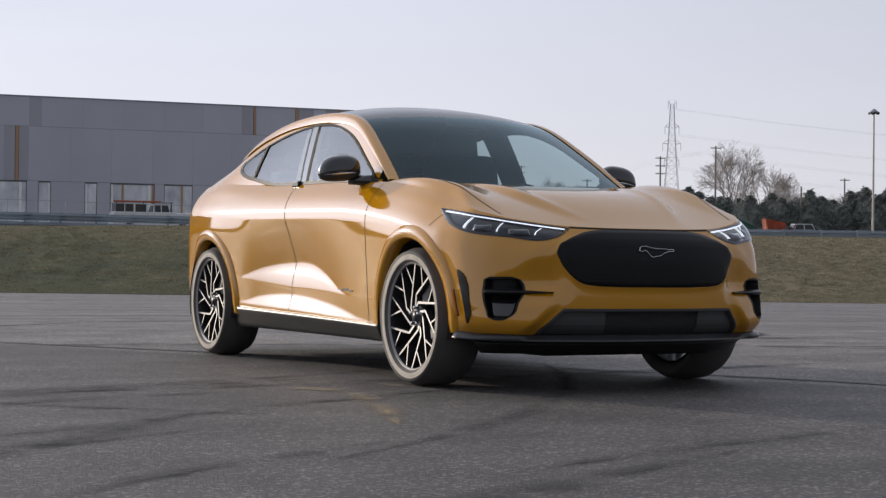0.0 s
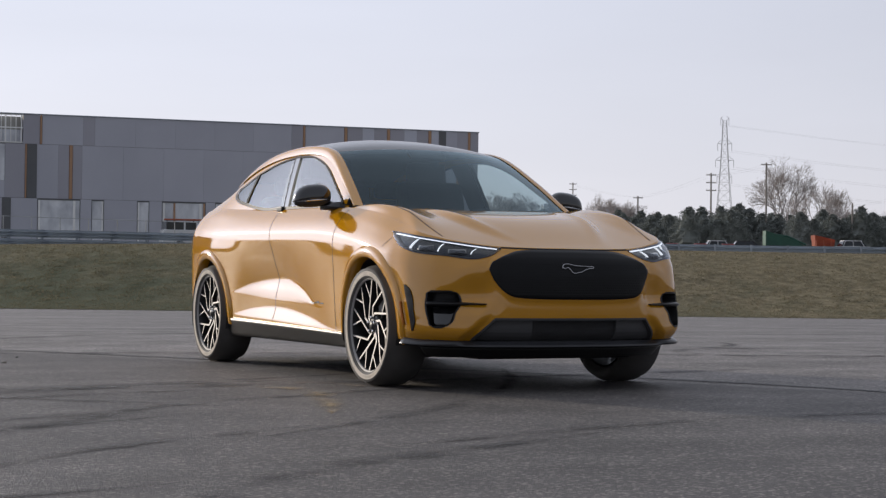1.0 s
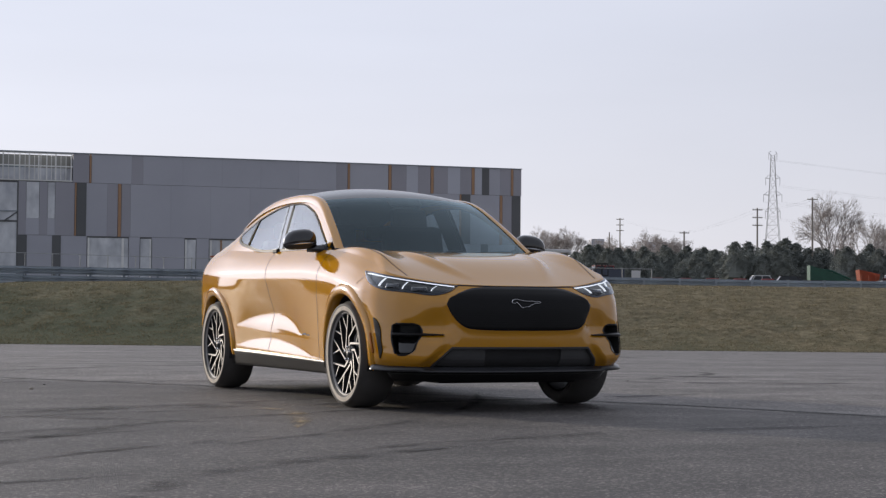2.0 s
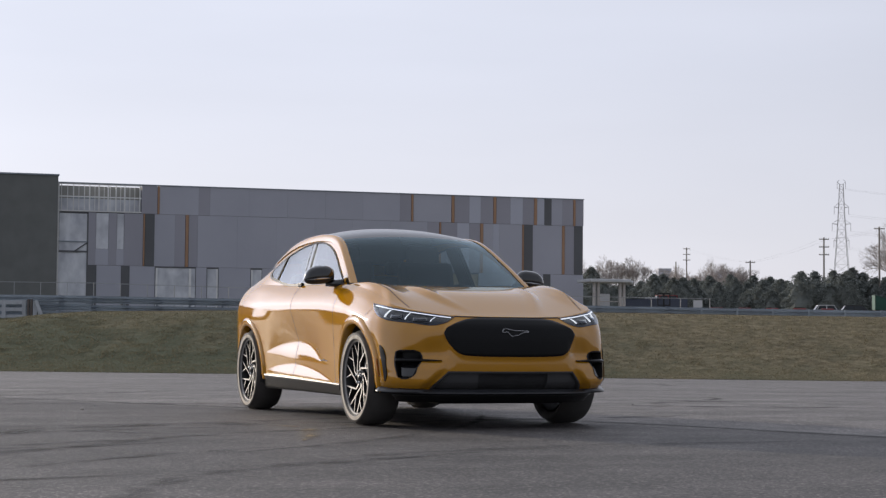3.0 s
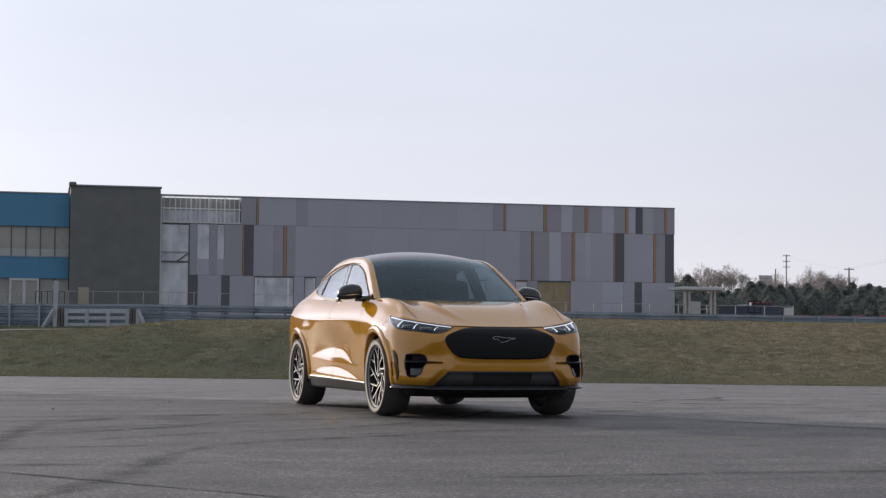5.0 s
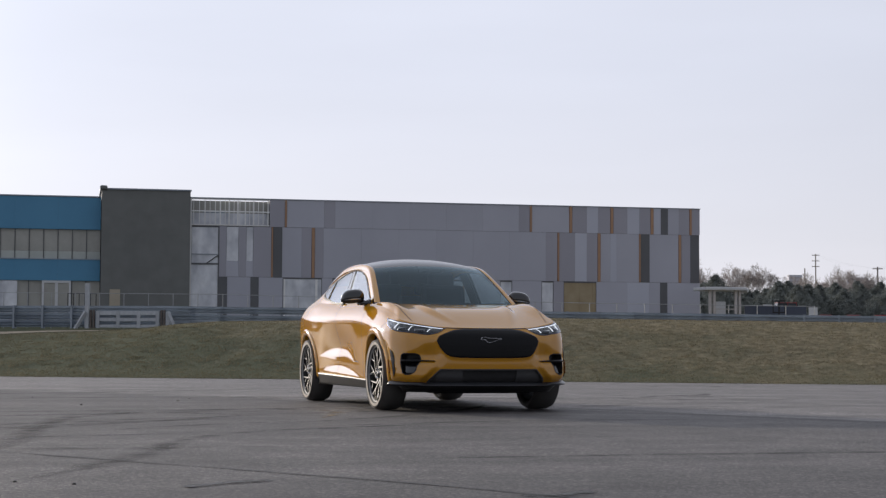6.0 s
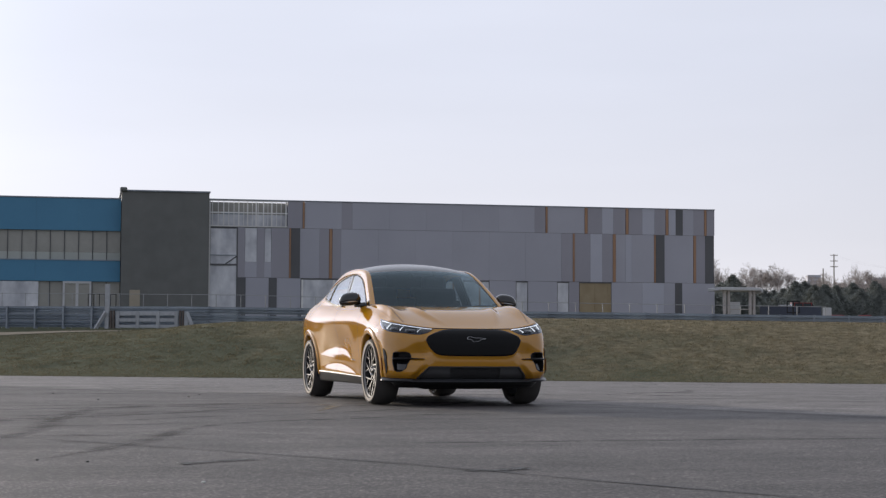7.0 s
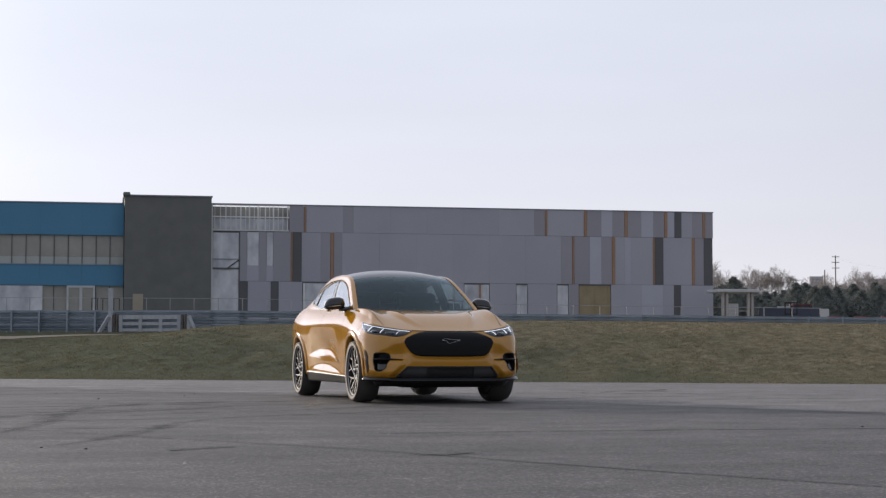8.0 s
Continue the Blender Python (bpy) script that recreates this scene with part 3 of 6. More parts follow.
# ---- the long building behind the bank ----
FACADE = pose(64.3, 124.8, 0, 0, 0, -5.5)
building = thing("industrial_building", "long grey panel-clad industrial building under construction", "building", FACADE)
Z0, Z1, Z2, Z3 = 2.5, 6.48, 10.83, 13.2
part("wall", box(-39.2, 0, 0.08, 30, 1.8, Z3 - 0.1), M_CORE, building)
part("wall", box(-46, -39.21, 0.08, 30, 1.8, Z2 + 0.02), M_CORE, building)
part("wall", box(-46, -39.21, 1.4, 30, Z2 + 0.03, Z3 - 0.1), M_WIN_FAR, building, "bare inner wall behind studs")
PAL = {"g": M_P_MID, "m": M_P_DIM, "l": M_P_PALE, "d": M_P_DARK, "o": M_P_RUST}


def panel_row(z0, z1, row, seam=3.1):
    """Facade panels of one storey; each entry is start, end and shade."""
    for s0, s1, c in row:
        n = max(1, round((s1 - s0) / seam))
        for k in range(n):
            a, b = s0 + (s1 - s0) * k / n, s0 + (s1 - s0) * (k + 1) / n
            proud = {"o": 0.035, "d": 0.03}.get(c, 0.0)
            if c == "o":
                a, b = a + 0.025, b - 0.025
            part("panel", box(a + 0.004, b - 0.004, -0.06 - proud, 0.075, z0 + 0.01, z1 - 0.01), PAL[c], building)


panel_row(Z2, Z3, ((-39.2, -37.9, "m"), (-37.9, -37.7, "o"), (-37.7, -34.45, "g"), (-34.45, -33.5, "m"), (-33.5, -17, "g"), (-17, -16, "m"), (-16, -15.78, "o"),
                   (-15.78, -12.35, "g"), (-12.35, -12.05, "o"), (-12.05, -10.7, "m"), (-10.7, -9.65, "l"), (-9.65, -8.5, "m"), (-8.5, -8.2, "o"), (-8.2, -6.9, "m"),
                   (-6.9, -5.75, "l"), (-5.75, -4.7, "m"), (-4.7, -4.4, "o"), (-4.4, -3.72, "l"), (-3.72, -3.05, "d"), (-3.05, -2, "g"), (-2, -1, "m"), (-1, -0.75, "o"), (-0.75, 0, "m")))
panel_row(Z1, Z2, ((-43.5, -42.9, "m"), (-41.85, -41.2, "m"), (-40.6, -39.05, "m"), (-39.05, -38.88, "o"), (-38.88, -38.1, "d"), (-38.1, -36.4, "g"), (-36.4, -35.55, "m"), (-35.55, -35.25, "o"),
                   (-35.25, -34.5, "m"), (-34.5, -14.5, "g"), (-14.5, -13.45, "m"), (-13.45, -13.25, "o"), (-13.25, -11.8, "m"), (-11.8, -10.7, "l"), (-10.7, -9.7, "m"),
                   (-9.7, -9.4, "o"), (-9.4, -8.5, "g"), (-8.5, -7.9, "l"), (-7.9, -5.8, "g"), (-5.8, -5.62, "o"), (-5.62, -4.8, "d"), (-4.8, -2.05, "g"), (-2.05, -1.77, "o"), (-1.77, -0.9, "m"), (-0.9, -0.1, "d")))
panel_row(Z0, Z1, ((-43.5, -42.8, "d"), (-42.8, -40.8, "g"), (-40.8, -40.1, "d"), (-40.1, -38.02, "g"), (-34.6, -33.7, "g"), (-32.7, -30, "g"), (-29, -27.95, "g"), (-24.3, -23.5, "g"),
                   (-21.13, -18.7, "g"), (-17.6, -14.9, "g"), (-13.8, -12.85, "m"), (-9.8, -6.9, "g"), (-6.9, -4.85, "l"), (-4.85, -3.8, "g"), (-3.8, -3.12, "d"), (-3.12, 0, "g")))
# thin parapet capping
part("coping", box(-46.0, 0.05, -0.12, 0.4, Z3, Z3 + 0.07), M_STEEL, building)


def wrinkled(s0, s1, z0, z1):
    """Loose plastic sheeting drawn over an opening."""
    nx, nz = max(6, int((s1 - s0) / 0.15)), max(8, int((z1 - z0) / 0.18))
    return sheet(lambda u, v: Vector((u, -0.02 + 0.05 * noise.noise((u * 1.7, v * 0.9, 2)) + 0.03 * noise.noise((u * 5, v * 2.2, 9)), v)), np.linspace(s0, s1, nx), np.linspace(z0, z1, nz))


for s0, s1 in ((-38.0, -34.62), (-33.68, -32.72), (-29.98, -29.02), (-27.93, -24.32), (-23.48, -21.15), (-18.68, -17.62), (-14.88, -13.82)):
    w = part("window_sheeting", wrinkled(s0 + 0.03, s1 - 0.03, Z0, Z1 - 0.1), M_PLASTIC, building, "clear plastic sheeting over an opening", smooth=True)
    part("lintel", box(s0, s1, -0.05, 0.05, Z1 - 0.12, Z1 - 0.015), M_P_DARK, building)
for s0, s1, mat in ((-24.85, -24.62, M_STUD), (-24.5, -24.36, M_P_RUST), (-27.88, -27.7, M_STUD), (-27.0, -26.85, M_P_RUST), (-22.1, -21.95, M_P_RUST), (-35.2, -35.0, M_STUD), (-37.95, -37.8, M_STUD), (-29.95, -29.83, M_STUD), (-32.9, -32.76, M_STUD)):
    part("stud", box(s0, s1, -0.12, -0.07, Z0, Z1 - 0.13), mat, building)
part("board", box(-12.8, -11.35, -0.01, 0.07, Z0, Z1 - 0.12), M_BOARD, building, "raw plywood sheet")
part("board", box(-11.3, -9.85, -0.01, 0.07, Z0, Z1 - 0.12), M_BOARD, building, "raw plywood sheet")
part("stud", box(-11.38, -11.27, -0.05, -0.011, Z0, Z1 - 0.12), M_BOARD, building)
part("stud", box(-10.15, -10.05, -0.05, -0.011, Z0, Z1 - 0.12), M_BOARD, building)
part("lintel", box(-12.84, -9.81, -0.06, 0.05, Z1 - 0.12, Z1 - 0.015), M_P_DARK, building)
# open bay beside the tower: bare studs above, sheeting below
for s, w in ((-45.75, 0.06), (-45.25, 0.05), (-44.8, 0.09), (-44.35, 0.05), (-43.9, 0.06), (-43.5, 0.1), (-43.05, 0.05), (-42.75, 0.12), (-42.3, 0.05), (-42.0, 0.11), (-41.8, 0.05), (-41.35, 0.09), (-40.95, 0.05), (-40.65, 0.12), (-40.2, 0.05), (-39.8, 0.06), (-39.4, 0.1)):
    part("stud", box(s, s + w, -0.04, 0.06, Z2 + 0.16, Z3 - 0.13), M_STUD, building)
for z in (Z3 - 0.12, 12.05, Z2 + 0.05):
    part("rail", box(-45.95, -39.22, -0.055, -0.042, z, z + 0.1), M_STUD, building)
part("window_sheeting", wrinkled(-45.9, -39.3, Z2 + 0.1, Z2 + 1.15), M_PLASTIC, building, smooth=True).location.y = 0.5
part("duct", box(-44.9, -42.9, 0.62, 0.9, Z2 + 1.16, Z2 + 1.26, bevel=0.03), M_STEEL, building)
part("window_sheeting", wrinkled(-45.85, -43.6, 7.65, 10.7), M_PLASTIC, building, "torn plastic sheeting over an opening", smooth=True)
part("window_sheeting", wrinkled(-45.9, -43.6, Z0, 7.5), M_PLASTIC, building, "torn plastic sheeting over an opening", smooth=True)
part("stud", box(-45.95, -43.5, -0.07, 0.0, 7.5, 7.63), M_P_DARK, building)
part("rail", box(-45.9, -43.6, -0.09, -0.06, 8.35, 8.43), M_STEEL, building)
part("brace", tube(((-44.6, -0.1, 7.6), (-43.55, -0.1, 8.35)), 0.05, 4), M_P_DARK, building)
part("stud", box(-43.62, -43.5, -0.07, 0.06, Z0, Z2), M_P_DARK, building)
part("stud", box(-46.0, -45.88, -0.08, 0.06, Z0, Z3), M_STUD, building)
part("window_sheeting", wrinkled(-42.88, -41.87, 7.85, Z2 - 0.05), M_PLASTIC, building, smooth=True)
part("panel", box(-42.9, -41.85, -0.04, 0.07, Z1 + 0.02, 7.84), M_P_MID, building)
part("window_sheeting", wrinkled(-41.18, -40.62, 7.85, Z2 - 0.05), M_PLASTIC, building, smooth=True)
part("panel", box(-41.2, -40.6, -0.04, 0.07, Z1 + 0.02, 7.84), M_P_MID, building)
# dark tower
tower = part("stair_tower", box(-53.45, -46.03, -0.5, 14, 1.8, 13.72), M_TOWER, building, "dark grey rendered stair tower")
part("coping", box(-53.6, -45.95, -0.6, 14.1, 13.72, 13.84), M_STEEL, tower)
part("corner_cap", box(-53.62, -53.0, -0.75, -0.1, 13.7, 14.05, bevel=0.12), M_TOWER, tower)
part("utility_door", box(-52.7, -51.82, -0.54, -0.49, Z0, 5.28), M_DOOR_TAN, tower, "pale utility door")
M_SPANDREL = material("pale_green_spandrel", (0.54, 0.57, 0.54), 0.4, color2=(0.46, 0.49, 0.46), scale=0.5)
# blue-banded office wing
wing = part("office_wing", box(-110, -53.5, 0.9, 30, 1.8, 13.1), M_CORE, building, "office wing with blue panel bands")
for s in range(16):
    a = -110.14 + s * 3.54
    part("blue_panel", box(a + 0.003, a + 3.537, 0.55, 0.89, 10.35, 13.08), M_BLUE, wing)
    part("blue_panel", box(a + 0.003, a + 3.537, 0.55, 0.89, 6.0, 7.8), M_BLUE, wing)
    for k in range(3):
        m0 = a + k * 1.18
        part("window", box(m0 + 0.06, m0 + 1.17, 0.8, 0.89, 8.5, 10.33), M_WIN_FAR, wing)
        part("spandrel", box(m0 + 0.06, m0 + 1.17, 0.79, 0.89, 7.82, 8.49), M_SPANDREL, wing)
        part("mullion", box(m0, m0 + 0.055, 0.72, 0.8, 7.82, 10.33), M_P_DARK, wing)
        part("window", box(m0 + 0.06, m0 + 1.17, 0.8, 0.89, Z0, 5.98), M_WIN_FAR, wing)
        part("mullion", box(m0, m0 + 0.06, 0.72, 0.8, Z0, 5.98), M_P_DARK, wing)
part("sill", box(-110, -53.5, 0.5, 0.54, 7.78, 7.86), M_STEEL, wing)
part("coping", box(-110, -53.5, 0.5, 1.2, 13.1, 13.2), M_STEEL, wing)
dr = part("glass_door", box(-58.25, -55.9, 0.6, 0.7, Z0, 5.95), M_WIN_FAR, wing, "white framed double glass door")
for a, b in ((-58.28, -58.1), (-57.2, -56.95), (-56.05, -55.88)):
    part("frame", box(a, b, 0.54, 0.6, Z0, 5.98), M_WHITE, dr)
part("frame", box(-58.28, -55.88, 0.53, 0.595, 5.8, 5.99), M_WHITE, dr)
part("window_sheeting", wrinkled(-64, -60.3, Z0, 5.95), M_PLASTIC, wing, smooth=True).location.y = 0.6


# ---- guard rail, gate and fence ----
def rail_spot(k):
    """A place on the guard rail line, k metres along it."""
    return from_uv(k, V_RAIL)


def rail_top(x):
    return float(np.interp(x, (-20, 10, 19, 27, 34, 40, 50, 60, 90), (3.02, 2.98, 2.84, 2.70, 2.62, 2.52, 2.38, 2.36, 2.2)))


W_PROF = ((0.0, 0.0), (0.0, 0.04), (-0.085, 0.10), (-0.085, 0.14), (0.0, 0.20), (0.0, 0.225), (-0.085, 0.28), (-0.085, 0.32), (0.0, 0.38), (0.0, 0.42))


def guard_rail():
    rail = thing("guard_rail", "galvanised steel guard rail on posts along the bank", "guard rail")
    for k in range(-33, 45):
        u0, u1 = k * 1.905, (k + 1) * 1.905
        tiers = (0.0,) if u0 > 2 else (0.0, -0.5) if u0 > -31 else (0.0, -0.44, -0.88)
        for t in tiers:
            bm = bmesh.new()
            rows = []
            for u in (u0, u1 + 0.02):
                p = rail_spot(u)
                zt = rail_top(p.x) + t
                rows.append([bm.verts.new((p.x + V_DIR.x * o, p.y + V_DIR.y * o, zt - h)) for o, h in W_PROF])
            for j in range(len(W_PROF) - 1):
                bm.faces.new((rows[0][j], rows[1][j], rows[1][j + 1], rows[0][j + 1]))
            ex = bmesh.ops.solidify(bm, geom=bm.faces[:], thickness=0.004)
            part("beam", bm, M_STEEL, rail)
        if -39.5 < u0 < -33.5:
            continue
        p = rail_spot(u0)
        m = Matrix.Translation((p.x, p.y, 0)) @ pose(0, 0, 0, 0, 0, -29.6)
        part("post", box(-0.055, 0.055, -0.17 if u0 > 2 or u0 < -34 else 0.02, -0.09 if u0 > 2 else 0.17, ground_z(p.x, p.y) - 0.2, rail_top(p.x) + 0.02, m=m), M_STEEL, rail)
    return rail


guard_rail()


def timber_gate():
    p = rail_spot(-36.3)
    g = ground_z(p.x, p.y)
    gate = thing("timber_gate", "weathered grey timber barrier gate in the rail", "gate", Matrix.Translation((p.x, p.y, g)) @ pose(0, 0, 0, 0, 0, -29.6))
    for z, h in ((0.06, 0.18), (0.44, 0.2), (0.82, 0.24)):
        part("board", box(-2.0, 2.0, -0.30, -0.24, z, z + h, bevel=0.008), M_TIMBER_GREY, gate)
    for x in (-2.02, -0.72, 0.62, 1.82):
        part("upright", box(x, x + 0.24, -0.335, -0.302, 0.03, 1.07, bevel=0.008), M_TIMBER_GREY, gate)
    for x in (-2.4, -2.22, 2.14, 2.32):
        part("post", box(x, x + 0.11, -0.36, -0.22, -0.3, 1.12, bevel=0.01), M_BARK, gate, "rusty brown steel post")
    for x, h in ((-2.72, 2.75), (2.5, 1.0)):
        part("post", box(x, x + 0.26, -0.42, -0.2, -0.4, h, bevel=0.015), M_TIMBER_GREY, gate)
    for x0, x1 in ((-3.35, -2.62), (3.2, 2.66)):
        part("brace", tube(((x0, -0.48, -0.15), (x1, -0.48, 1.02)), 0.13, 4), M_TIMBER_GREY, gate)


timber_gate()


def red_barrier(x, y, top):
    g = ground_z(x, y)
    t = thing("barrier", "low red plastic road barrier behind the guard rail", "barrier", Matrix.Translation((x, y, g)) @ pose(0, 0, 0, 0, 0, -21), group="red barriers behind the rail")
    h = top - g
    part("body", box(-0.42, 0.42, -0.11, 0.11, 0.1, h, bevel=0.05), M_RED_PLASTIC, t)
    part("foot", box(-0.45, 0.45, -0.22, 0.22, -0.05, 0.12, bevel=0.03), M_RED_PLASTIC, t)


for k in range(5):
    red_barrier(54.7 + 1.72 * k, 78.7 + 7.2 - 0.66 * k, 2.90)


def chain_fence():
    f = thing("chain_link_fence", "thin grey chain link fence along the building yard", "fence")
    pts = []
    for k in range(-15, 31):
        p = from_uv(-46.3 + k * 1.69, V_RAIL + 7)
        z = ground_z(p.x, p.y)
        pts.append((p.x, p.y, z, float(np.interp(p.x, (1, 14.5, 20, 29, 35, 41, 50), (4.06, 3.92, 3.75, 3.5, 3.36, 3.25, 3.1)))))
    for x, y, z, top in pts:
        part("post", tube(((x, y, z - 0.2), (x, y, top)), 0.025, 6), M_FENCE, f)
    for a, b in zip(pts, pts[1:]):
        part("top_rail", tube(((a[0], a[1], a[3] - 0.03), (b[0], b[1], b[3] - 0.03)), 0.018, 5), M_FENCE, f)


chain_fence()


# sandy path along the crest beside the gate
M_PATH = material("pale_sandy_path", (0.42, 0.36, 0.28), 0.95, color2=(0.34, 0.29, 0.22), scale=1.2, fine=20, spec=0.05)
bm = bmesh.new()
row = None
for k in range(41):
    u = -58 + k * 0.62
    half = 0.75 * min(1.0, (41 - k) / 14) + 0.05 * noise.noise((u, 0, 0))
    now = []
    for v in (77.4 - half, 77.4, 77.4 + half):
        p = from_uv(u, v)
        now.append(bm.verts.new((p.x, p.y, ground_z(p.x, p.y) + 0.035)))
    if row:
        for i in (0, 1):
            bm.faces.new((row[i], now[i], now[i + 1], row[i + 1]))
    row = now
bmesh.ops.recalc_face_normals(bm, faces=bm.faces)
tagged(part("path", bm, M_PATH, smooth=True), "pale sandy footpath along the top of the bank", "path", kind="structure")


def bar_railing():
    x, y, top = 6.82, 102.81, 4.13
    g = ground_z(x, y)
    t = thing("bar_railing", "dark steel bar railing beside the entrance doors", "railing", Matrix.Translation((x, y, g)) @ pose(0, 0, 0, 0, 0, -5.5))
    h = top - g
    for z in (h, h - 0.95):
        part("bar", tube(((-0.98, 0, z), (0.98, 0, z)), 0.035, 6), M_TRIM_DARK, t)
    for x in (-0.95, -0.57, -0.19, 0.19, 0.57, 0.95):
        part("upright", tube(((x, 0, -0.1), (x, 0, h)), 0.03, 6), M_TRIM_DARK, t)


bar_railing()


# ---- yard between the rail and the building ----
def yard(x, y):
    return Vector((x, y, ground_z(x, y)))


def shelter():
    p = FACADE @ Vector((0.05, -5.0, 0))
    sh = thing("shelter", "small flat-roofed shelter with pale roof beside the building", "shelter", Matrix.Translation((p.x, p.y, ground_z(p.x, p.y))) @ pose(0, 0, 0, 0, 0, -5.5))
    bm = box(-1.95, 1.85, -1.6, 1.6, 3.22, 3.5, bevel=0.06)
    part("roof", bm, M_WHITE, sh, "pale overhanging flat roof")
    part("roof_tip", box(1.85, 2.1, -1.5, 1.5, 3.05, 3.4, bevel=0.1), M_WHITE, sh)
    for x in (-1.38, -1.0, 1.0, 1.36):
        part("post", box(x - 0.1, x + 0.1, -1.2, -0.95, 0, 3.22), M_SHELTER, sh)
    part("back_panel", box(-0.78, 0.22, -0.70, -0.62, 0.7, 2.25), M_WHITE, sh, "pale notice panel")
    for z in (0.65, 1.55):
        part("cross_rail", box(-0.9, 0.9, -1.1, -1.04, z, z + 0.07), M_SHELTER, sh)


shelter()


def far_vehicle(name, label, x, y, turn, paint, length=4.6, width=1.8, height=1.48, pickup=False, rack=False):
    z = ground_z(x, y)
    v = thing(name, label, "car" if not pickup else "truck", Matrix.Translation((x, y, z)) @ pose(0, 0, 0, 0, 0, turn))
    h = length / 2
    bm = bmesh.new()
    w = width / 2
    side = [(-h, 0.35), (-h, 0.85), (-h + 0.1, 0.95), (-0.2 * h, 0.98), (0.55 * h, 0.95), (h - 0.15, 0.82), (h, 0.7), (h, 0.35)]
    a = [bm.verts.new((p[0], -w, p[1])) for p in side]
    b = [bm.verts.new((p[0], w, p[1])) for p in side]
    bm.faces.new(a)
    bm.faces.new(b[::-1])
    for i in range(len(side)):
        bm.faces.new((a[i], b[i], b[(i + 1) % len(side)], a[(i + 1) % len(side)]))
    bmesh.ops.recalc_face_normals(bm, faces=bm.faces)
    bmesh.ops.bevel(bm, geom=bm.edges[:], offset=0.05, segments=2, affect="EDGES")
    part("body", bm, paint, v)
    c0, c1 = (-0.75 * h, 0.45 * h) if not pickup else (-0.15 * h, 0.5 * h)
    bm = bmesh.new()
    lo = [bm.verts.new((x_, y_, 0.94)) for x_, y_ in ((c0, -w + 0.08), (c1, -w + 0.08), (c1, w - 0.08), (c0, w - 0.08))]
    hi = [bm.verts.new((x_, y_, height - 0.06)) for x_, y_ in ((c0 + 0.35, -w + 0.25), (c1 - 0.6, -w + 0.25), (c1 - 0.6, w - 0.25), (c0 + 0.35, w - 0.25))]
    for i in range(4):
        bm.faces.new((lo[i], lo[(i + 1) % 4], hi[(i + 1) % 4], hi[i]))
    part("windows", bm, M_CAR_GLASS_FAR, v)
    part("roof", box(c0 + 0.33, c1 - 0.58, -w + 0.23, w - 0.23, height - 0.08, height, bevel=0.03), paint, v)
    for x_ in (c0 + 0.2, (c0 + c1) / 2 - 0.1, c1 - 0.35):
        for s_ in (-1, 1):
            part("pillar", tube(((x_, s_ * (w - 0.07), 0.93), ((x_ - (c0 + c1) / 2) * 0.72 + (c0 + c1) / 2 - 0.05, s_ * (w - 0.235), height - 0.05)), 0.035, 4), paint, v)
    for x_ in (-0.62 * h, 0.62 * h):
        for s_ in (-1, 1):
            part("wheel", lathe([(-0.1, 0.02), (-0.1, 0.32), (0.1, 0.32), (0.1, 0.02)], "x", 20), M_TYRE, v).matrix_local = pose(x_, s_ * (w - 0.08), 0.32, 0, 0, 90)
    if pickup:
        part("cargo_box", box(-h + 0.05, -0.2 * h, -w + 0.05, w - 0.05, 0.95, 1.34, bevel=0.03), paint, v)
        part("side_panel", box(-0.2 * h, c1 - 0.1, -w + 0.04, w - 0.04, 0.95, 1.34, bevel=0.03), paint, v)
        part("hood", box(c1 - 0.12, h - 0.1, -w + 0.06, w - 0.06, 0.8, 1.30, bevel=0.08), paint, v)
        part("bed_window", box(-h + 0.2, -0.22 * h, -w + 0.12, w - 0.12, 1.34, 1.85, bevel=0.04), M_CAR_GLASS_FAR, v)
        part("bed_post", box(-0.52 * h, -0.48 * h, -w + 0.1, w - 0.1, 1.34, 1.86), paint, v)
    if rack:
        for x_ in (-h + 0.2, -0.3 * h, 0.35 * h):
            part("rack_post", box(x_, x_ + 0.06, -w + 0.1, -w + 0.16, 0.95, height + 0.08), M_TRIM_DARK, v)
            part("rack_post", box(x_, x_ + 0.06, w - 0.16, w - 0.1, 0.95, height + 0.08), M_TRIM_DARK, v)
        for y_ in (-w + 0.12, -w + 0.52):
            part("ladder_rail", box(-h + 0.1, 0.12 * h, y_, y_ + 0.04, height + 0.10, height + 0.20), M_ORANGE_BIN, v, "orange ladder rail")
            part("rack_bar", box(-h + 0.1, 0.42 * h, y_ + 0.01, y_ + 0.05, height + 0.085, height + 0.115), M_TRIM_DARK, v)
        for k in range(10):
            part("rung", box(-h + 0.3 + 0.3 * k, -h + 0.34 + 0.3 * k, -w + 0.16, -w + 0.52, height + 0.13, height + 0.16), M_ORANGE_BIN, v)
    return v


far_vehicle("pickup_truck", "white pickup truck with orange ladder rack in the yard", 30.6, 98.4, -8, M_WHITE, 5.5, 1.9, 1.85, pickup=True, rack=True)
VIEW_D, VIEW_R = Vector((0.437, 0.899, 0)), Vector((0.899, -0.437, 0))
ORIGIN = Vector((-4.98, -10.86, 0))


def afar(share, dist):
    """A place out in the distance: sideways share of the distance, and the distance."""
    p = ORIGIN + VIEW_D * dist + VIEW_R * share * dist
    return p.x, p.y, ground_z(p.x, p.y)


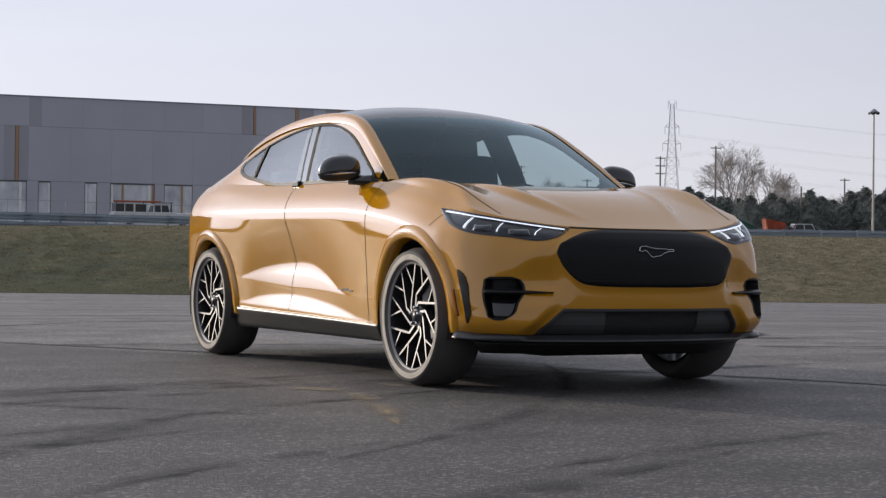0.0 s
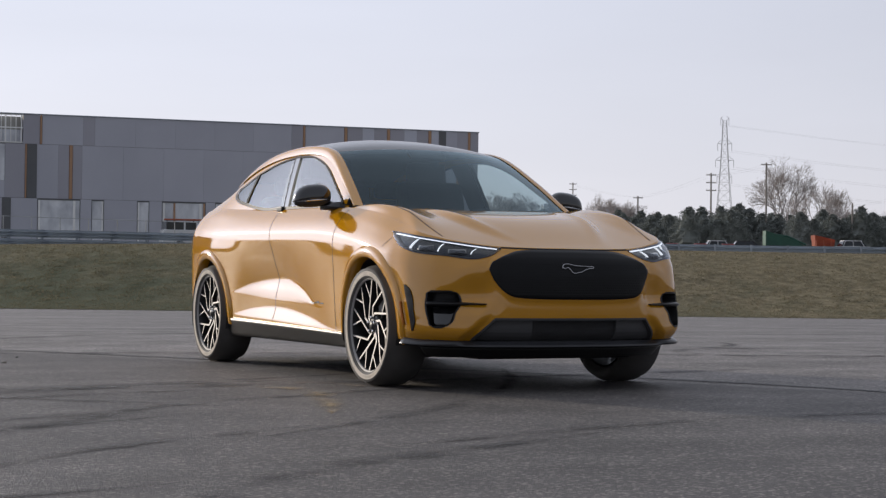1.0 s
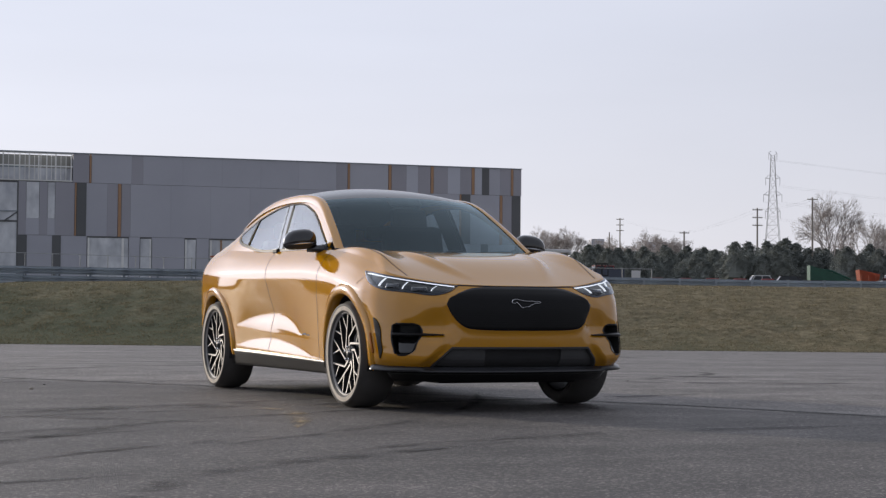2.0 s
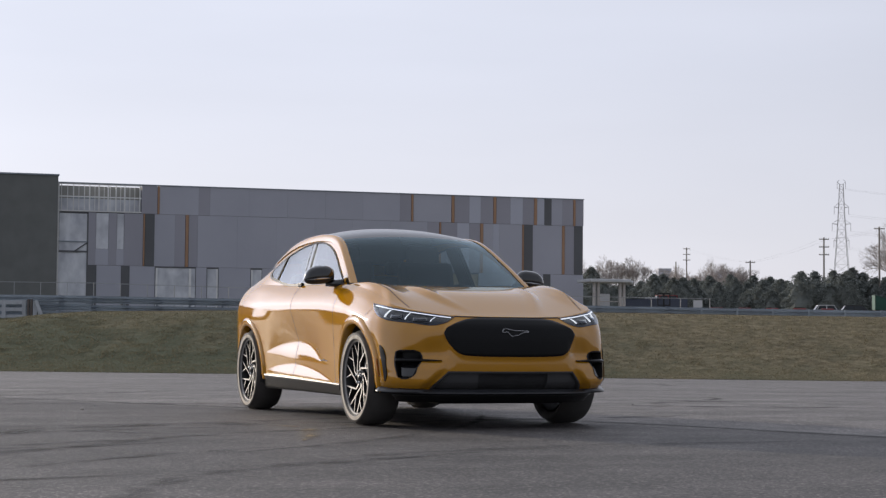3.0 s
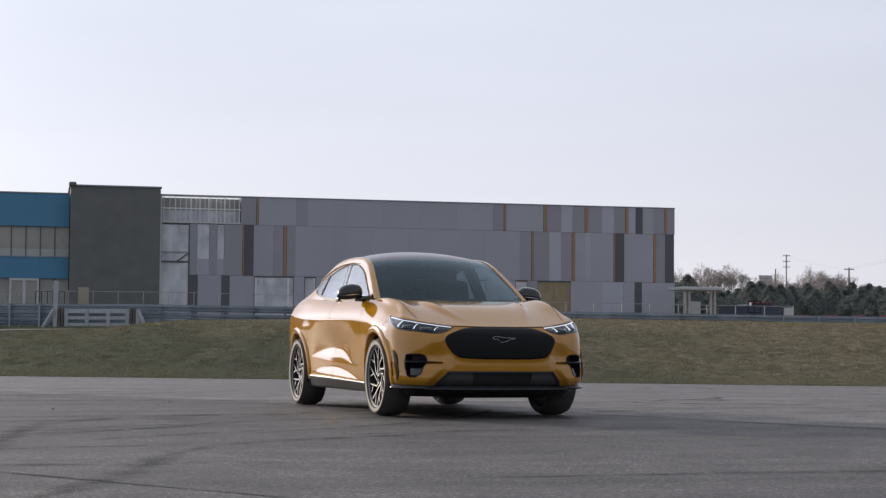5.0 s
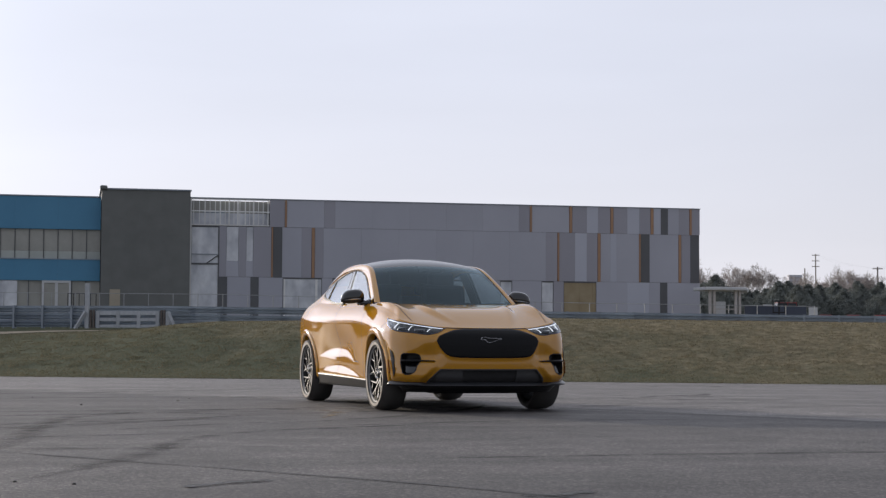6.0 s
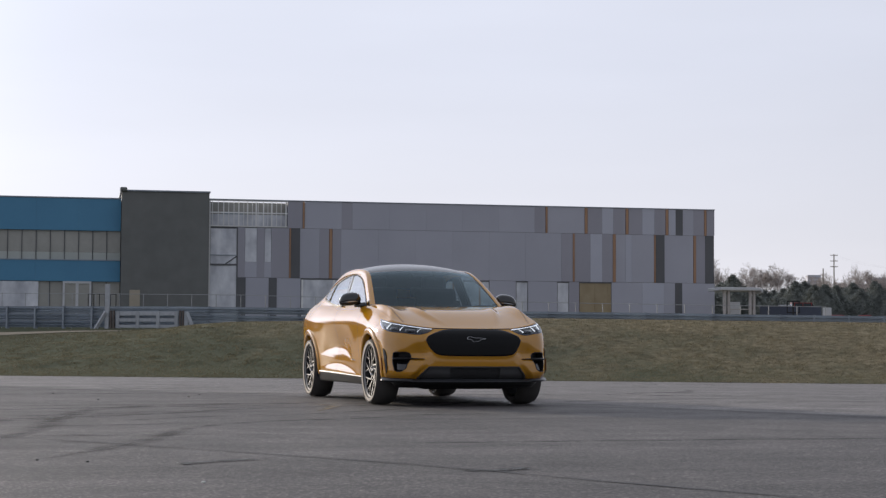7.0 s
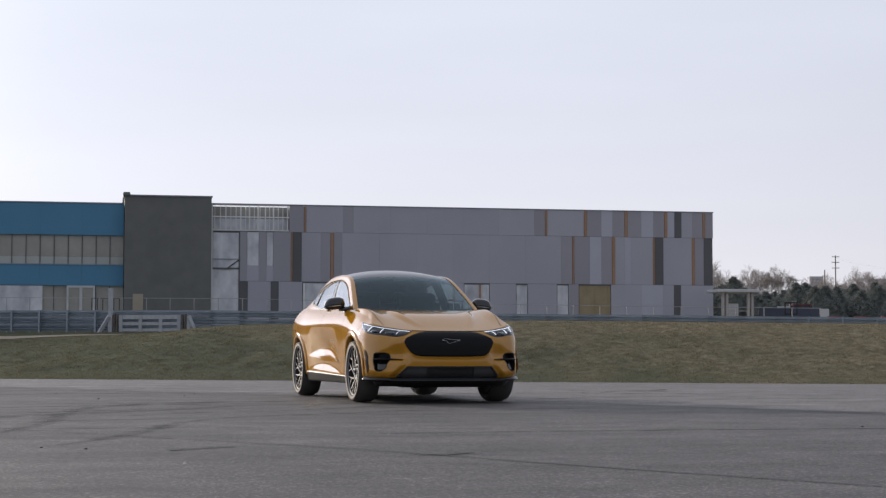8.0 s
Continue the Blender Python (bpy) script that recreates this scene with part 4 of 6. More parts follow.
for share, dist, turn, paint, label in ((0.1605, 190, -25, M_WHITE, "white parked car behind the guard rail"), (0.1765, 188, -28, M_TRIM_DARK, "black parked car behind the guard rail")):
    x, y, _ = afar(share, dist)
    far_vehicle("parked_car", label, x, y, turn, paint)
far_vehicle("van", "dark red van parked beyond the container", 85.6, 146.6, -15, M_RED, 5.0, 1.9, 2.45)
x, y, _ = afar(0.238, 190)
far_vehicle("van", "white van parked behind the guard rail", x, y, -20, M_WHITE, 4.9, 1.9, 1.6)
p = yard(70.2, 114.8)
cab_top = 4.15 - p.z
board = thing("sign_board", "small white blank board standing in the yard", "board", Matrix.Translation(p) @ pose(0, 0, 0, 0, 0, -24))
part("panel", box(-0.38, 0.38, -0.03, 0.03, cab_top - 0.85, cab_top, bevel=0.01), M_WHITE, board)
for x in (-0.3, 0.3):
    part("leg", box(x - 0.04, x + 0.04, 0.035, 0.1, -0.1, cab_top - 0.1), M_STEEL, board)


def green_machine():
    p = Vector(afar(0.197, 190))
    g = thing("green_machine", "green construction machine behind the guard rail", "machine", Matrix.Translation(p) @ pose(0, 0, 0, 0, 0, -25))
    bm = bmesh.new()
    vs = [bm.verts.new(q) for q in ((-2.2, -0.9, 1.0), (2.0, -0.9, 0.9), (1.2, -0.9, 1.5), (-0.6, -0.9, 2.1), (-2.2, -0.9, 2.6))]
    ws = [bm.verts.new((v.co.x, 0.9, v.co.z)) for v in vs]
    bm.faces.new(vs)
    bm.faces.new(ws[::-1])
    for i in range(5):
        bm.faces.new((vs[i], ws[i], ws[(i + 1) % 5], vs[(i + 1) % 5]))
    bmesh.ops.recalc_face_normals(bm, faces=bm.faces)
    part("body", bm, M_GREEN, g)
    part("chassis", box(-2.1, 1.9, -0.7, 0.7, 0.5, 1.0), M_TRIM_DARK, g)
    for x in (-1.4, 1.2):
        for s in (-0.8, 0.8):
            part("wheel", lathe([(-0.15, 0.02), (-0.15, 0.45), (0.15, 0.45), (0.15, 0.02)], "x", 20), M_TYRE, g).matrix_local = pose(x, s, 0.45, 0, 0, 90)
    part("arm", tube(((-1.8, 0, 2.3), (0.4, 0, 2.0), (2.4, 0, 1.1)), 0.12, 6), M_GREEN, g)


green_machine()
p = Vector(afar(0.2187, 192))
bin_thing = thing("skip_bin", "rust orange steel skip bin in the yard", "skip", Matrix.Translation(p) @ pose(0, 0, 0, 0, 0, -25))
bm = bmesh.new()
lo = [bm.verts.new(q) for q in ((-0.8, -0.8, 0.1), (1.1, -0.8, 0.1), (1.1, 0.8, 0.1), (-0.8, 0.8, 0.1))]
hi = [bm.verts.new(q) for q in ((-1.0, -1.0, 2.15), (1.25, -1.0, 1.65), (1.25, 1.0, 1.65), (-1.0, 1.0, 2.15))]
bm.faces.new(lo[::-1])
for i in range(4):
    bm.faces.new((lo[i], lo[(i + 1) % 4], hi[(i + 1) % 4], hi[i]))
bmesh.ops.solidify(bm, geom=bm.faces[:], thickness=0.06)
part("tub", bm, M_ORANGE_BIN, bin_thing)
for x in (-0.8, 0.0, 0.8):
    part("rib", box(x - 0.05, x + 0.05, -1.06, -0.88, 0.2, 1.6, bevel=0.01), M_ORANGE_BIN, bin_thing)
# small sign frame and dish in the yard
p = yard(67.35, 115.6)
top = 4.74 - p.z
frame_thing = thing("basketball_stand", "thin dark empty square frame on a post", "stand", Matrix.Translation(p) @ pose(0, 0, 0, 0, 0, -24))
part("post", box(-0.07, 0.07, 0.035, 0.13, -0.1, top), M_TRIM_DARK, frame_thing)
for a in (box(-0.56, 0.56, -0.03, 0.03, top - 0.12, top), box(-0.56, 0.56, -0.03, 0.03, top - 1.1, top - 1.0), box(-0.56, -0.46, -0.03, 0.03, top - 1.0, top - 0.12), box(0.46, 0.56, -0.03, 0.03, top - 1.0, top - 0.12)):
    part("bar", a, M_TRIM_DARK, frame_thing)


# ---- distance ----
def conifer_mesh(seed, height, width):
    """A bushy pine: limbs in uneven whorls, each ending in ragged clumps of needles."""
    rnd = random.Random(seed)
    bm = bmesh.new()
    clumps = []
    for k in range(84):
        f = ((k + rnd.random()) / 84) ** 0.9
        reach = width * 0.5 * (1 - f ** 1.7) ** 0.8 * (0.72 + 0.5 * rnd.random()) + 0.12
        a = k * 2.4 + rnd.uniform(-0.5, 0.5)
        for r in (reach, reach * 0.55):
            clumps.append((Vector((r * math.cos(a), r * math.sin(a), height * (0.08 + 0.9 * f) + 0.10 * r)), (0.30 + 0.42 * (1 - f)) * rnd.uniform(0.8, 1.35)))
    for c, size in clumps:
        for k in range(26):
            d = Vector((rnd.gauss(0, 0.52), rnd.gauss(0, 0.52), rnd.gauss(0, 0.40))) * size
            s = 0.07 + 0.12 * rnd.random()
            q = Euler((rnd.uniform(-0.8, 0.8), rnd.uniform(-0.8, 0.8), rnd.random() * 6.28)).to_matrix()
            vs = [bm.verts.new(c + d + q @ Vector(p) * s) for p in ((-1, -0.4, 0), (0.9, -0.5, 0.1), (1.1, 0.4, -0.1), (-0.7, 0.6, 0.15))]
            bm.faces.new(vs)
    # the dense inside of the crown
    rings = []
    for i in range(11):
        f = i / 10
        r = width * 0.5 * (1 - f ** 1.7) ** 0.8 * 0.66 * (0.6 if i == 0 else 1.0) + 0.04
        rings.append([])
        for a in np.linspace(0, 2 * math.pi, 15)[:14]:
            lump = 1 + 0.55 * noise.noise((math.cos(a) * 2 + seed, math.sin(a) * 2, f * 6))
            rings[-1].append(bm.verts.new((r * math.cos(a) * lump, r * math.sin(a) * lump, height * (0.1 + 0.84 * f))))
    for r0, r1 in zip(rings, rings[1:]):
        for k in range(14):
            bm.faces.new((r0[k], r0[(k + 1) % 14], r1[(k + 1) % 14], r1[k]))
    return bm


def conifer(seed, height, width):
    t = thing("conifer_tree", "dark evergreen tree in the distant tree line", "tree", group="distant evergreens")
    part("trunk", tube(((0, 0, -0.3), (0.05, 0, height * 0.5), (0, 0.05, height * 0.95)), (0.2, 0.13, 0.03), 6), M_BARK, t)
    part("crown", conifer_mesh(seed, height, width), M_CONIFER, t)
    return t


def grow(bm, p, d, length, radius, depth, rnd, sides):
    q = p + d * length
    mid = p.lerp(q, 0.5) + Vector((rnd.uniform(-1, 1), rnd.uniform(-1, 1), rnd.uniform(-0.3, 0.6))) * length * 0.06
    add_tube(bm, (p, mid, q), (radius, radius * 0.86, radius * 0.7), sides, cap=False)
    if depth == 0:
        return
    for k in range(3 if depth > 1 else 4):
        spread_ = rnd.uniform(0.35, 0.8)
        a = rnd.random() * 6.283
        side = d.orthogonal().normalized()
        side.rotate(Matrix.Rotation(a, 3, d))
        nd = (d + side * spread_ + Vector((0, 0, 0.12))).normalized()
        start = p.lerp(q, rnd.uniform(0.55, 1.0))
        grow(bm, start, nd, length * rnd.uniform(0.62, 0.82), max(radius * 0.6, 0.009), depth - 1, rnd, 4 if depth > 2 else 3)


def bare_tree(seed, height):
    rnd = random.Random(seed)
    t = thing("bare_tree", "tall leafless tree standing over the tree line", "tree", group="distant bare trees")
    bm = bmesh.new()
    trunk = height * 0.26
    add_tube(bm, ((0, 0, -0.4), (0.1, 0, trunk * 0.5), (0, 0.1, trunk)), (height * 0.022, height * 0.018, height * 0.016), 8)
    part("trunk", bm, M_BARK, t)
    bm = bmesh.new()
    for k in range(5):
        a = k * 1.257 + rnd.random()
        d = Vector((math.cos(a) * 0.45, math.sin(a) * 0.45, 1)).normalized()
        grow(bm, Vector((0, 0, trunk * rnd.uniform(0.75, 1.0))), d, height * 0.225, height * 0.0085, 6, rnd, 5)
    part("crown", bm, M_TWIG, t)
    return t


kinds = [conifer(k + 3, h, w) for k, (h, w) in enumerate(((8.4, 7.0), (7.4, 7.0), (8.8, 6.4), (6.6, 6.8)))]
rnd = random.Random(5)
n_tree = 0
for k in range(250):
    lat = -0.02 + k * 0.0029 + rnd.uniform(-0.002, 0.002) if k < 150 else -0.015 + (k - 150) * 0.0030 + rnd.uniform(-0.0015, 0.0015)
    dist = 258 + 50 * rnd.random()
    x, y, z = afar(lat, dist)
    s = rnd.uniform(0.72, 0.98) * (1.18 if k in (89, 90, 91, 117, 130, 134) else 0.86 if k >= 150 else 0.92 if lat < 0.09 else 1.0)
    m = Matrix.Translation((x, y, z)) @ Matrix.Rotation(rnd.random() * 6.28, 4, "Z")
    src = kinds[k % 4]
    if n_tree < 4:
        src.matrix_world = m
    else:
        c = copy_thing(src, m)
        c.scale = (s * 1.05, s * 1.05, s)
    n_tree += 1
bare = [bare_tree(11, 19.5), bare_tree(12, 11.5), bare_tree(17, 9.5)]
spots = ((0.1965, 300, 0, 1.0), (0.2295, 300, 1, 1.15), (0.2165, 330, 1, 1.5), (0.243, 315, 1, 0.9), (0.083, 300, 2, 1.4), (0.096, 305, 1, 1.1), (0.107, 300, 2, 1.2), 
         (0.12, 305, 2, 1.0), (0.262, 310, 1, 0.9), (0.033, 320, 1, 1.2), (0.18, 320, 2, 0.9), (0.042, 312, 2, 1.45), (0.015, 318, 1, 1.1), (0.09, 318, 2, 1.25), (0.0, 315, 1, 1.3), (0.0690, 405, 2, 1.75))
used = set()
for i, (lat, dist, k, s) in enumerate(spots):
    m = Matrix.Translation(afar(lat, dist)) @ Matrix.Rotation(i * 1.7, 4, "Z")
    if k not in used:
        used.add(k)
        bare[k].matrix_world = m
    else:
        c = copy_thing(bare[k], m)
        c.scale = (s, s, s)


def utility_pole(lat, dist, height, arms):
    t = thing("utility_pole", "wooden utility pole with cross arms", "utility pole", Matrix.Translation(afar(lat, dist)) @ pose(0, 0, 0, 0, 0, -20), group="utility poles")
    part("pole", tube(((0, 0, -0.5), (0, 0, height)), (0.19, 0.13), 8), M_POLE, t)
    for k in range(arms):
        z = height - 0.4 - 1.3 * k
        part("cross_arm", box(-0.85, 0.85, -0.16, -0.05, z, z + 0.14), M_POLE, t)
        for x in (-0.75, -0.35, 0.35, 0.75):
            part("insulator", lathe([(0, 0.02), (0.02, 0.07), (0.16, 0.06), (0.2, 0.01)], "z", 8, (x, -0.1, z + 0.14)), M_STUD, t)
    return Vector(afar(lat, dist)) + Vector((0, 0, height - 0.3))


tops = [utility_pole(0.0747, 400, 18.4, 3), utility_pole(0.1123, 300, 10.8, 1), utility_pole(0.1545, 290, 14.3, 3), utility_pole(0.1864, 270, 14.8, 1), utility_pole(0.2040, 270, 7.5, 0), utility_pole(0.2363, 260, 8.2, 0), utility_pole(0.262, 300, 11.5, 1)]
utility_pole(0.0686, 398, 15.0, 0)
wires = thing("overhead_wires", "thin overhead power wires between poles", "wires")
for a, b in zip(tops, tops[1:]):
    for off in (-0.9, 0.9):
        pts = [a.lerp(b, k / 8) + VIEW_R * off * 0.7 - Vector((0, 0, 1.6 * (k / 8) * (1 - k / 8))) for k in range(9)]
        part("wire", tube(pts, 0.007, 3), M_PYLON, wires)


def lattice_tower():
    base = Vector(afar(0.1622, 520))
    t = thing("lattice_tower", "pale steel lattice power pylon far behind the trees", "pylon", Matrix.Translation(base) @ pose(0, 0, 0, 0, 0, -30))
    H = 44.0
    wid = lambda z: 2.9 * (1 - z / H) ** 1.9 + 1.05 - 0.5 * (z / H) ** 3
    bm = bmesh.new()
    levels = [0, 5, 9.5, 13.5, 17, 20, 23, 25.5, 28, 30.5, 33, 35.5, 38, 40.5, 42.5, 44]
    cs = [[Vector((sx * wid(z), sy * wid(z), z)) for sx, sy in ((-1, -1), (1, -1), (1, 1), (-1, 1))] for z in levels]
    for c0, c1 in zip(cs, cs[1:]):
        for i in range(4):
            j = (i + 1) % 4
            add_tube(bm, (c0[i], c1[i]), 0.06, 4, cap=False)
            add_tube(bm, (c0[i], c1[j]), 0.025, 3, cap=False)
            add_tube(bm, (c0[j], c1[i]), 0.025, 3, cap=False)
            add_tube(bm, (c1[i], c1[j]), 0.025, 3, cap=False)
    part("mast", bm, M_PYLON, t)
    tips = []
    for z, w in ((27.0, 2.2), (32.0, 2.7), (37.0, 2.1), (44.0, 1.2)):
        for s in (-1, 1):
            bm = bmesh.new()
            tip = Vector((s * w, 0, z + (0.8 if z > 43 else 0.2)))
            for q in ((s * wid(z), -wid(z), z), (s * wid(z), wid(z), z), (s * wid(z), 0, z + 1.3)):
                add_tube(bm, (q, tip), 0.05, 4, cap=False)
            add_tube(bm, (tip, tip - Vector((0, 0, 2.2))), 0.06, 4)
            tips.append(base + pose(0, 0, 0, 0, 0, -30).to_3x3() @ (tip - Vector((0, 0, 2.2))))
            part("cross_arm", bm, M_PYLON, t)
    line = thing("power_lines", "long thin high voltage power lines", "wires")
    for p in tips:
        far_p = p + VIEW_R * 320 + VIEW_D * 40 - Vector((0, 0, 2))
        pts = [p.lerp(far_p, k / 10) - Vector((0, 0, 36 * (k / 10) * (1 - k / 10))) for k in range(11)]
        part("wire", tube(pts, 0.014, 3), M_PYLON, line)


lattice_tower()


def lamp_mast():
    t = thing("light_mast", "tall grey floodlight mast behind the lot", "light mast", Matrix.Translation(ORIGIN + Vector((0, 0, 0)) + VIEW_D * 235 + VIEW_R * 65.3 + Vector((0, 0, 2.4))))
    part("pole", tube(((0, 0, -0.5), (0, 0, 19.2)), (0.19, 0.10), 10), M_SHELTER, t)
    part("ring", lathe([(18.75, 0.15), (18.75, 0.62), (18.9, 0.62), (19.3, 0.15)], "z", 20), M_STEEL, t)
    for k in range(6):
        a = k * 1.047
        part("floodlight", box(-0.18, 0.18, -0.08, 0.08, -0.2, 0.08, m=pose(0.66 * math.cos(a), 0.66 * math.sin(a), 18.75, 0, 0, math.degrees(a) + 90)), M_TRIM_DARK, t)


lamp_mast()
p = Vector(afar(0.0935, 560))
house = thing("distant_building", "pale flat block far behind the trees", "building", Matrix.Translation(p) @ pose(0, 0, 0, 0, 0, -20))
part("wall", box(-6, 6, -5, 5, -1, 17), M_P_PALE, house)
part("roof", box(-2.5, 4, -3, 3, 17, 19.2), M_P_PALE, house)
# low scrub closes the view under the trees
bm = bmesh.new()
rnd = random.Random(9)
for k in range(9000):
    lat, dist = rnd.uniform(-0.45, 0.62), rnd.uniform(300, 345)
    x, y, z = afar(lat, dist)
    if (Vector((x, y, 0)) - Vector((40, 140, 0))).length < 60:
        continue
    c = Vector((x, y, z + 5.0 * rnd.random() ** 1.3 * (0.8 + 0.5 * noise.noise((lat * 40, 0, 1)))))
    q = Euler((rnd.uniform(-1, 1), rnd.uniform(-1, 1), rnd.random() * 6.28)).to_matrix()
    s = rnd.uniform(0.4, 0.9)
    bm.faces.new([bm.verts.new(c + q @ Vector(v) * s) for v in ((-1, -0.6, 0), (1, -0.5, 0.1), (0.8, 0.7, 0), (-0.8, 0.6, 0.2))])
tagged(part("scrub", bm, M_CONIFER), "dark scrub under the distant trees", "scrub", kind="stuff")


def far_block():
    b = thing("distant_building", "pale flat-roofed block far beyond the trees", "building", Matrix.Translation((242.4, 427.2, ground_z(242.4, 427.2))) @ pose(0, 0, 0, 0, 0, -18))
    part("wall", box(-1.9, 1.9, 0, 4, 0, 17.8), M_P_PALE, b)
    part("annexe", box(-3.4, -1.95, 0, 4, 0, 14.6), M_P_MID, b)
    for z in (15.8, 16.8):
        part("window", box(-1.4, 1.4, -0.08, 0, z, z + 0.3), M_P_DIM, b)


far_block()


def container():
    c = thing("container", "dark blue-grey site container beyond the fence", "container", Matrix.Translation((80.82, 141.10, ground_z(80.82, 141.10))) @ pose(0, 0, 0, 0, 0, -30))
    part("body", box(-3.1, 3.1, -1.2, 1.2, 0.15, 1.98, bevel=0.03), M_CONTAINER, c)
    for k in range(14):
        part("rib", box(-3.0 + k * 0.45, -2.88 + k * 0.45, -1.24, -1.2, 0.3, 1.85), M_CONTAINER, c)
    part("roof_edge", box(-3.12, 3.12, -1.22, 1.22, 1.985, 2.05), M_CONTAINER, c)
    part("roof_sheet", box(-1.2, 0.1, -1.1, 0.4, 2.055, 2.2, bevel=0.03), M_WHITE, c, "white sheet lying on the roof")


container()


# ---- the car ----
from mathutils.bvhtree import BVHTree

def paint_material():
    m = material("golden_orange_metallic_paint", (0.57, 0.256, 0.005), 0.42, 0.0, color2=(0.53, 0.237, 0.004), scale=1.5, fine=900, amount=0.3, spec=0.0)
    b = m.node_tree.nodes["Principled BSDF"]
    b.inputs["Coat Weight"].default_value, b.inputs["Coat Roughness"].default_value = 1.0, 0.07
    b.inputs["Coat IOR"].default_value = 1.86
    return m


M_PAINT = paint_material()
M_GAP = material("shut_line", (0.01, 0.008, 0.006), 0.8)
M_GLOSS = material("gloss_black", (0.012, 0.012, 0.014), 0.12, scale=3, coat=1.0)
M_ROOF = material("black_glass_roof", (0.010, 0.012, 0.016), 0.16, scale=3, spec=0.32)
M_PILLAR = material("gloss_black_pillar", (0.01, 0.01, 0.011), 0.06, scale=5, spec=0.6)
M_BELT = material("satin_black_moulding", (0.06, 0.06, 0.062), 0.5, scale=5, spec=0.08)
M_TRIM = material("satin_black_plastic", (0.06, 0.06, 0.063), 0.5, scale=12, fine=300, bump=0.1, bump_dist=0.001)
M_LIP = material("dark_splitter_plastic", (0.034, 0.035, 0.040), 0.3, scale=9, spec=0.5)
M_SILL = material("black_sill_plastic", (0.012, 0.012, 0.013), 0.36, scale=9, spec=0.3)
M_GRILLE = material("dark_grille_panel", (0.010, 0.010, 0.011), 0.28, scale=3, spec=0.18)
M_RIM_DARK = material("dark_wheel_lacquer", (0.028, 0.028, 0.03), 0.35, scale=4)
# dust on the tyre walls; the sun on them is put into the pale colour
M_SIDEWALL = material("dusty_sunlit_tyre_sidewall", (0.60, 0.54, 0.46), 0.9, color2=(0.40, 0.36, 0.31), scale=16, fine=120)
M_RIM = material("machined_alloy", (0.58, 0.56, 0.535), 0.5, 0.55, scale=6)
M_RIM_LIP = material("satin_rim_lip", (0.34, 0.33, 0.32), 0.6, 0.2, scale=6)
M_DISC = material("brake_disc_steel", (0.3, 0.3, 0.3), 0.4, 0.9, scale=6)
M_CHROME = material("chrome", (0.75, 0.75, 0.76), 0.12, 1.0, scale=4)
M_CABIN = material("dark_cabin_trim", (0.032, 0.033, 0.036), 0.7, scale=5, fine=120)
M_GLASS_FRONT = glass_material("windscreen_glass", (0.60, 0.72, 0.74), 0.8, base=0.045, power=5.0, shine=(0.74, 0.92, 1.0))
M_GLASS_REAR = glass_material("privacy_glass", (0.9, 0.95, 0.96), 0.78, base=0.04, power=5.0)
M_GLASS_SIDE = glass_material("side_glass", (0.92, 0.96, 0.97), 0.88, base=0.04, power=5.0)
M_LENS = glass_material("lamp_lens", (0.9, 0.94, 1.0), 0.95, base=0.03, power=5.0)
M_DRL = emitter("running_light", (0.95, 0.97, 1.0), 0.9)
M_LAMP_IN = material("lamp_bezel", (0.012, 0.014, 0.019), 0.3, 0.0, scale=5)
M_AMBER = material("amber_reflector", (0.24, 0.075, 0.008), 0.7, scale=6, spec=0.02)


class Line:
    """A smooth curve through knots: value as a function of one number."""

    def __init__(self, ks, vs):
        self.k, self.v = np.array(ks, float), np.array(vs, float)
        if self.v.ndim == 1:
            self.v = self.v[:, None]
        s = np.diff(self.v, axis=0) / np.diff(self.k)[:, None]
        m = np.vstack([s[:1], s])
        m2 = np.vstack([s, s[-1:]])
        h = np.diff(self.k)
        h0, h1 = np.r_[h[:1], h][:, None], np.r_[h, h[-1:]][:, None]
        self.m = (m * h1 + m2 * h0) / (h0 + h1)

    def __call__(self, t):
        t = min(max(t, self.k[0]), self.k[-1])
        i = min(int(np.searchsorted(self.k, t, "right")) - 1, len(self.k) - 2)
        h = self.k[i + 1] - self.k[i]
        u = (t - self.k[i]) / h
        a, b = self.v[i], self.v[i + 1]
        r = a * (1 + 2 * u) * (1 - u) ** 2 + self.m[i] * h * u * (1 - u) ** 2 + b * u * u * (3 - 2 * u) + self.m[i + 1] * h * u * u * (u - 1)
        return float(r[0]) if len(r) == 1 else r


WHEELBASE, WHEEL_R, HUB_Z = 2.984, 0.357, 0.357
AXLE_F, AXLE_R = -WHEELBASE / 2, WHEELBASE / 2
# plan outline at the widest level, from the middle of the nose round to the middle of the tail
PLAN = ((0, -2.375), (0.26, -2.36), (0.5, -2.30), (0.68, -2.215), (0.81, -2.125), (0.892, -2.005), (0.925, -1.84), (0.938, -1.65), (0.938, -1.4), (0.925, -1.1), (0.915, -0.7),
        (0.912, -0.2), (0.915, 0.4), (0.925, 0.95), (0.935, 1.45), (0.92, 1.75), (0.875, 2.05), (0.76, 2.245), (0.45, 2.34), (0, 2.37))
plan_len = np.r_[0, np.cumsum([math.dist(a, b) for a, b in zip(PLAN, PLAN[1:])])]
OUTLINE = Line(plan_len / plan_len[-1], PLAN)
OUTLINE.m[0][1] = OUTLINE.m[-1][1] = 0.0
A_AT_Y = Line([p[1] for p in PLAN], plan_len / plan_len[-1])
A_AT_X = Line([p[0] for p in PLAN[:7]], (plan_len / plan_len[-1])[:7])  # front half only
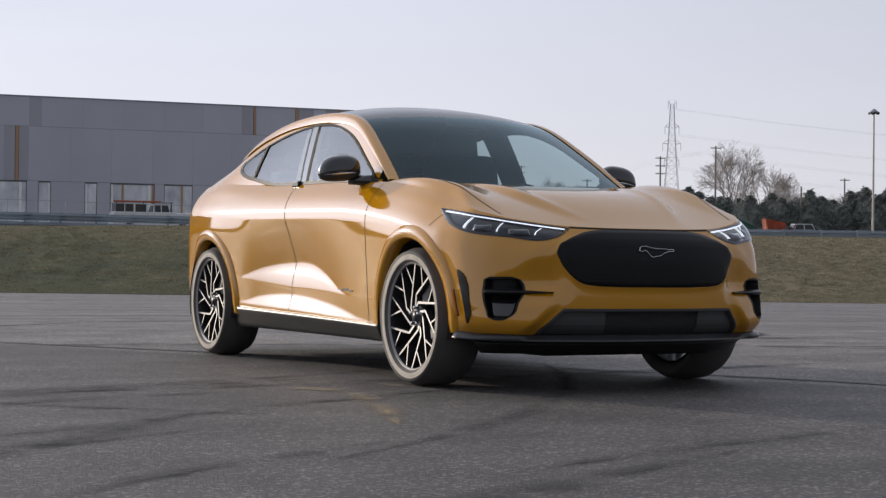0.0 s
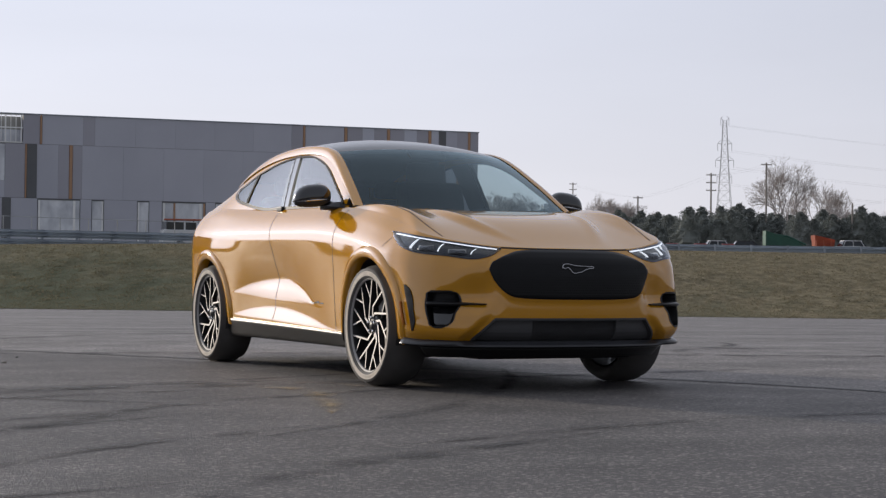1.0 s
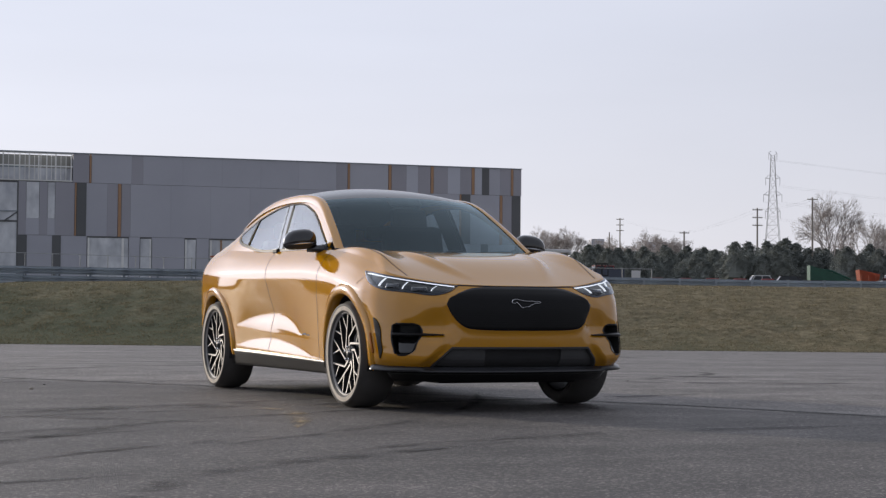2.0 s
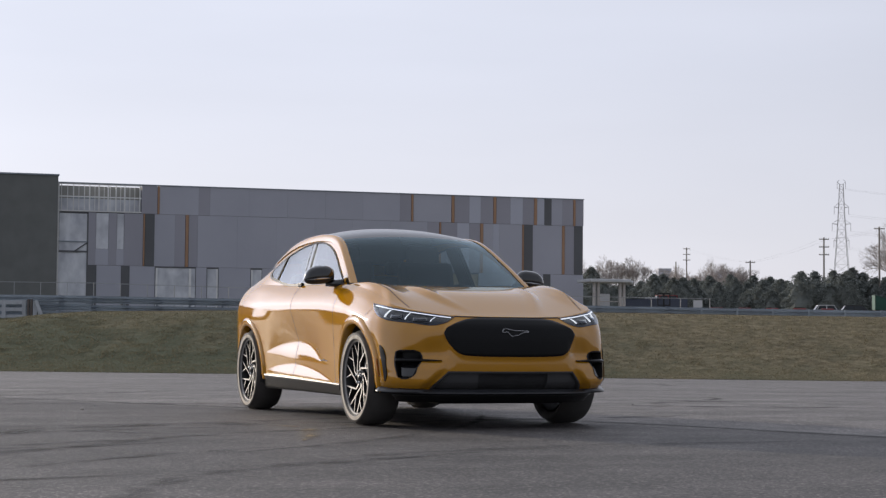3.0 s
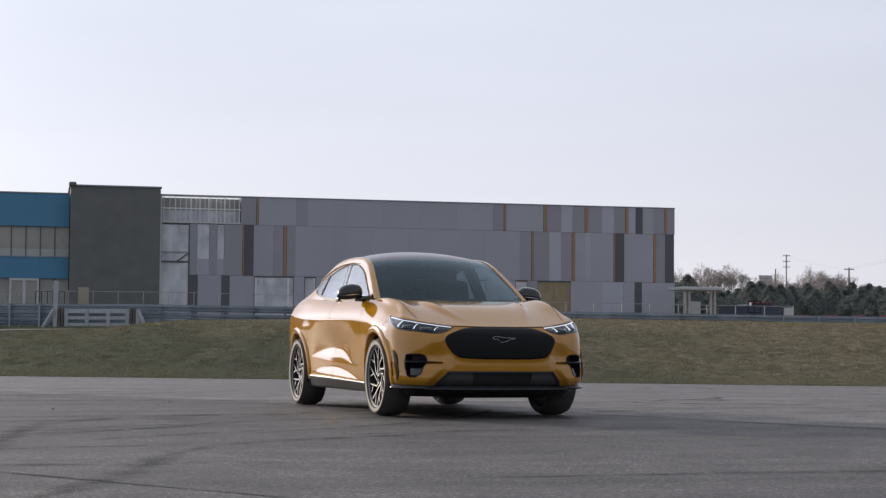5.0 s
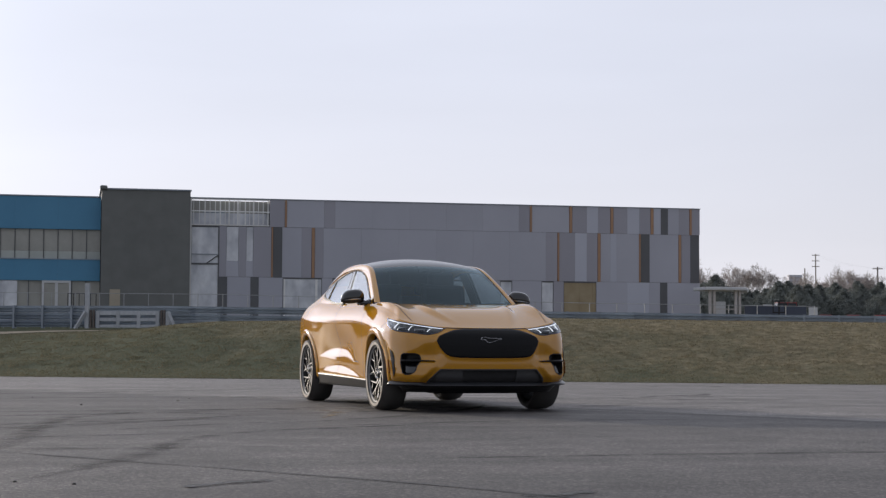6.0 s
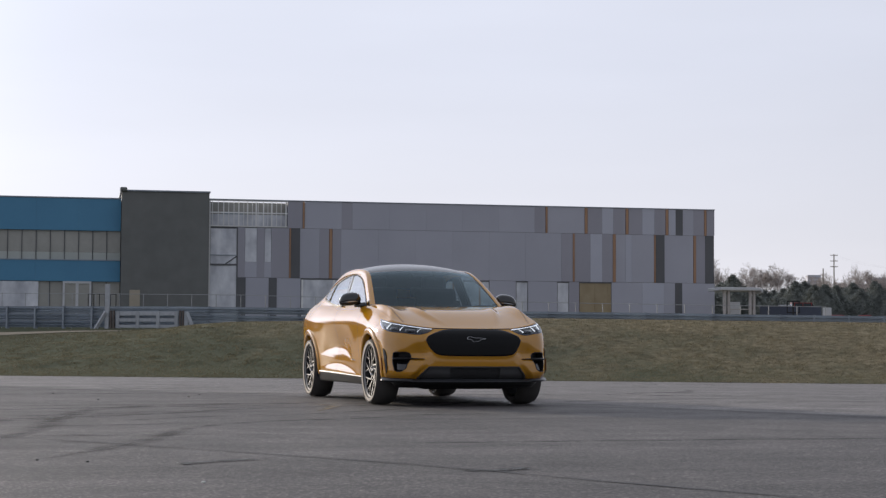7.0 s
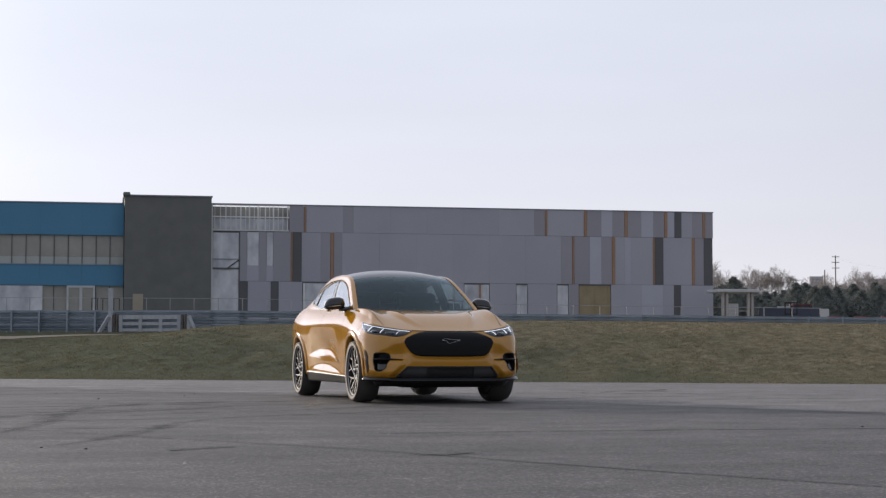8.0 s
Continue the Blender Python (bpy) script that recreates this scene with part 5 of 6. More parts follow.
# height of the shoulder (top of the body side) and of the lower edge, by distance along the car
TOP_Z = Line((-2.37, -2.30, -2.24, -2.17, -2.0, -1.85, -1.7, -1.45, -1.1, -0.7, 0, 0.6, 1.1, 1.6, 2.1, 2.38), (0.815, 0.824, 0.840, 0.860, 0.896, 0.926, 0.957, 1.01, 1.055, 1.082, 1.095, 1.102, 1.118, 1.135, 1.11, 1.05))
LOW_Z = Line((-2.37, -2.0, -1.9, -1.1, 0, 1.1, 1.9, 2.38), (0.28, 0.285, 0.26, 0.25, 0.25, 0.26, 0.3, 0.33))
# how far each level stands in from the outline, by height share
IN_NOSE = Line((0, 0.08, 0.2, 0.4, 0.6, 0.75, 0.9, 1), (0.06, 0.02, 0.005, 0, 0.008, 0.025, 0.065, 0.115))
SILL_Z = Line((-0.95, -0.36, 0.2, 0.95, 1.1), (0.300, 0.320, 0.336, 0.354, 0.358))
FLARE_Z = Line((-1.0, -0.82, -0.57, -0.31, 0.2, 0.62, 1.0, 1.1), (0.308, 0.318, 0.357, 0.392, 0.428, 0.412, 0.367, 0.362))  # upper edge of the flare over the sill
LEDGE_LO = Line((-1.0, -0.75, -0.575, -0.15, 0.25, 0.61, 1.0, 1.2), (0.44, 0.44, 0.446, 0.456, 0.465, 0.488, 0.516, 0.52))  # the scooped ledge in the doors
LEDGE_HI = Line((-1.0, -0.75, -0.575, -0.31, -0.09, 0.31, 0.68, 1.0, 1.2), (0.444, 0.445, 0.460, 0.553, 0.609, 0.622, 0.588, 0.524, 0.524))
IN_UPPER = Line((-0.215, -0.15, -0.06, 0), (0.006, 0.019, 0.076, 0.14))
LEDGE_U = np.linspace(0, 1, 15)
LEDGE_GAIN = np.interp(LEDGE_U, np.linspace(0, 1, 101), np.r_[0, np.cumsum(np.interp(np.linspace(0.005, 0.995, 100), (0, 0.25, 0.6, 0.85, 1), (-0.02, 0.16, 0.27, 0.22, 0.03))) / 100])  # a hollow, turning gently at both edges
SECTIONS = {}


def in_door(y, z):
    """How far the door stands in at a height."""
    key = round(y, 3)
    if key not in SECTIONS:
        sill, flare, top = SILL_Z(y), FLARE_Z(y), max(TOP_Z(y), 0.95)
        lo = LEDGE_LO(y)
        hi = max(LEDGE_HI(y), lo + 0.004)
        d1 = 0.030 + 0.28 * (flare - sill)
        d2 = d1 - 0.07 * (lo - flare)
        rise = [d2 + (hi - lo) * g for g in LEDGE_GAIN]
        SECTIONS[key] = (top, hi, rise[-1], (0.2, sill - 0.03, sill, flare, flare + 0.008, *(lo + (hi - lo) * u for u in LEDGE_U)), (0.075, 0.038, 0.030, d1, d1, *rise))
    top, hi, d_hi, zs, ds = SECTIONS[key]
    if z <= hi:
        return float(np.interp(z, zs, ds))
    if z >= top - 0.215:
        return IN_UPPER(z - top)
    k = (z - hi) / (top - 0.215 - hi)
    return 0.006 + (d_hi - 0.006) * (1 - k) ** 1.15


IN_WING = Line((0, 0.2, 0.45, 0.7, 0.79, 0.88, 0.95, 1), (0.052, 0.038, 0.020, 0.004, 0.015, 0.054, 0.095, 0.14))


# openings of the nose: edges along s by height, or along the height by s
FOG_IN = Line((0.36, 0.372, 0.45, 0.504, 0.54, 0.561, 0.571), (0.1310, 0.1266, 0.118, 0.1135, 0.1150, 0.1185, 0.1240))
FOG_OUT = Line((0.36, 0.374, 0.40, 0.535, 0.56, 0.571), (0.1372, 0.1418, 0.1436, 0.1472, 0.1460, 0.1420))
INTAKE = Line((0.275, 0.30, 0.34, 0.42), (0.1085, 0.1045, 0.0970, 0.0825))
GRILLE_TOP = Line((0, 0.03, 0.052, 0.060, 0.069, 0.080, 0.0862, 0.0885), (0.806, 0.805, 0.802, 0.795, 0.778, 0.748, 0.722, 0.692))
GRILLE_LOW = Line((0, 0.04, 0.058, 0.067, 0.0735, 0.079, 0.0855, 0.0885), (0.525, 0.527, 0.532, 0.541, 0.563, 0.595, 0.652, 0.692))
LAMP_TOP = Line((0.0745, 0.10, 0.13, 0.1706, 0.216), (0.814, 0.830, 0.853, 0.881, 0.911))
LAMP_LOW = Line((0.0745, 0.083, 0.0951, 0.13, 0.1676, 0.19, 0.205, 0.216), (0.808, 0.775, 0.752, 0.764, 0.788, 0.825, 0.87, 0.907))

ROLL_Z = Line((0.0, 0.075, 0.09, 0.114, 0.126, 0.15, 0.17, 0.2), (0.70, 0.70, 0.695, 0.655, 0.612, 0.602, 0.605, 0.61))  # where the brow begins to roll under
FANG_EDGE = Line((0.25, 0.299, 0.41, 0.49, 0.55), (0.113, 0.1065, 0.087, 0.080, 0.076))  # inner edge of the corner of the bumper


def nose_relief(a, z):
    """How far the bumper's corners stand out or in: a brow under the lamp, a hollow beside the grille, a proud lower corner."""
    if a > 0.2:
        return 0.0
    width = smooth01((a - 0.072) / 0.022) * (0.3 * smooth01((0.143 - a) / 0.02) + 0.7 * smooth01((0.124 - a) / 0.022))
    top, low = ROLL_Z(a), 0.548
    if z >= top:
        dip = 0.0
    elif z >= low:
        dip = -0.036 * smooth01((top - z) / (top - low))
    else:
        dip = -0.036 * (1 - smooth01((low - z) / 0.125))
    brow = 0.007 * math.exp(-((z - top - 0.03) / 0.05) ** 2)
    fang = 0.046 * smooth01((a - FANG_EDGE(z)) / 0.012) * min(max((0.53 - z) / 0.22, 0.0), 1.0) * smooth01((z - 0.235) / 0.06) * smooth01((0.19 - a) / 0.06)
    lip = 0.0
    if a < 0.1:
        lo, hi = GRILLE_LOW(min(a, 0.0885)), GRILLE_TOP(min(a, 0.0885))
        off = max(lo - z, z - hi, (a - 0.0885) * 6.07, 0.0)
        lip = 0.007 * math.exp(-(off / 0.016) ** 2) * smooth01((0.10 - a) / 0.008) * smooth01((0.785 - z) / 0.03)
    return (dip + brow) * width + fang + lip


def body_point(s, z, out=0.0):
    """A point of the body side: s runs from the nose (0) to the tail (1), negative on the other side."""
    a = abs(s)
    x, y = OUTLINE(a)
    x2, y2 = OUTLINE(min(a + 0.004, 1))
    x1, y1 = OUTLINE(max(a - 0.004, 0))
    t = Vector((x2 - x1, y2 - y1)).normalized()
    n = Vector((t.y, -t.x))
    h = (z - LOW_Z(y)) / (TOP_Z(y) - LOW_Z(y))
    nose = 1 - smooth01((y + 2.1) / 0.35) + smooth01((y - 1.9) / 0.3)
    wing = max(math.exp(-((y - AXLE_F) / 0.47) ** 2), math.exp(-((y - AXLE_R) / 0.56) ** 2))
    hc = min(max(h, 0.0), 1.0)
    side = in_door(y, z) * (1 - wing) + IN_WING(hc) * wing
    d = IN_NOSE(hc) * nose + side * (1 - nose)
    d -= out + nose_relief(a, z)
    x, y = x - n.x * d, y - n.y * d
    return Vector((math.copysign(x, s) if a > 1e-6 else 0.0, y, z))


def shoulder(s):
    return body_point(s, TOP_Z(OUTLINE(abs(s))[1]))


car = thing("car", "yellow-orange metallic electric crossover car with gloss black roof parked on asphalt", "car")


SLOT_FRONT = Line((0.342, 0.376, 0.458, 0.541, 0.585, 0.602), (0.1600, 0.1574, 0.1590, 0.1618, 0.1665, 0.1715))
SLOT_BACK = Line((0.342, 0.40, 0.458, 0.541, 0.602), (0.1612, 0.1628, 0.1652, 0.1700, 0.1728))


def cut_out(s, z):
    m, k = 0.0007, 0.0045
    if 0.36 + k < z < 0.571 - k and FOG_IN(z) + m < s < FOG_OUT(z) - m:
        return True
    if 0.275 + k < z < 0.42 - k and s < INTAKE(z) - m:
        return True
    if s < 0.0885 - m and GRILLE_LOW(s) + k < z < GRILLE_TOP(s) - k:
        return True
    return 0.0745 + m < s < 0.216 - m and LAMP_LOW(s) + k < z < LAMP_TOP(s) - k


def wall_bmesh():
    ss = np.r_[np.linspace(0, 0.24, 190), np.linspace(0.24, 1, 190)[1:]]
    hs = np.linspace(0, 1, 96)
    bm = bmesh.new()
    for side in (-1, 1):
        grid = []
        for s in ss:
            y = OUTLINE(s)[1]
            lo, hi = LOW_Z(y), TOP_Z(y)
            grid.append([bm.verts.new(body_point(side * s, lo + (hi - lo) * h)) for h in hs])
        for i in range(len(ss) - 1):
            for j in range(len(hs) - 1):
                f = (grid[i][j], grid[i + 1][j], grid[i + 1][j + 1], grid[i][j + 1])
                if cut_out(0.5 * (ss[i] + ss[i + 1]), sum(v.co.z for v in f) / 4):
                    continue
                bm.faces.new(f if side > 0 else f[::-1])
    # wheel arches: clear the openings and draw their rims onto circles
    for ax in (AXLE_F, AXLE_R):
        R = 0.405
        inside = lambda v: math.hypot(v.co.y - ax, v.co.z - HUB_Z) < R and abs(v.co.x) > 0.6
        gone = [f for f in bm.faces if all(inside(v) for v in f.verts)]
        bmesh.ops.delete(bm, geom=gone, context="FACES")
        for v in bm.verts:
            if inside(v) and v.link_faces:
                k = R / math.hypot(v.co.y - ax, v.co.z - HUB_Z)
                v.co.y, v.co.z = ax + (v.co.y - ax) * k, HUB_Z + (v.co.z - HUB_Z) * k
    bmesh.ops.remove_doubles(bm, verts=bm.verts, dist=0.0012)
    bmesh.ops.recalc_face_normals(bm, faces=bm.faces)
    return bm


COWL_A = A_AT_Y(-0.90)
HOOD_EDGE = Line((-2.3, -2.13, -1.98, -1.75, -1.58, -1.1), (0.24, 0.29, 0.35, 0.42, 0.445, 0.48))  # edge of the raised middle


def hood_point(s, r):
    """r = 0 on the shoulder, 1 at the foot of the windscreen."""
    a = abs(s) / COWL_A
    p = shoulder(s)
    c = Vector((0.755 * math.sin(a * math.pi / 2) * (1 if s > 0 else -1), -1.14 + 0.235 * a ** 2.2, 1.062 + 0.013 * a))
    q = p.lerp(c, r)
    e = math.sin(math.pi * min(r, 1))
    rise = (1 - a ** 3) * 0.047 * e
    ax = abs(q.x)
    edge_x = HOOD_EDGE(q.y)
    ridge = (0.024 * (1 - smooth01((ax - edge_x + 0.02) / 0.085)) + 0.010 * math.exp(-((ax - edge_x + 0.015) / 0.038) ** 2)) * smooth01(r * 2.2) * smooth01((1 - r) * 1.7)
    crown = 0.040 * math.exp(-((ax - 0.75) / 0.11) ** 2) * math.exp(-((q.y + 1.62) / 0.4) ** 2) * smooth01(r * 2.6)
    q.z += rise + ridge + crown
    return q


def fold(fn, us, vs):
    """Both halves of a symmetrical surface."""
    bm = bmesh.new()
    for side in (-1, 1):
        g = [[bm.verts.new(fn(side * max(u, 1e-5), v)) for v in vs] for u in us]
        for i in range(len(us) - 1):
            for j in range(len(vs) - 1):
                bm.faces.new((g[i][j], g[i + 1][j], g[i + 1][j + 1], g[i][j + 1]))
    bmesh.ops.remove_doubles(bm, verts=bm.verts, dist=0.0008)
    bmesh.ops.recalc_face_normals(bm, faces=bm.faces)
    return bm


part("body_side", wall_bmesh(), M_PAINT, car, smooth=True)
hood_bm = fold(hood_point, np.linspace(0, COWL_A, 90), np.linspace(0, 1, 48))
HOOD_TREE = BVHTree.FromBMesh(hood_bm)
HOOD_LINE = Line((-2.03, -1.88, -1.72, -1.4, -1.12), (0.692, 0.708, 0.722, 0.732, 0.728))
part("hood", hood_bm, M_PAINT, car, smooth=True)


def drop(x, y, lift):
    """The point of the hood under a place in plan."""
    hit = HOOD_TREE.ray_cast(Vector((x, y, 3)), Vector((0, 0, -1)))[0]
    return (hit or Vector((x, y, 1.0))) + Vector((0, 0, lift))


# roof rail from the foot of the windscreen to the tail, and the centre line over it
RAIL = Line(range(9), ((0.765, -0.93, 1.075), (0.705, -0.60, 1.275), (0.645, -0.24, 1.455), (0.632, 0.12, 1.51), (0.622, 0.6, 1.512), (0.612, 1.02, 1.475), (0.60, 1.42, 1.40), (0.645, 1.72, 1.262), (0.745, 2.08, 1.10)))
SPINE = Line(range(9), ((-1.16, 1.055), (-0.78, 1.285), (-0.38, 1.486), (0.0, 1.571), (0.42, 1.600), (0.95, 1.558), (1.4, 1.458), (1.85, 1.275), (2.27, 1.09)))
BELT_Y = Line(range(9), (-0.92, -0.6, -0.15, 0.2, 0.6, 1.02, 1.42, 1.72, 2.08))

SIDE_Q = Line([RAIL(k)[1] for k in range(9)], range(9))
RAIL_Z = Line([RAIL(k)[1] for k in range(9)], [RAIL(k)[2] for k in range(9)])
DLO_LOW = Line((-0.9, -0.2, 0.3, 0.72, 1.05, 1.31, 1.40, 1.44), (1.086, 1.104, 1.107, 1.115, 1.158, 1.203, 1.235, 1.262))  # lower and upper edge of the side glass
DLO_TOP = Line((-0.78, -0.571, -0.239, 0.055, 0.286, 0.437, 1.046, 1.195, 1.44), (1.095, 1.206, 1.372, 1.450, 1.463, 1.461, 1.388, 1.357, 1.275))


def mix(a, b, t):
    return a + (b - a) * t


def roof_point(f, q):
    x, y, z = RAIL(q)
    yc, zc = SPINE(q)
    w = abs(f) ** 2.3
    return Vector((f * x, yc + (y - yc) * w, zc + (z - zc) * w))


def side_point(sign, q, g, out=0.0):
    b = shoulder(sign * A_AT_Y(BELT_Y(q)))
    x, y, z = RAIL(q)
    p = b.lerp(Vector((sign * x, y, z)), g)
    p.x += sign * (0.02 * g * (1 - g) + out)
    return p


def roof_patch(q0, q1, f0, f1, nq, nf, lift=0.0):
    return fold(lambda f, q: roof_point(f, q) + Vector((0, -0.5 * lift, lift)), np.linspace(f0, f1, nf), np.linspace(q0, q1, nq))


part("windscreen", roof_patch(0.02, 2.05, 0, 0.955, 26, 16), M_GLASS_FRONT, car, "dark tinted windscreen glass", smooth=True)
part("roof", roof_patch(2.05, 6.6, 0, 0.955, 30, 16), M_ROOF, car, "gloss black glass roof", smooth=True)
part("tailgate", roof_patch(6.6, 8, 0, 1.0, 10, 16), M_PAINT, car, smooth=True)


def deck_point(f, r):
    """Closes the tail between the tailgate and the body side."""
    a = abs(f)
    p = roof_point(f, 8.0)
    return p.lerp(shoulder(math.copysign(1 - (1 - A_AT_Y(2.08)) * a, f)), r)


part("rear_deck", fold(deck_point, np.linspace(0, 1, 20), np.linspace(0, 1, 5)), M_PAINT, car, smooth=True)
for sg in (-1, 1):
    bm = bmesh.new()
    qs = np.linspace(0, 6.6, 70)
    prof = ((-0.055, -0.012), (-0.03, 0.012), (0.0, 0.018), (0.02, 0.008), (0.028, -0.03))
    rows = []
    for q in qs:
        x, y, z = RAIL(q)
        inner = roof_point(sg * 0.94, q)
        outer = side_point(sg, q, 0.9)
        top = Vector((sg * x, y, z))
        up = Vector((sg * 0.35, -0.2 if q < 3 else 0.0, 0.9)).normalized()
        rows.append([bm.verts.new(p) for p in (inner + up * 0.004, inner.lerp(top, 0.5) + up * 0.012, top + up * 0.012, top.lerp(outer, 0.4) + Vector((sg * 0.012, 0, 0.004)), outer + Vector((sg * 0.008, 0, 0)))])
    for r0, r1 in zip(rows, rows[1:]):
        for k in range(4):
            bm.faces.new((r0[k], r1[k], r1[k + 1], r0[k + 1]))
    bmesh.ops.recalc_face_normals(bm, faces=bm.faces)
    part("roof_rail", bm, M_PAINT, car, smooth=True)

    def band(q0, q1, g0, g1, out, n=30, m=8):
        return sheet(lambda q, t: side_point(sg, q, g0(q) + (g1(q) - g0(q)) * t, out), np.linspace(q0, q1, n), np.linspace(0, 1, m))

    def on_side(y, z, out=0.0):
        """The point of the glasshouse side at a distance along the car and a height."""
        q, g = SIDE_Q(y), 0.5
        for _ in range(6):
            b, c = shoulder(sg * A_AT_Y(BELT_Y(q))), RAIL(q)
            g = (z - b.z) / max(c[2] - b.z, 0.03)
            q += 1.6 * (y - (b.y + (c[1] - b.y) * g))
            q = min(max(q, 0.0), 8.0)
        return side_point(sg, q, g, out)

    def pane(y0, y0t, y1, y1t, out=0.0, grow=0.0, n=24, m=8):
        def f(u, v):
            y = mix(mix(y0, y0t, v), mix(y1, y1t, v), u)
            return on_side(y, mix(DLO_LOW(y) - grow, DLO_TOP(y) + grow, v), out)
        return sheet(f, np.linspace(0, 1, n), np.linspace(0, 1, m))

    part("window_triangle", pane(-0.76, -0.75, -0.69, -0.71, 0.006, 0.0, 4, 4), M_SILL, car, "black mirror base triangle")
    part("pillar_trim", pane(0.19, 0.27, 0.46, 0.54, -0.03, -0.002, 6), M_CABIN, car)
    part("side_window", pane(-0.72, -0.70, 0.205, 0.29), M_GLASS_SIDE, car, smooth=True)
    part("side_window", pane(0.30, 0.40, 1.06, 1.08), M_GLASS_REAR, car, smooth=True)
    part("side_window", pane(1.095, 1.125, 1.435, 1.435), M_GLASS_REAR, car, smooth=True)
    part("door_pillar", pane(0.205, 0.29, 0.30, 0.40, 0.004, 0.004, 4), M_PILLAR, car, "gloss black door pillar", smooth=True)
    for y0, y1, w in ((0.199, 0.284, 0.016), (0.293, 0.393, 0.010), (1.055, 1.078, 0.035), (1.41, 1.41, 0.028)):
        part("window_trim", pane(y0, y1, y0 + w, y1 + w, 0.007, 0.004, 2), M_GAP, car)
    part("window_trim", sheet(lambda y, t: on_side(y, DLO_TOP(y) - 0.010 + 0.013 * t, 0.005), np.linspace(-0.70, 1.44, 70), (0, 1)), M_GAP, car, smooth=True)
    part("belt_moulding", sheet(lambda y, t: on_side(y, DLO_LOW(y) - 0.014 + 0.020 * t, 0.007), np.linspace(-0.80, 1.44, 60), (0, 1)), M_BELT, car, smooth=True)
    # painted frame round the glass
    ys = np.linspace(-0.85, 2.08, 90)

    def frame_low(y, t):
        top = DLO_LOW(y) if y < 1.44 else 1.262
        base = TOP_Z(y) - 0.004
        return on_side(y, mix(base, max(top, base), t), -0.002)

    def frame_high(y, t):
        low = DLO_TOP(y) if y < 1.44 else 1.262
        high = RAIL_Z(y)
        return on_side(y, mix(min(low, high), high, t), -0.002)

    part("window_frame", sheet(frame_low, ys, np.linspace(0, 1, 4)), M_PAINT, car, smooth=True)
    part("window_frame", sheet(frame_high, np.linspace(-0.80, 2.08, 96), np.linspace(0, 1, 4)), M_PAINT, car, smooth=True)


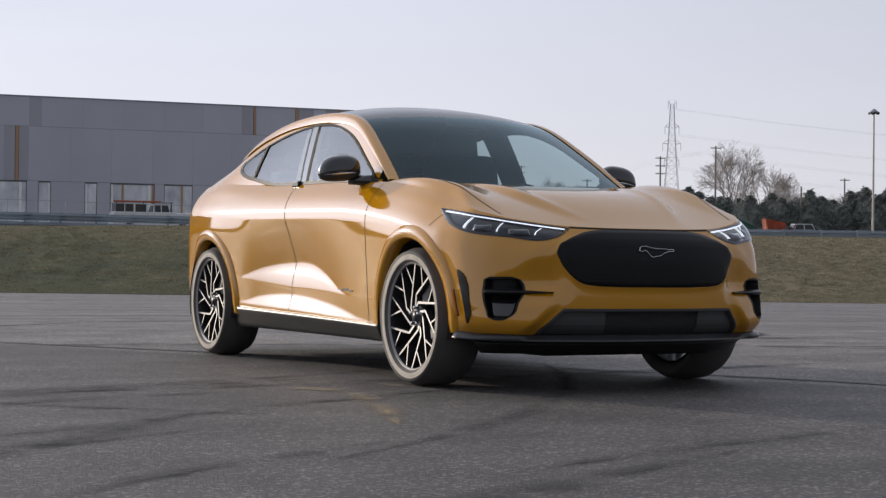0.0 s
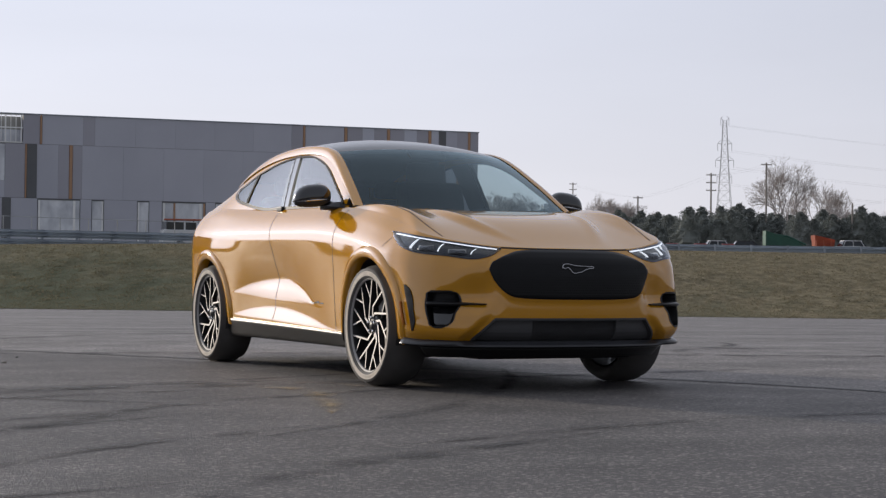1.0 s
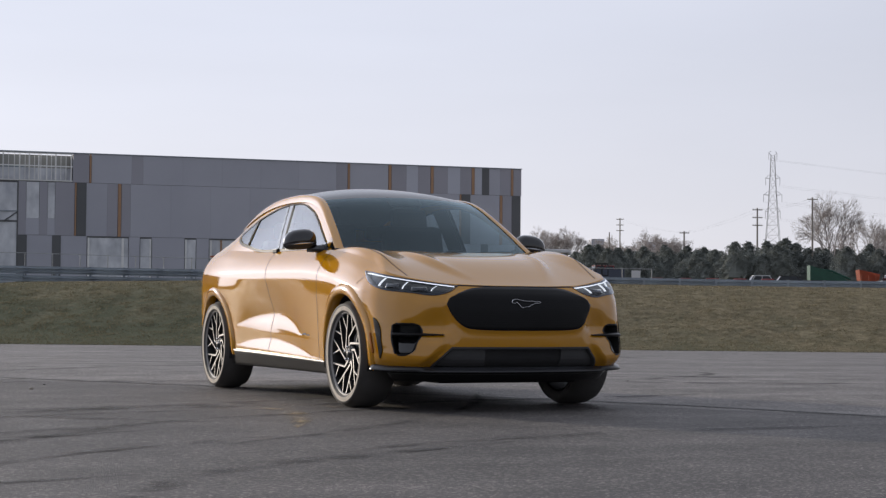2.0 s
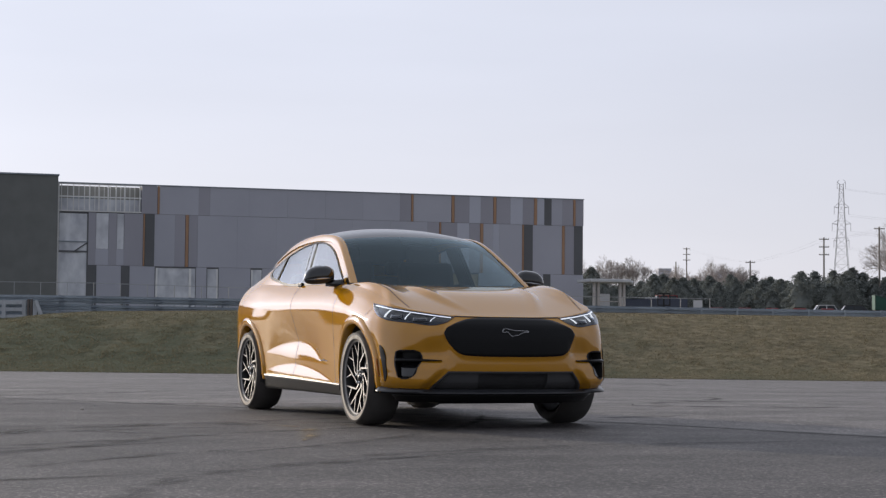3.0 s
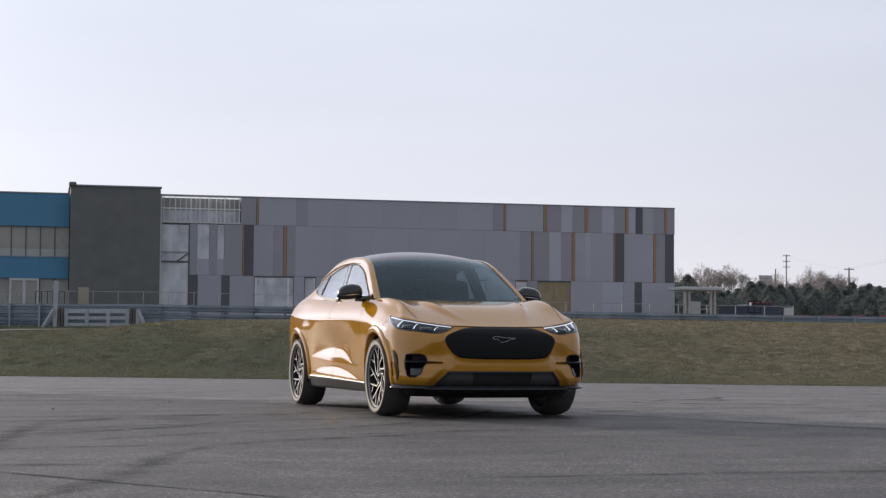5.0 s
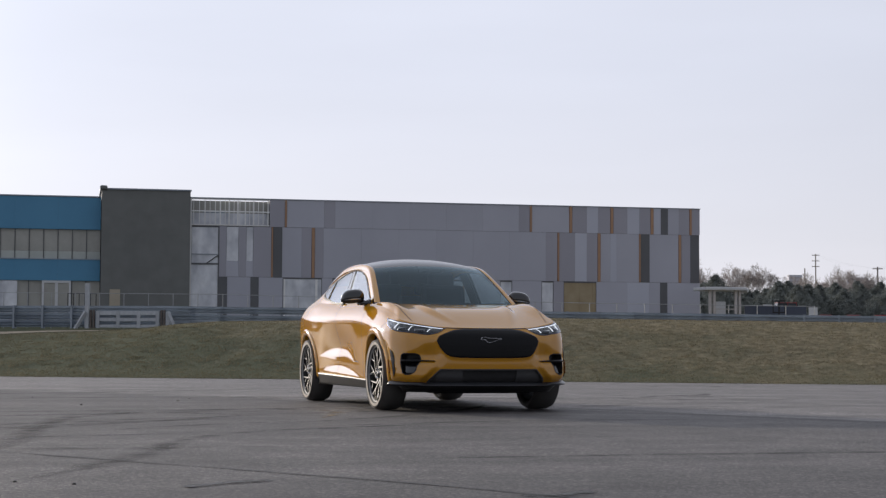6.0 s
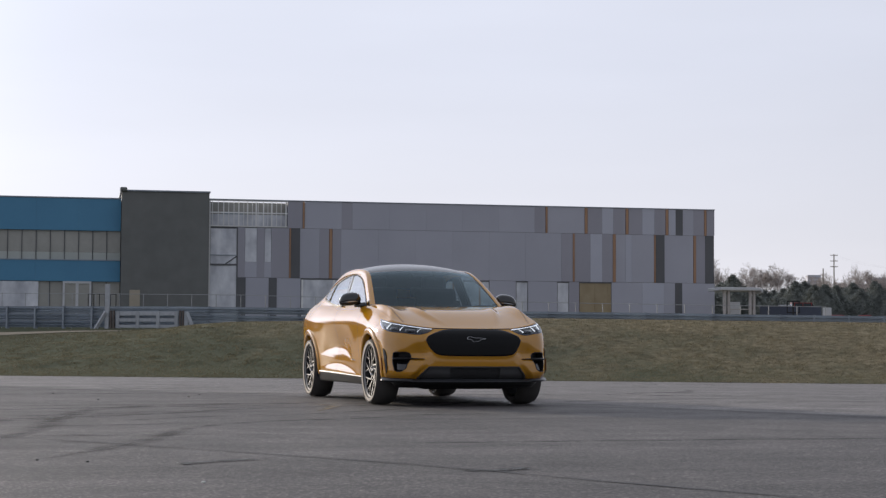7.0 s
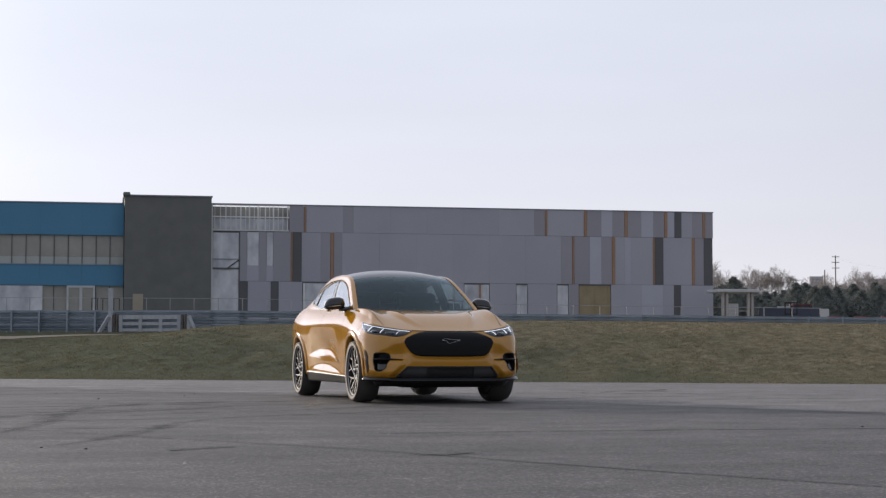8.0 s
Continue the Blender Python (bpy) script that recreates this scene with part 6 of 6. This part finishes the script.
def wheel(sign, ax):
    """A twenty-inch wheel with its tyre; the outer face looks along sign * x."""
    w = new("wheel")
    w.parent = car
    w.location = (sign * 0.80, ax, HUB_Z)
    o = sign
    R, r = WHEEL_R, 0.279
    prof = [(-0.10, r - 0.01), (-0.122, r + 0.012), (-0.128, r + 0.05), (-0.115, R - 0.025), (-0.085, R - 0.004), (0, R), (0.085, R - 0.004), (0.112, R - 0.022), (0.127, r + 0.055), (0.122, r + 0.012), (0.11, r - 0.004), (0.10, r - 0.01)]
    tyre = part("tyre", lathe([(o * a, b) for a, b in prof], "x", 72), M_TYRE, w, smooth=True)
    wall = [(0.1195, R - 0.031), (0.1245, R - 0.036), (0.1265, r + 0.036), (0.1255, r + 0.034), (0.1255, r + 0.030), (0.1265, r + 0.028), (0.1235, r + 0.012)]
    part("sidewall", lathe([(o * a, b) for a, b in wall], "x", 72), M_SIDEWALL, tyre, "dusty tyre sidewall, paled by painted sunlight", smooth=True)
    barrel = [(0.108, r + 0.002), (0.112, r - 0.004), (0.1, r - 0.011)]
    part("rim", lathe([(o * a, b) for a, b in barrel], "x", 72), M_RIM_LIP, w, "machined alloy rim lip", smooth=True)
    part("barrel", lathe([(o * a, b) for a, b in ((0.1, r - 0.011), (0.05, r - 0.022), (-0.1, r - 0.022))], "x", 72), M_RIM_DARK, w, "black wheel barrel", smooth=True)
    for k in range(5):
        a = 2 * math.pi * k / 5 + 0.3
        part("lug_nut", lathe([(o * 0.07, 0.011), (o * 0.098, 0.010), (o * 0.102, 0.004), (o * 0.102, 0.0005)], "x", 8, (0, 0.045 * math.cos(a), 0.045 * math.sin(a))), M_CHROME, w)
    part("brake_disc", lathe([(o * 0.0, 0.07), (o * 0.0, 0.175), (o * -0.03, 0.175), (o * -0.03, 0.05)], "x", 48), M_DISC, w)
    bm = bmesh.new()

    def arm(r0, t0, r1, t1, w0, w1):
        a, b = Vector((r0 * math.cos(t0), r0 * math.sin(t0))), Vector((r1 * math.cos(t1), r1 * math.sin(t1)))
        n = (b - a).normalized()
        n = Vector((-n.y, n.x))
        d0, d1 = 0.098 - 0.02 * (1 - r0 / r), 0.098 - 0.02 * (1 - r1 / r)
        pts = [(a + n * w0, d0), (a - n * w0, d0), (b - n * w1, d1), (b + n * w1, d1)]
        f = [bm.verts.new((o * d, p.x, p.y)) for p, d in pts]
        k = [bm.verts.new((o * (d - 0.035), p.x * 1.0, p.y)) for p, d in pts]
        bm.faces.new(f).material_index = 0
        for i in range(4):
            bm.faces.new((f[i], k[i], k[(i + 1) % 4], f[(i + 1) % 4])).material_index = 1

    D = math.radians
    turn = lambda a: (math.pi - a) if o < 0 else a  # the pattern is handed

    def limb(p, q, w0, w1):
        arm(p.length, turn(math.atan2(p.y, p.x)), q.length, turn(math.atan2(q.y, q.x)), w0, w1)

    polar = lambda rr, deg: Vector((rr * math.cos(D(deg)), rr * math.sin(D(deg))))
    r1 = 0.274
    for g in range(5):
        mid = 33 + 72 * g + (4 if ax > 0 else 0)
        for rv, dv, out_deg, tip, share, heel in ((0.074, 40, -17.5, 5, 0.50, 62), (0.112, 55, 17.5, 41, 0.46, 70)):
            V, E = polar(rv, mid + dv), polar(r1, mid + out_deg)
            limb(polar(0.046, mid + heel), V, 0.0068, 0.0064)
            limb(V, E, 0.0062, 0.0048)
            limb(V.lerp(E, share), polar(r1, mid + tip), 0.0046, 0.0040)
    bmesh.ops.recalc_face_normals(bm, faces=bm.faces)
    part("spokes", bm, [M_RIM, M_RIM_DARK], w, "machined spokes with black pockets")
    part("hub_cap", lathe([(o * 0.05, 0.07), (o * 0.074, 0.066), (o * 0.078, 0.05), (o * 0.078, 0.03), (o * 0.094, 0.026), (o * 0.096, 0.0005)], "x", 40), M_RIM_DARK, w, smooth=True)
    return w


for ax in (AXLE_F, AXLE_R):
    for sg in (-1, 1):
        wheel(sg, ax)

part("underbody", box(-0.66, 0.66, -1.95, 2.2, 0.2, 0.32, bevel=0.03), M_TRIM, car)


# ---- panels and fittings laid on the body ----
def skin(fn, us, vs, skirt=0.0, flat=None):
    """A sheet over the body: fn gives s, z and how far it stands out. skirt: how deep its edge turns in."""
    bm = bmesh.new()
    g = [[bm.verts.new(body_point(*fn(u, v))) for v in vs] for u in us]
    for i in range(len(us) - 1):
        for j in range(len(vs) - 1):
            bm.faces.new((g[i][j], g[i + 1][j], g[i + 1][j + 1], g[i][j + 1]))
    if skirt:
        ring = [(i, 0) for i in range(len(us))] + [(len(us) - 1, j) for j in range(1, len(vs))] + [(i, len(vs) - 1) for i in range(len(us) - 2, -1, -1)] + [(0, j) for j in range(len(vs) - 2, 0, -1)]
        low = []
        for i, j in ring:
            a, z, o = fn(us[i], vs[j])
            low.append(bm.verts.new(body_point(a, z, o - skirt)))
        for k in range(len(ring)):
            a, b = ring[k], ring[(k + 1) % len(ring)]
            try:
                bm.faces.new((g[a[0]][a[1]], g[b[0]][b[1]], low[(k + 1) % len(ring)], low[k]))
            except ValueError:
                pass
    bmesh.ops.remove_doubles(bm, verts=bm.verts, dist=0.0003)
    bmesh.ops.recalc_face_normals(bm, faces=bm.faces)
    return bm


def rim_skin(fn, us, vs, width=0.14, out=0.003, deep=0.05):
    """A frame round an opening: stands proud at the edge and turns in."""
    def f(u, v):
        a, z, _ = fn(u, v)
        return a, z, out if u in (us[0], us[1], us[-2], us[-1]) or v in (vs[0], vs[1], vs[-2], vs[-1]) else -deep
    return skin(f, us, vs, 0.01)


L = np.linspace
edge = lambda n, b=0.07: np.r_[0, b, L(b + 0.015, 0.985 - b, n), 1 - b, 1]


# nose panel between the lamps
part("grille_panel", skin(lambda u, v: (mix(-0.0882, 0.0882, u), mix(GRILLE_LOW(abs(mix(-0.0882, 0.0882, u))), GRILLE_TOP(abs(mix(-0.0882, 0.0882, u))), v), 0.004), L(0, 1, 71), L(0, 1, 16), 0.03), M_GRILLE, car, "gloss black closed grille panel", smooth=True)
bm = bmesh.new()
for row in range(13):
    z = 0.548 + row * 0.0145
    for k in range(-34, 35):
        a = (k + 0.5 * (row % 2)) * 0.00235
        if abs(a) > 0.0875 or not GRILLE_LOW(abs(a)) + 0.012 < z < GRILLE_TOP(abs(a)) - 0.02 or abs(a) < 0.017 and z > 0.655:
            continue
        vs = [bm.verts.new(body_point(a + da, z + dz, o)) for da, dz, o in ((-0.0011, 0, 0.0045), (0, -0.0055, 0.0045), (0.0011, 0, 0.0045), (0, 0.0055, 0.0066))]
        for f in ((0, 1, 3), (1, 2, 3)):
            bm.faces.new([vs[i] for i in f])
tagged(part("grille_studs", bm, M_GRILLE, car), "small raised studs on the grille panel", kind="stuff")
# plain chrome outline where the badge sits
BADGE = ((-0.098, 0.004), (-0.088, 0.022), (-0.060, 0.027), (-0.030, 0.021), (0.006, 0.016), (0.050, 0.015), (0.078, 0.012), (0.105, 0.013), (0.104, 0.004), (0.078, 0.002), (0.052, -0.004), (0.022, -0.018), (-0.002, -0.022), (-0.030, -0.026), (-0.044, -0.012), (-0.062, 0.006), (-0.080, 0.001))
ring = Line(range(len(BADGE) + 1), BADGE + BADGE[:1])
out_pts = []
for k in range(103):
    x, dz = ring((k % 102) / 102 * len(BADGE))
    out_pts.append(body_point(math.copysign(A_AT_X(abs(x)), x), 0.70 + dz, 0.014))
part("badge", tube(out_pts, 0.0018, 6), M_CHROME, car, "chrome outline badge")
part("hood_gap", skin(lambda u, v: (mix(-0.0745, 0.0745, u), TOP_Z(OUTLINE(abs(mix(-0.0745, 0.0745, u)))[1]) - 0.010 + 0.008 * v, 0.0015), L(0, 1, 60), (0, 1)), M_GAP, car)

# lower intake with its mesh
part("lower_intake", rim_skin(lambda u, v: (mix(-1, 1, u) * INTAKE(mix(0.275, 0.42, v)), mix(0.275, 0.42, v), 0), edge(60, 0.015), edge(10, 0.09), out=0.004, deep=0.045), M_TRIM, car, "black lower intake", smooth=False)
bm = bmesh.new()
for row in range(9):
    z = 0.292 + row * 0.0135
    for k in range(-24, 25):
        a = (k + 0.5 * (row % 2)) * 0.0031
        if abs(a) > INTAKE(z) - 0.008:
            continue
        p = body_point(a, z, -0.030)
        for da, dz in ((0.0011, 0.0045), (-0.0011, 0.0045)):
            q0, q1 = body_point(a - da, z - dz, -0.026), body_point(a + da, z + dz, -0.026)
            add_tube(bm, (q0, q1), 0.0022, 4, cap=False)
tagged(part("intake_mesh", bm, M_TRIM, car), "black plastic intake mesh", kind="stuff")
for sg in (-1, 1):
    part("intake_blank", skin(lambda u, v: (sg * mix(0.046, INTAKE(mix(0.295, 0.405, v)) - 0.004, u), mix(0.295, 0.405, v), -0.018), L(0, 1, 10), L(0, 1, 6), 0.02), M_TRIM, car)
    # corner pocket with its blade
    pocket = part("corner_vent", rim_skin(lambda u, v: (sg * mix(FOG_IN(mix(0.36, 0.571, v)), FOG_OUT(mix(0.36, 0.571, v)), u), mix(0.36, 0.571, v), 0), edge(14, 0.055), edge(18, 0.05), out=0.0025, deep=0.075), M_SILL, car, "black corner vent")
    part("vent_plate", skin(lambda u, v: (sg * mix(FOG_IN(mix(0.366, 0.492, v)) + 0.0012, FOG_OUT(mix(0.366, 0.492, v)) - 0.0035, u), mix(0.366, 0.492, v), -0.016 - 0.04 * v), L(0, 1, 10), L(0, 1, 6), 0.01), M_GLOSS, pocket, smooth=True)
    part("blade", skin(lambda u, v: (sg * mix(0.0905, 0.1455, u), 0.497 + (v - 0.5) * (0.006 + 0.020 * min(1, u * 1.6)), 0.022 - 0.016 * abs(2 * v - 1)), L(0, 1, 26), L(0, 1, 5), 0.03), M_SILL, pocket, "black aero blade", smooth=True)
    # slot beside the wheel arch and side marker
    part("air_slot", skin(lambda u, v: (sg * mix(SLOT_FRONT(mix(0.342, 0.602, v)), SLOT_BACK(mix(0.342, 0.602, v)), u), mix(0.342, 0.602, v), 0.007), L(0, 1, 8), L(0, 1, 16), 0.02), M_SILL, car, "black air slot")
    # head lamp
    lamp = part("headlamp", skin(lambda u, v: (sg * mix(0.0745, 0.216, u), mix(LAMP_LOW(mix(0.0745, 0.216, u)), LAMP_TOP(mix(0.0745, 0.216, u)), v), 0.003 if min(u, 1 - u) < 0.02 or min(v, 1 - v) < 0.11 else -0.03), edge(40, 0.015), edge(10, 0.1), 0.012), M_LAMP_IN, car, "slim headlamp with lit strips")
    part("running_light", skin(lambda u, v: (sg * mix(0.079, 0.207, u), LAMP_TOP(mix(0.079, 0.207, u)) - 0.009 - 0.006 * v, 0.0045), L(0, 1, 36), L(0, 1, 3), 0.02), M_DRL, lamp, "white running light strip")
    for a0, ln in ((0.105, 0.030), (0.139, 0.040), (0.176, 0.046)):
        part("light_bar", skin(lambda u, v: (sg * (a0 - 0.006 * (1 - v) ** 2 + 0.0010 * u), LAMP_TOP(a0) - 0.026 - ln * v * 1.1, -0.016), L(0, 1, 3), L(0, 1, 9), 0.014), M_DRL, lamp, "white light bar")
    for a0 in (0.12, 0.156):
        part("projector", skin(lambda u, v: (sg * (a0 - 0.010 + 0.018 * u), LAMP_LOW(a0) + 0.018 + 0.030 * v, -0.018 + 0.012 * math.sin(math.pi * u) * math.sin(math.pi * v)), L(0, 1, 8), L(0, 1, 8), 0.01), M_GLOSS, lamp, smooth=True)
    part("lens", skin(lambda u, v: (sg * mix(0.0745, 0.216, u), mix(LAMP_LOW(mix(0.0745, 0.216, u)), LAMP_TOP(mix(0.0745, 0.216, u)), v), 0.006 + 0.004 * math.sin(math.pi * v)), L(0, 1, 40), L(0, 1, 8)), M_LENS, lamp, "clear lamp lens", smooth=True).visible_shadow = False
    # black sill between the wheels
    part("sill", skin(lambda u, v: (sg * mix(A_AT_Y(-1.08), A_AT_Y(1.10), u), mix(0.205, 0.298 + 0.036 * u, v), 0.001 + 0.011 * v), L(0, 1, 50), L(0, 1, 6), 0.03), M_SILL, car, "black sill", smooth=True)
    # shut lines of the doors
    for y0, y1, z0, z1 in ((-0.93, -0.90, 0.305, 1.06), (0.205, 0.325, 0.335, 1.105)):
        part("shut_line", skin(lambda u, v: (sg * (A_AT_Y(y0 + (y1 - y0) * max(0, (v - 0.62) / 0.38) ** 1.4) + 0.0009 * u), mix(z0, z1, v), 0.0012), (0, 1), L(0, 1, 40)), M_GAP, car)
    # hood edge line, and the joint from the lamp to the wheel arch
    part("shut_line", sheet(lambda u, v: drop(sg * (HOOD_LINE(v) + 0.005 * u), v, 0.0015), (0, 1), L(-2.03, -1.12, 60)), M_GAP, car)
    part("shut_line", skin(lambda u, v: (sg * (mix(0.2015, 0.2185, v ** 0.8) + 0.0008 * u), mix(0.905, 0.82, v), 0.0012), (0, 1), L(0, 1, 10)), M_GAP, car)
    # flared wheel arch mouldings in body colour
    for ax, a0, a1 in ((AXLE_F, -9, 188), (AXLE_R, -9, 186)):
        bm = bmesh.new()
        rows = []
        for t in L(radians(a0), radians(a1), 72):
            row = []
            for rr, o in ((0.398, -0.05), (0.400, 0.006), (0.408, 0.017), (0.440, 0.019), (0.462, 0.012), (0.470, 0.001)):
                y, z = ax - rr * math.cos(t), HUB_Z + rr * math.sin(t)
                row.append(bm.verts.new(body_point(sg * A_AT_Y(y), max(z, 0.2), o)))
            rows.append(row)
        for r0, r1 in zip(rows, rows[1:]):
            for k in range(5):
                bm.faces.new((r0[k], r1[k], r1[k + 1], r0[k + 1]))
        bmesh.ops.recalc_face_normals(bm, faces=bm.faces)
        part("arch_moulding", bm, M_PAINT, car, smooth=True)
        bm = bmesh.new()
        rows = []
        for t in L(radians(-15), radians(195), 40):
            rows.append([bm.verts.new((sg * x, ax - r * math.cos(t), HUB_Z + r * math.sin(t))) for x, r in ((0.91, 0.402), (0.56, 0.402), (0.56, 0.02))])
        for r0, r1 in zip(rows, rows[1:]):
            for k in range(2):
                bm.faces.new((r0[k], r1[k], r1[k + 1], r0[k + 1]))
        part("arch_liner", bm, M_CABIN, car)
    part("side_marker", skin(lambda u, v: (sg * (mix(0.1692, 0.1752, v) + 0.0030 * (u - 0.5)), mix(0.375, 0.505, v), 0.0215), L(0, 1, 4), L(0, 1, 10), 0.008), M_AMBER, car, "amber side marker", smooth=True)
    # small plain bar where the door script sits
    for y0, y1, dz in ((-0.72, -0.66, 0.0), (-0.64, -0.585, 0.004), (-0.57, -0.545, 0.002), (-0.53, -0.50, 0.0), (-0.49, -0.465, 0.003)):
        part("door_script", skin(lambda u, v: (sg * mix(A_AT_Y(y0), A_AT_Y(y1), u), 0.466 + dz + (0.008 + dz) * v, 0.0025), L(0, 1, 4), (0, 1), 0.003), M_TRIM, car, "small dark script bar")

    # door mirror
    mirror = part("door_mirror", bmesh.new(), M_GLOSS, car, "gloss black door mirror")
    bm = bmesh.new()
    bmesh.ops.create_uvsphere(bm, u_segments=32, v_segments=20, radius=1)
    for v in bm.verts:
        x, y, z = v.co
        q = lambda c, p: math.copysign(abs(c) ** p, c)
        x, y, z = q(x, 0.75), q(y, 0.85), q(z, 0.8)
        wide = 0.125 * (1 - 0.10 * z)
        v.co = Vector((sg * (0.925 + wide * x), -0.60 - (0.075 if y < 0 else 0.02) * abs(y) * (1 if y < 0 else -1) * 1.0, 1.145 + (0.082 if z > 0 else 0.066) * z - 0.012 * x))
    for f in bm.faces:
        f.material_index = 1 if f.calc_center_median().z < 1.122 else 0
    part("cap", bm, [M_GLOSS, M_BELT], mirror, smooth=True)
    part("trim_line", tube([(sg * (0.925 - 0.118 * math.cos(t)), -0.60 - 0.071 * math.sin(t) ** 0.7, 1.122 + 0.012 * math.cos(t)) for t in L(0.15, 2.98, 24)], 0.005, 6), M_CHROME, mirror, "thin bright trim line")
    part("arm", tube(((sg * 0.86, -0.60, 1.095), (sg * 0.80, -0.64, 1.085), (sg * 0.755, -0.70, 1.082)), (0.036, 0.030, 0.034), 12), M_GLOSS, mirror, smooth=True)
    part("door_button", box(-0.012, 0.012, -0.055, 0.045, -0.018, 0.018, bevel=0.008, m=Matrix.Translation(side_point(sg, 3.35, 0.0, 0.012))), M_SILL, car, "black door latch button")

# front lip
part("splitter", skin(lambda u, v: (mix(-0.174, 0.174, u), mix(0.256, 0.288, v) + 0.014 * (abs(2 * u - 1) ** 6), mix(0.044, 0.008, v ** 1.6) + 0.026 * abs(2 * u - 1) ** 5 * (1 - 0.5 * v)), L(0, 1, 90), L(0, 1, 7), 0.12), M_LIP, car, "black front splitter lip", smooth=True)
part("valance", skin(lambda u, v: (mix(-0.165, 0.165, u), mix(0.192, 0.25, v), -0.03 - 0.05 * (1 - v)), L(0, 1, 60), L(0, 1, 4), 0.1), M_SILL, car, smooth=True)
part("lip_base", box(-0.5, 0.5, -2.12, -1.9, 0.18, 0.24, bevel=0.01), M_SILL, car)

# ---- cabin ----
cabin = part("cabin", box(-0.72, 0.72, -1.0, 1.9, 0.30, 0.62), M_CABIN, car, "dark cabin interior")
part("dashboard", box(-0.70, 0.70, -1.12, -0.52, 0.62, 1.035, bevel=0.05), M_CABIN, cabin)
part("screen", box(-0.12, 0.12, -0.50, -0.48, 0.80, 1.10, bevel=0.008), M_GLOSS, cabin)
ring = bmesh.new()
add_tube(ring, [(0.37 + 0.18 * math.cos(t), -0.38 - 0.07 * math.sin(t), 0.93 + 0.165 * math.sin(t)) for t in L(0, 6.2832, 37)], 0.015, 8, cap=False)
part("steering_wheel", ring, M_CABIN, cabin, smooth=True)
for sx in (-0.37, 0.37):
    seat = part("front_seat", box(sx - 0.25, sx + 0.25, -0.25, 0.3, 0.62, 0.78, bevel=0.05), M_CABIN, cabin)
    part("backrest", box(-0.26, 0.26, -0.07, 0.07, 0, 0.64, bevel=0.06, m=pose(sx, 0.25, 0.70, -14, 0, 0)), M_CABIN, seat)
    part("headrest", box(-0.155, 0.155, -0.05, 0.05, 0, 0.2, bevel=0.045, m=pose(sx, 0.43, 1.27, -10, 0, 0)), M_CABIN, seat)
part("rear_seat", box(-0.62, 0.62, 1.05, 1.25, 0.62, 1.22, bevel=0.06), M_CABIN, cabin)
for sx in (-0.4, 0, 0.4):
    part("headrest", box(sx - 0.12, sx + 0.12, 1.12, 1.22, 1.23, 1.36, bevel=0.04), M_CABIN, cabin)
part("parcel_shelf", box(-0.6, 0.6, 1.3, 2.0, 0.95, 1.1), M_CABIN, cabin)
part("headliner", roof_patch(2.15, 6.4, 0, 0.93, 20, 10, lift=-0.035), M_CABIN, cabin, smooth=True)
part("sensor_pod", box(-0.13, 0.13, -0.06, 0.06, -0.015, 0.015, bevel=0.012, m=Matrix.Translation((0, -0.33, 1.465)) @ pose(0, 0, 0, 30, 0, 0)), M_GLOSS, cabin)
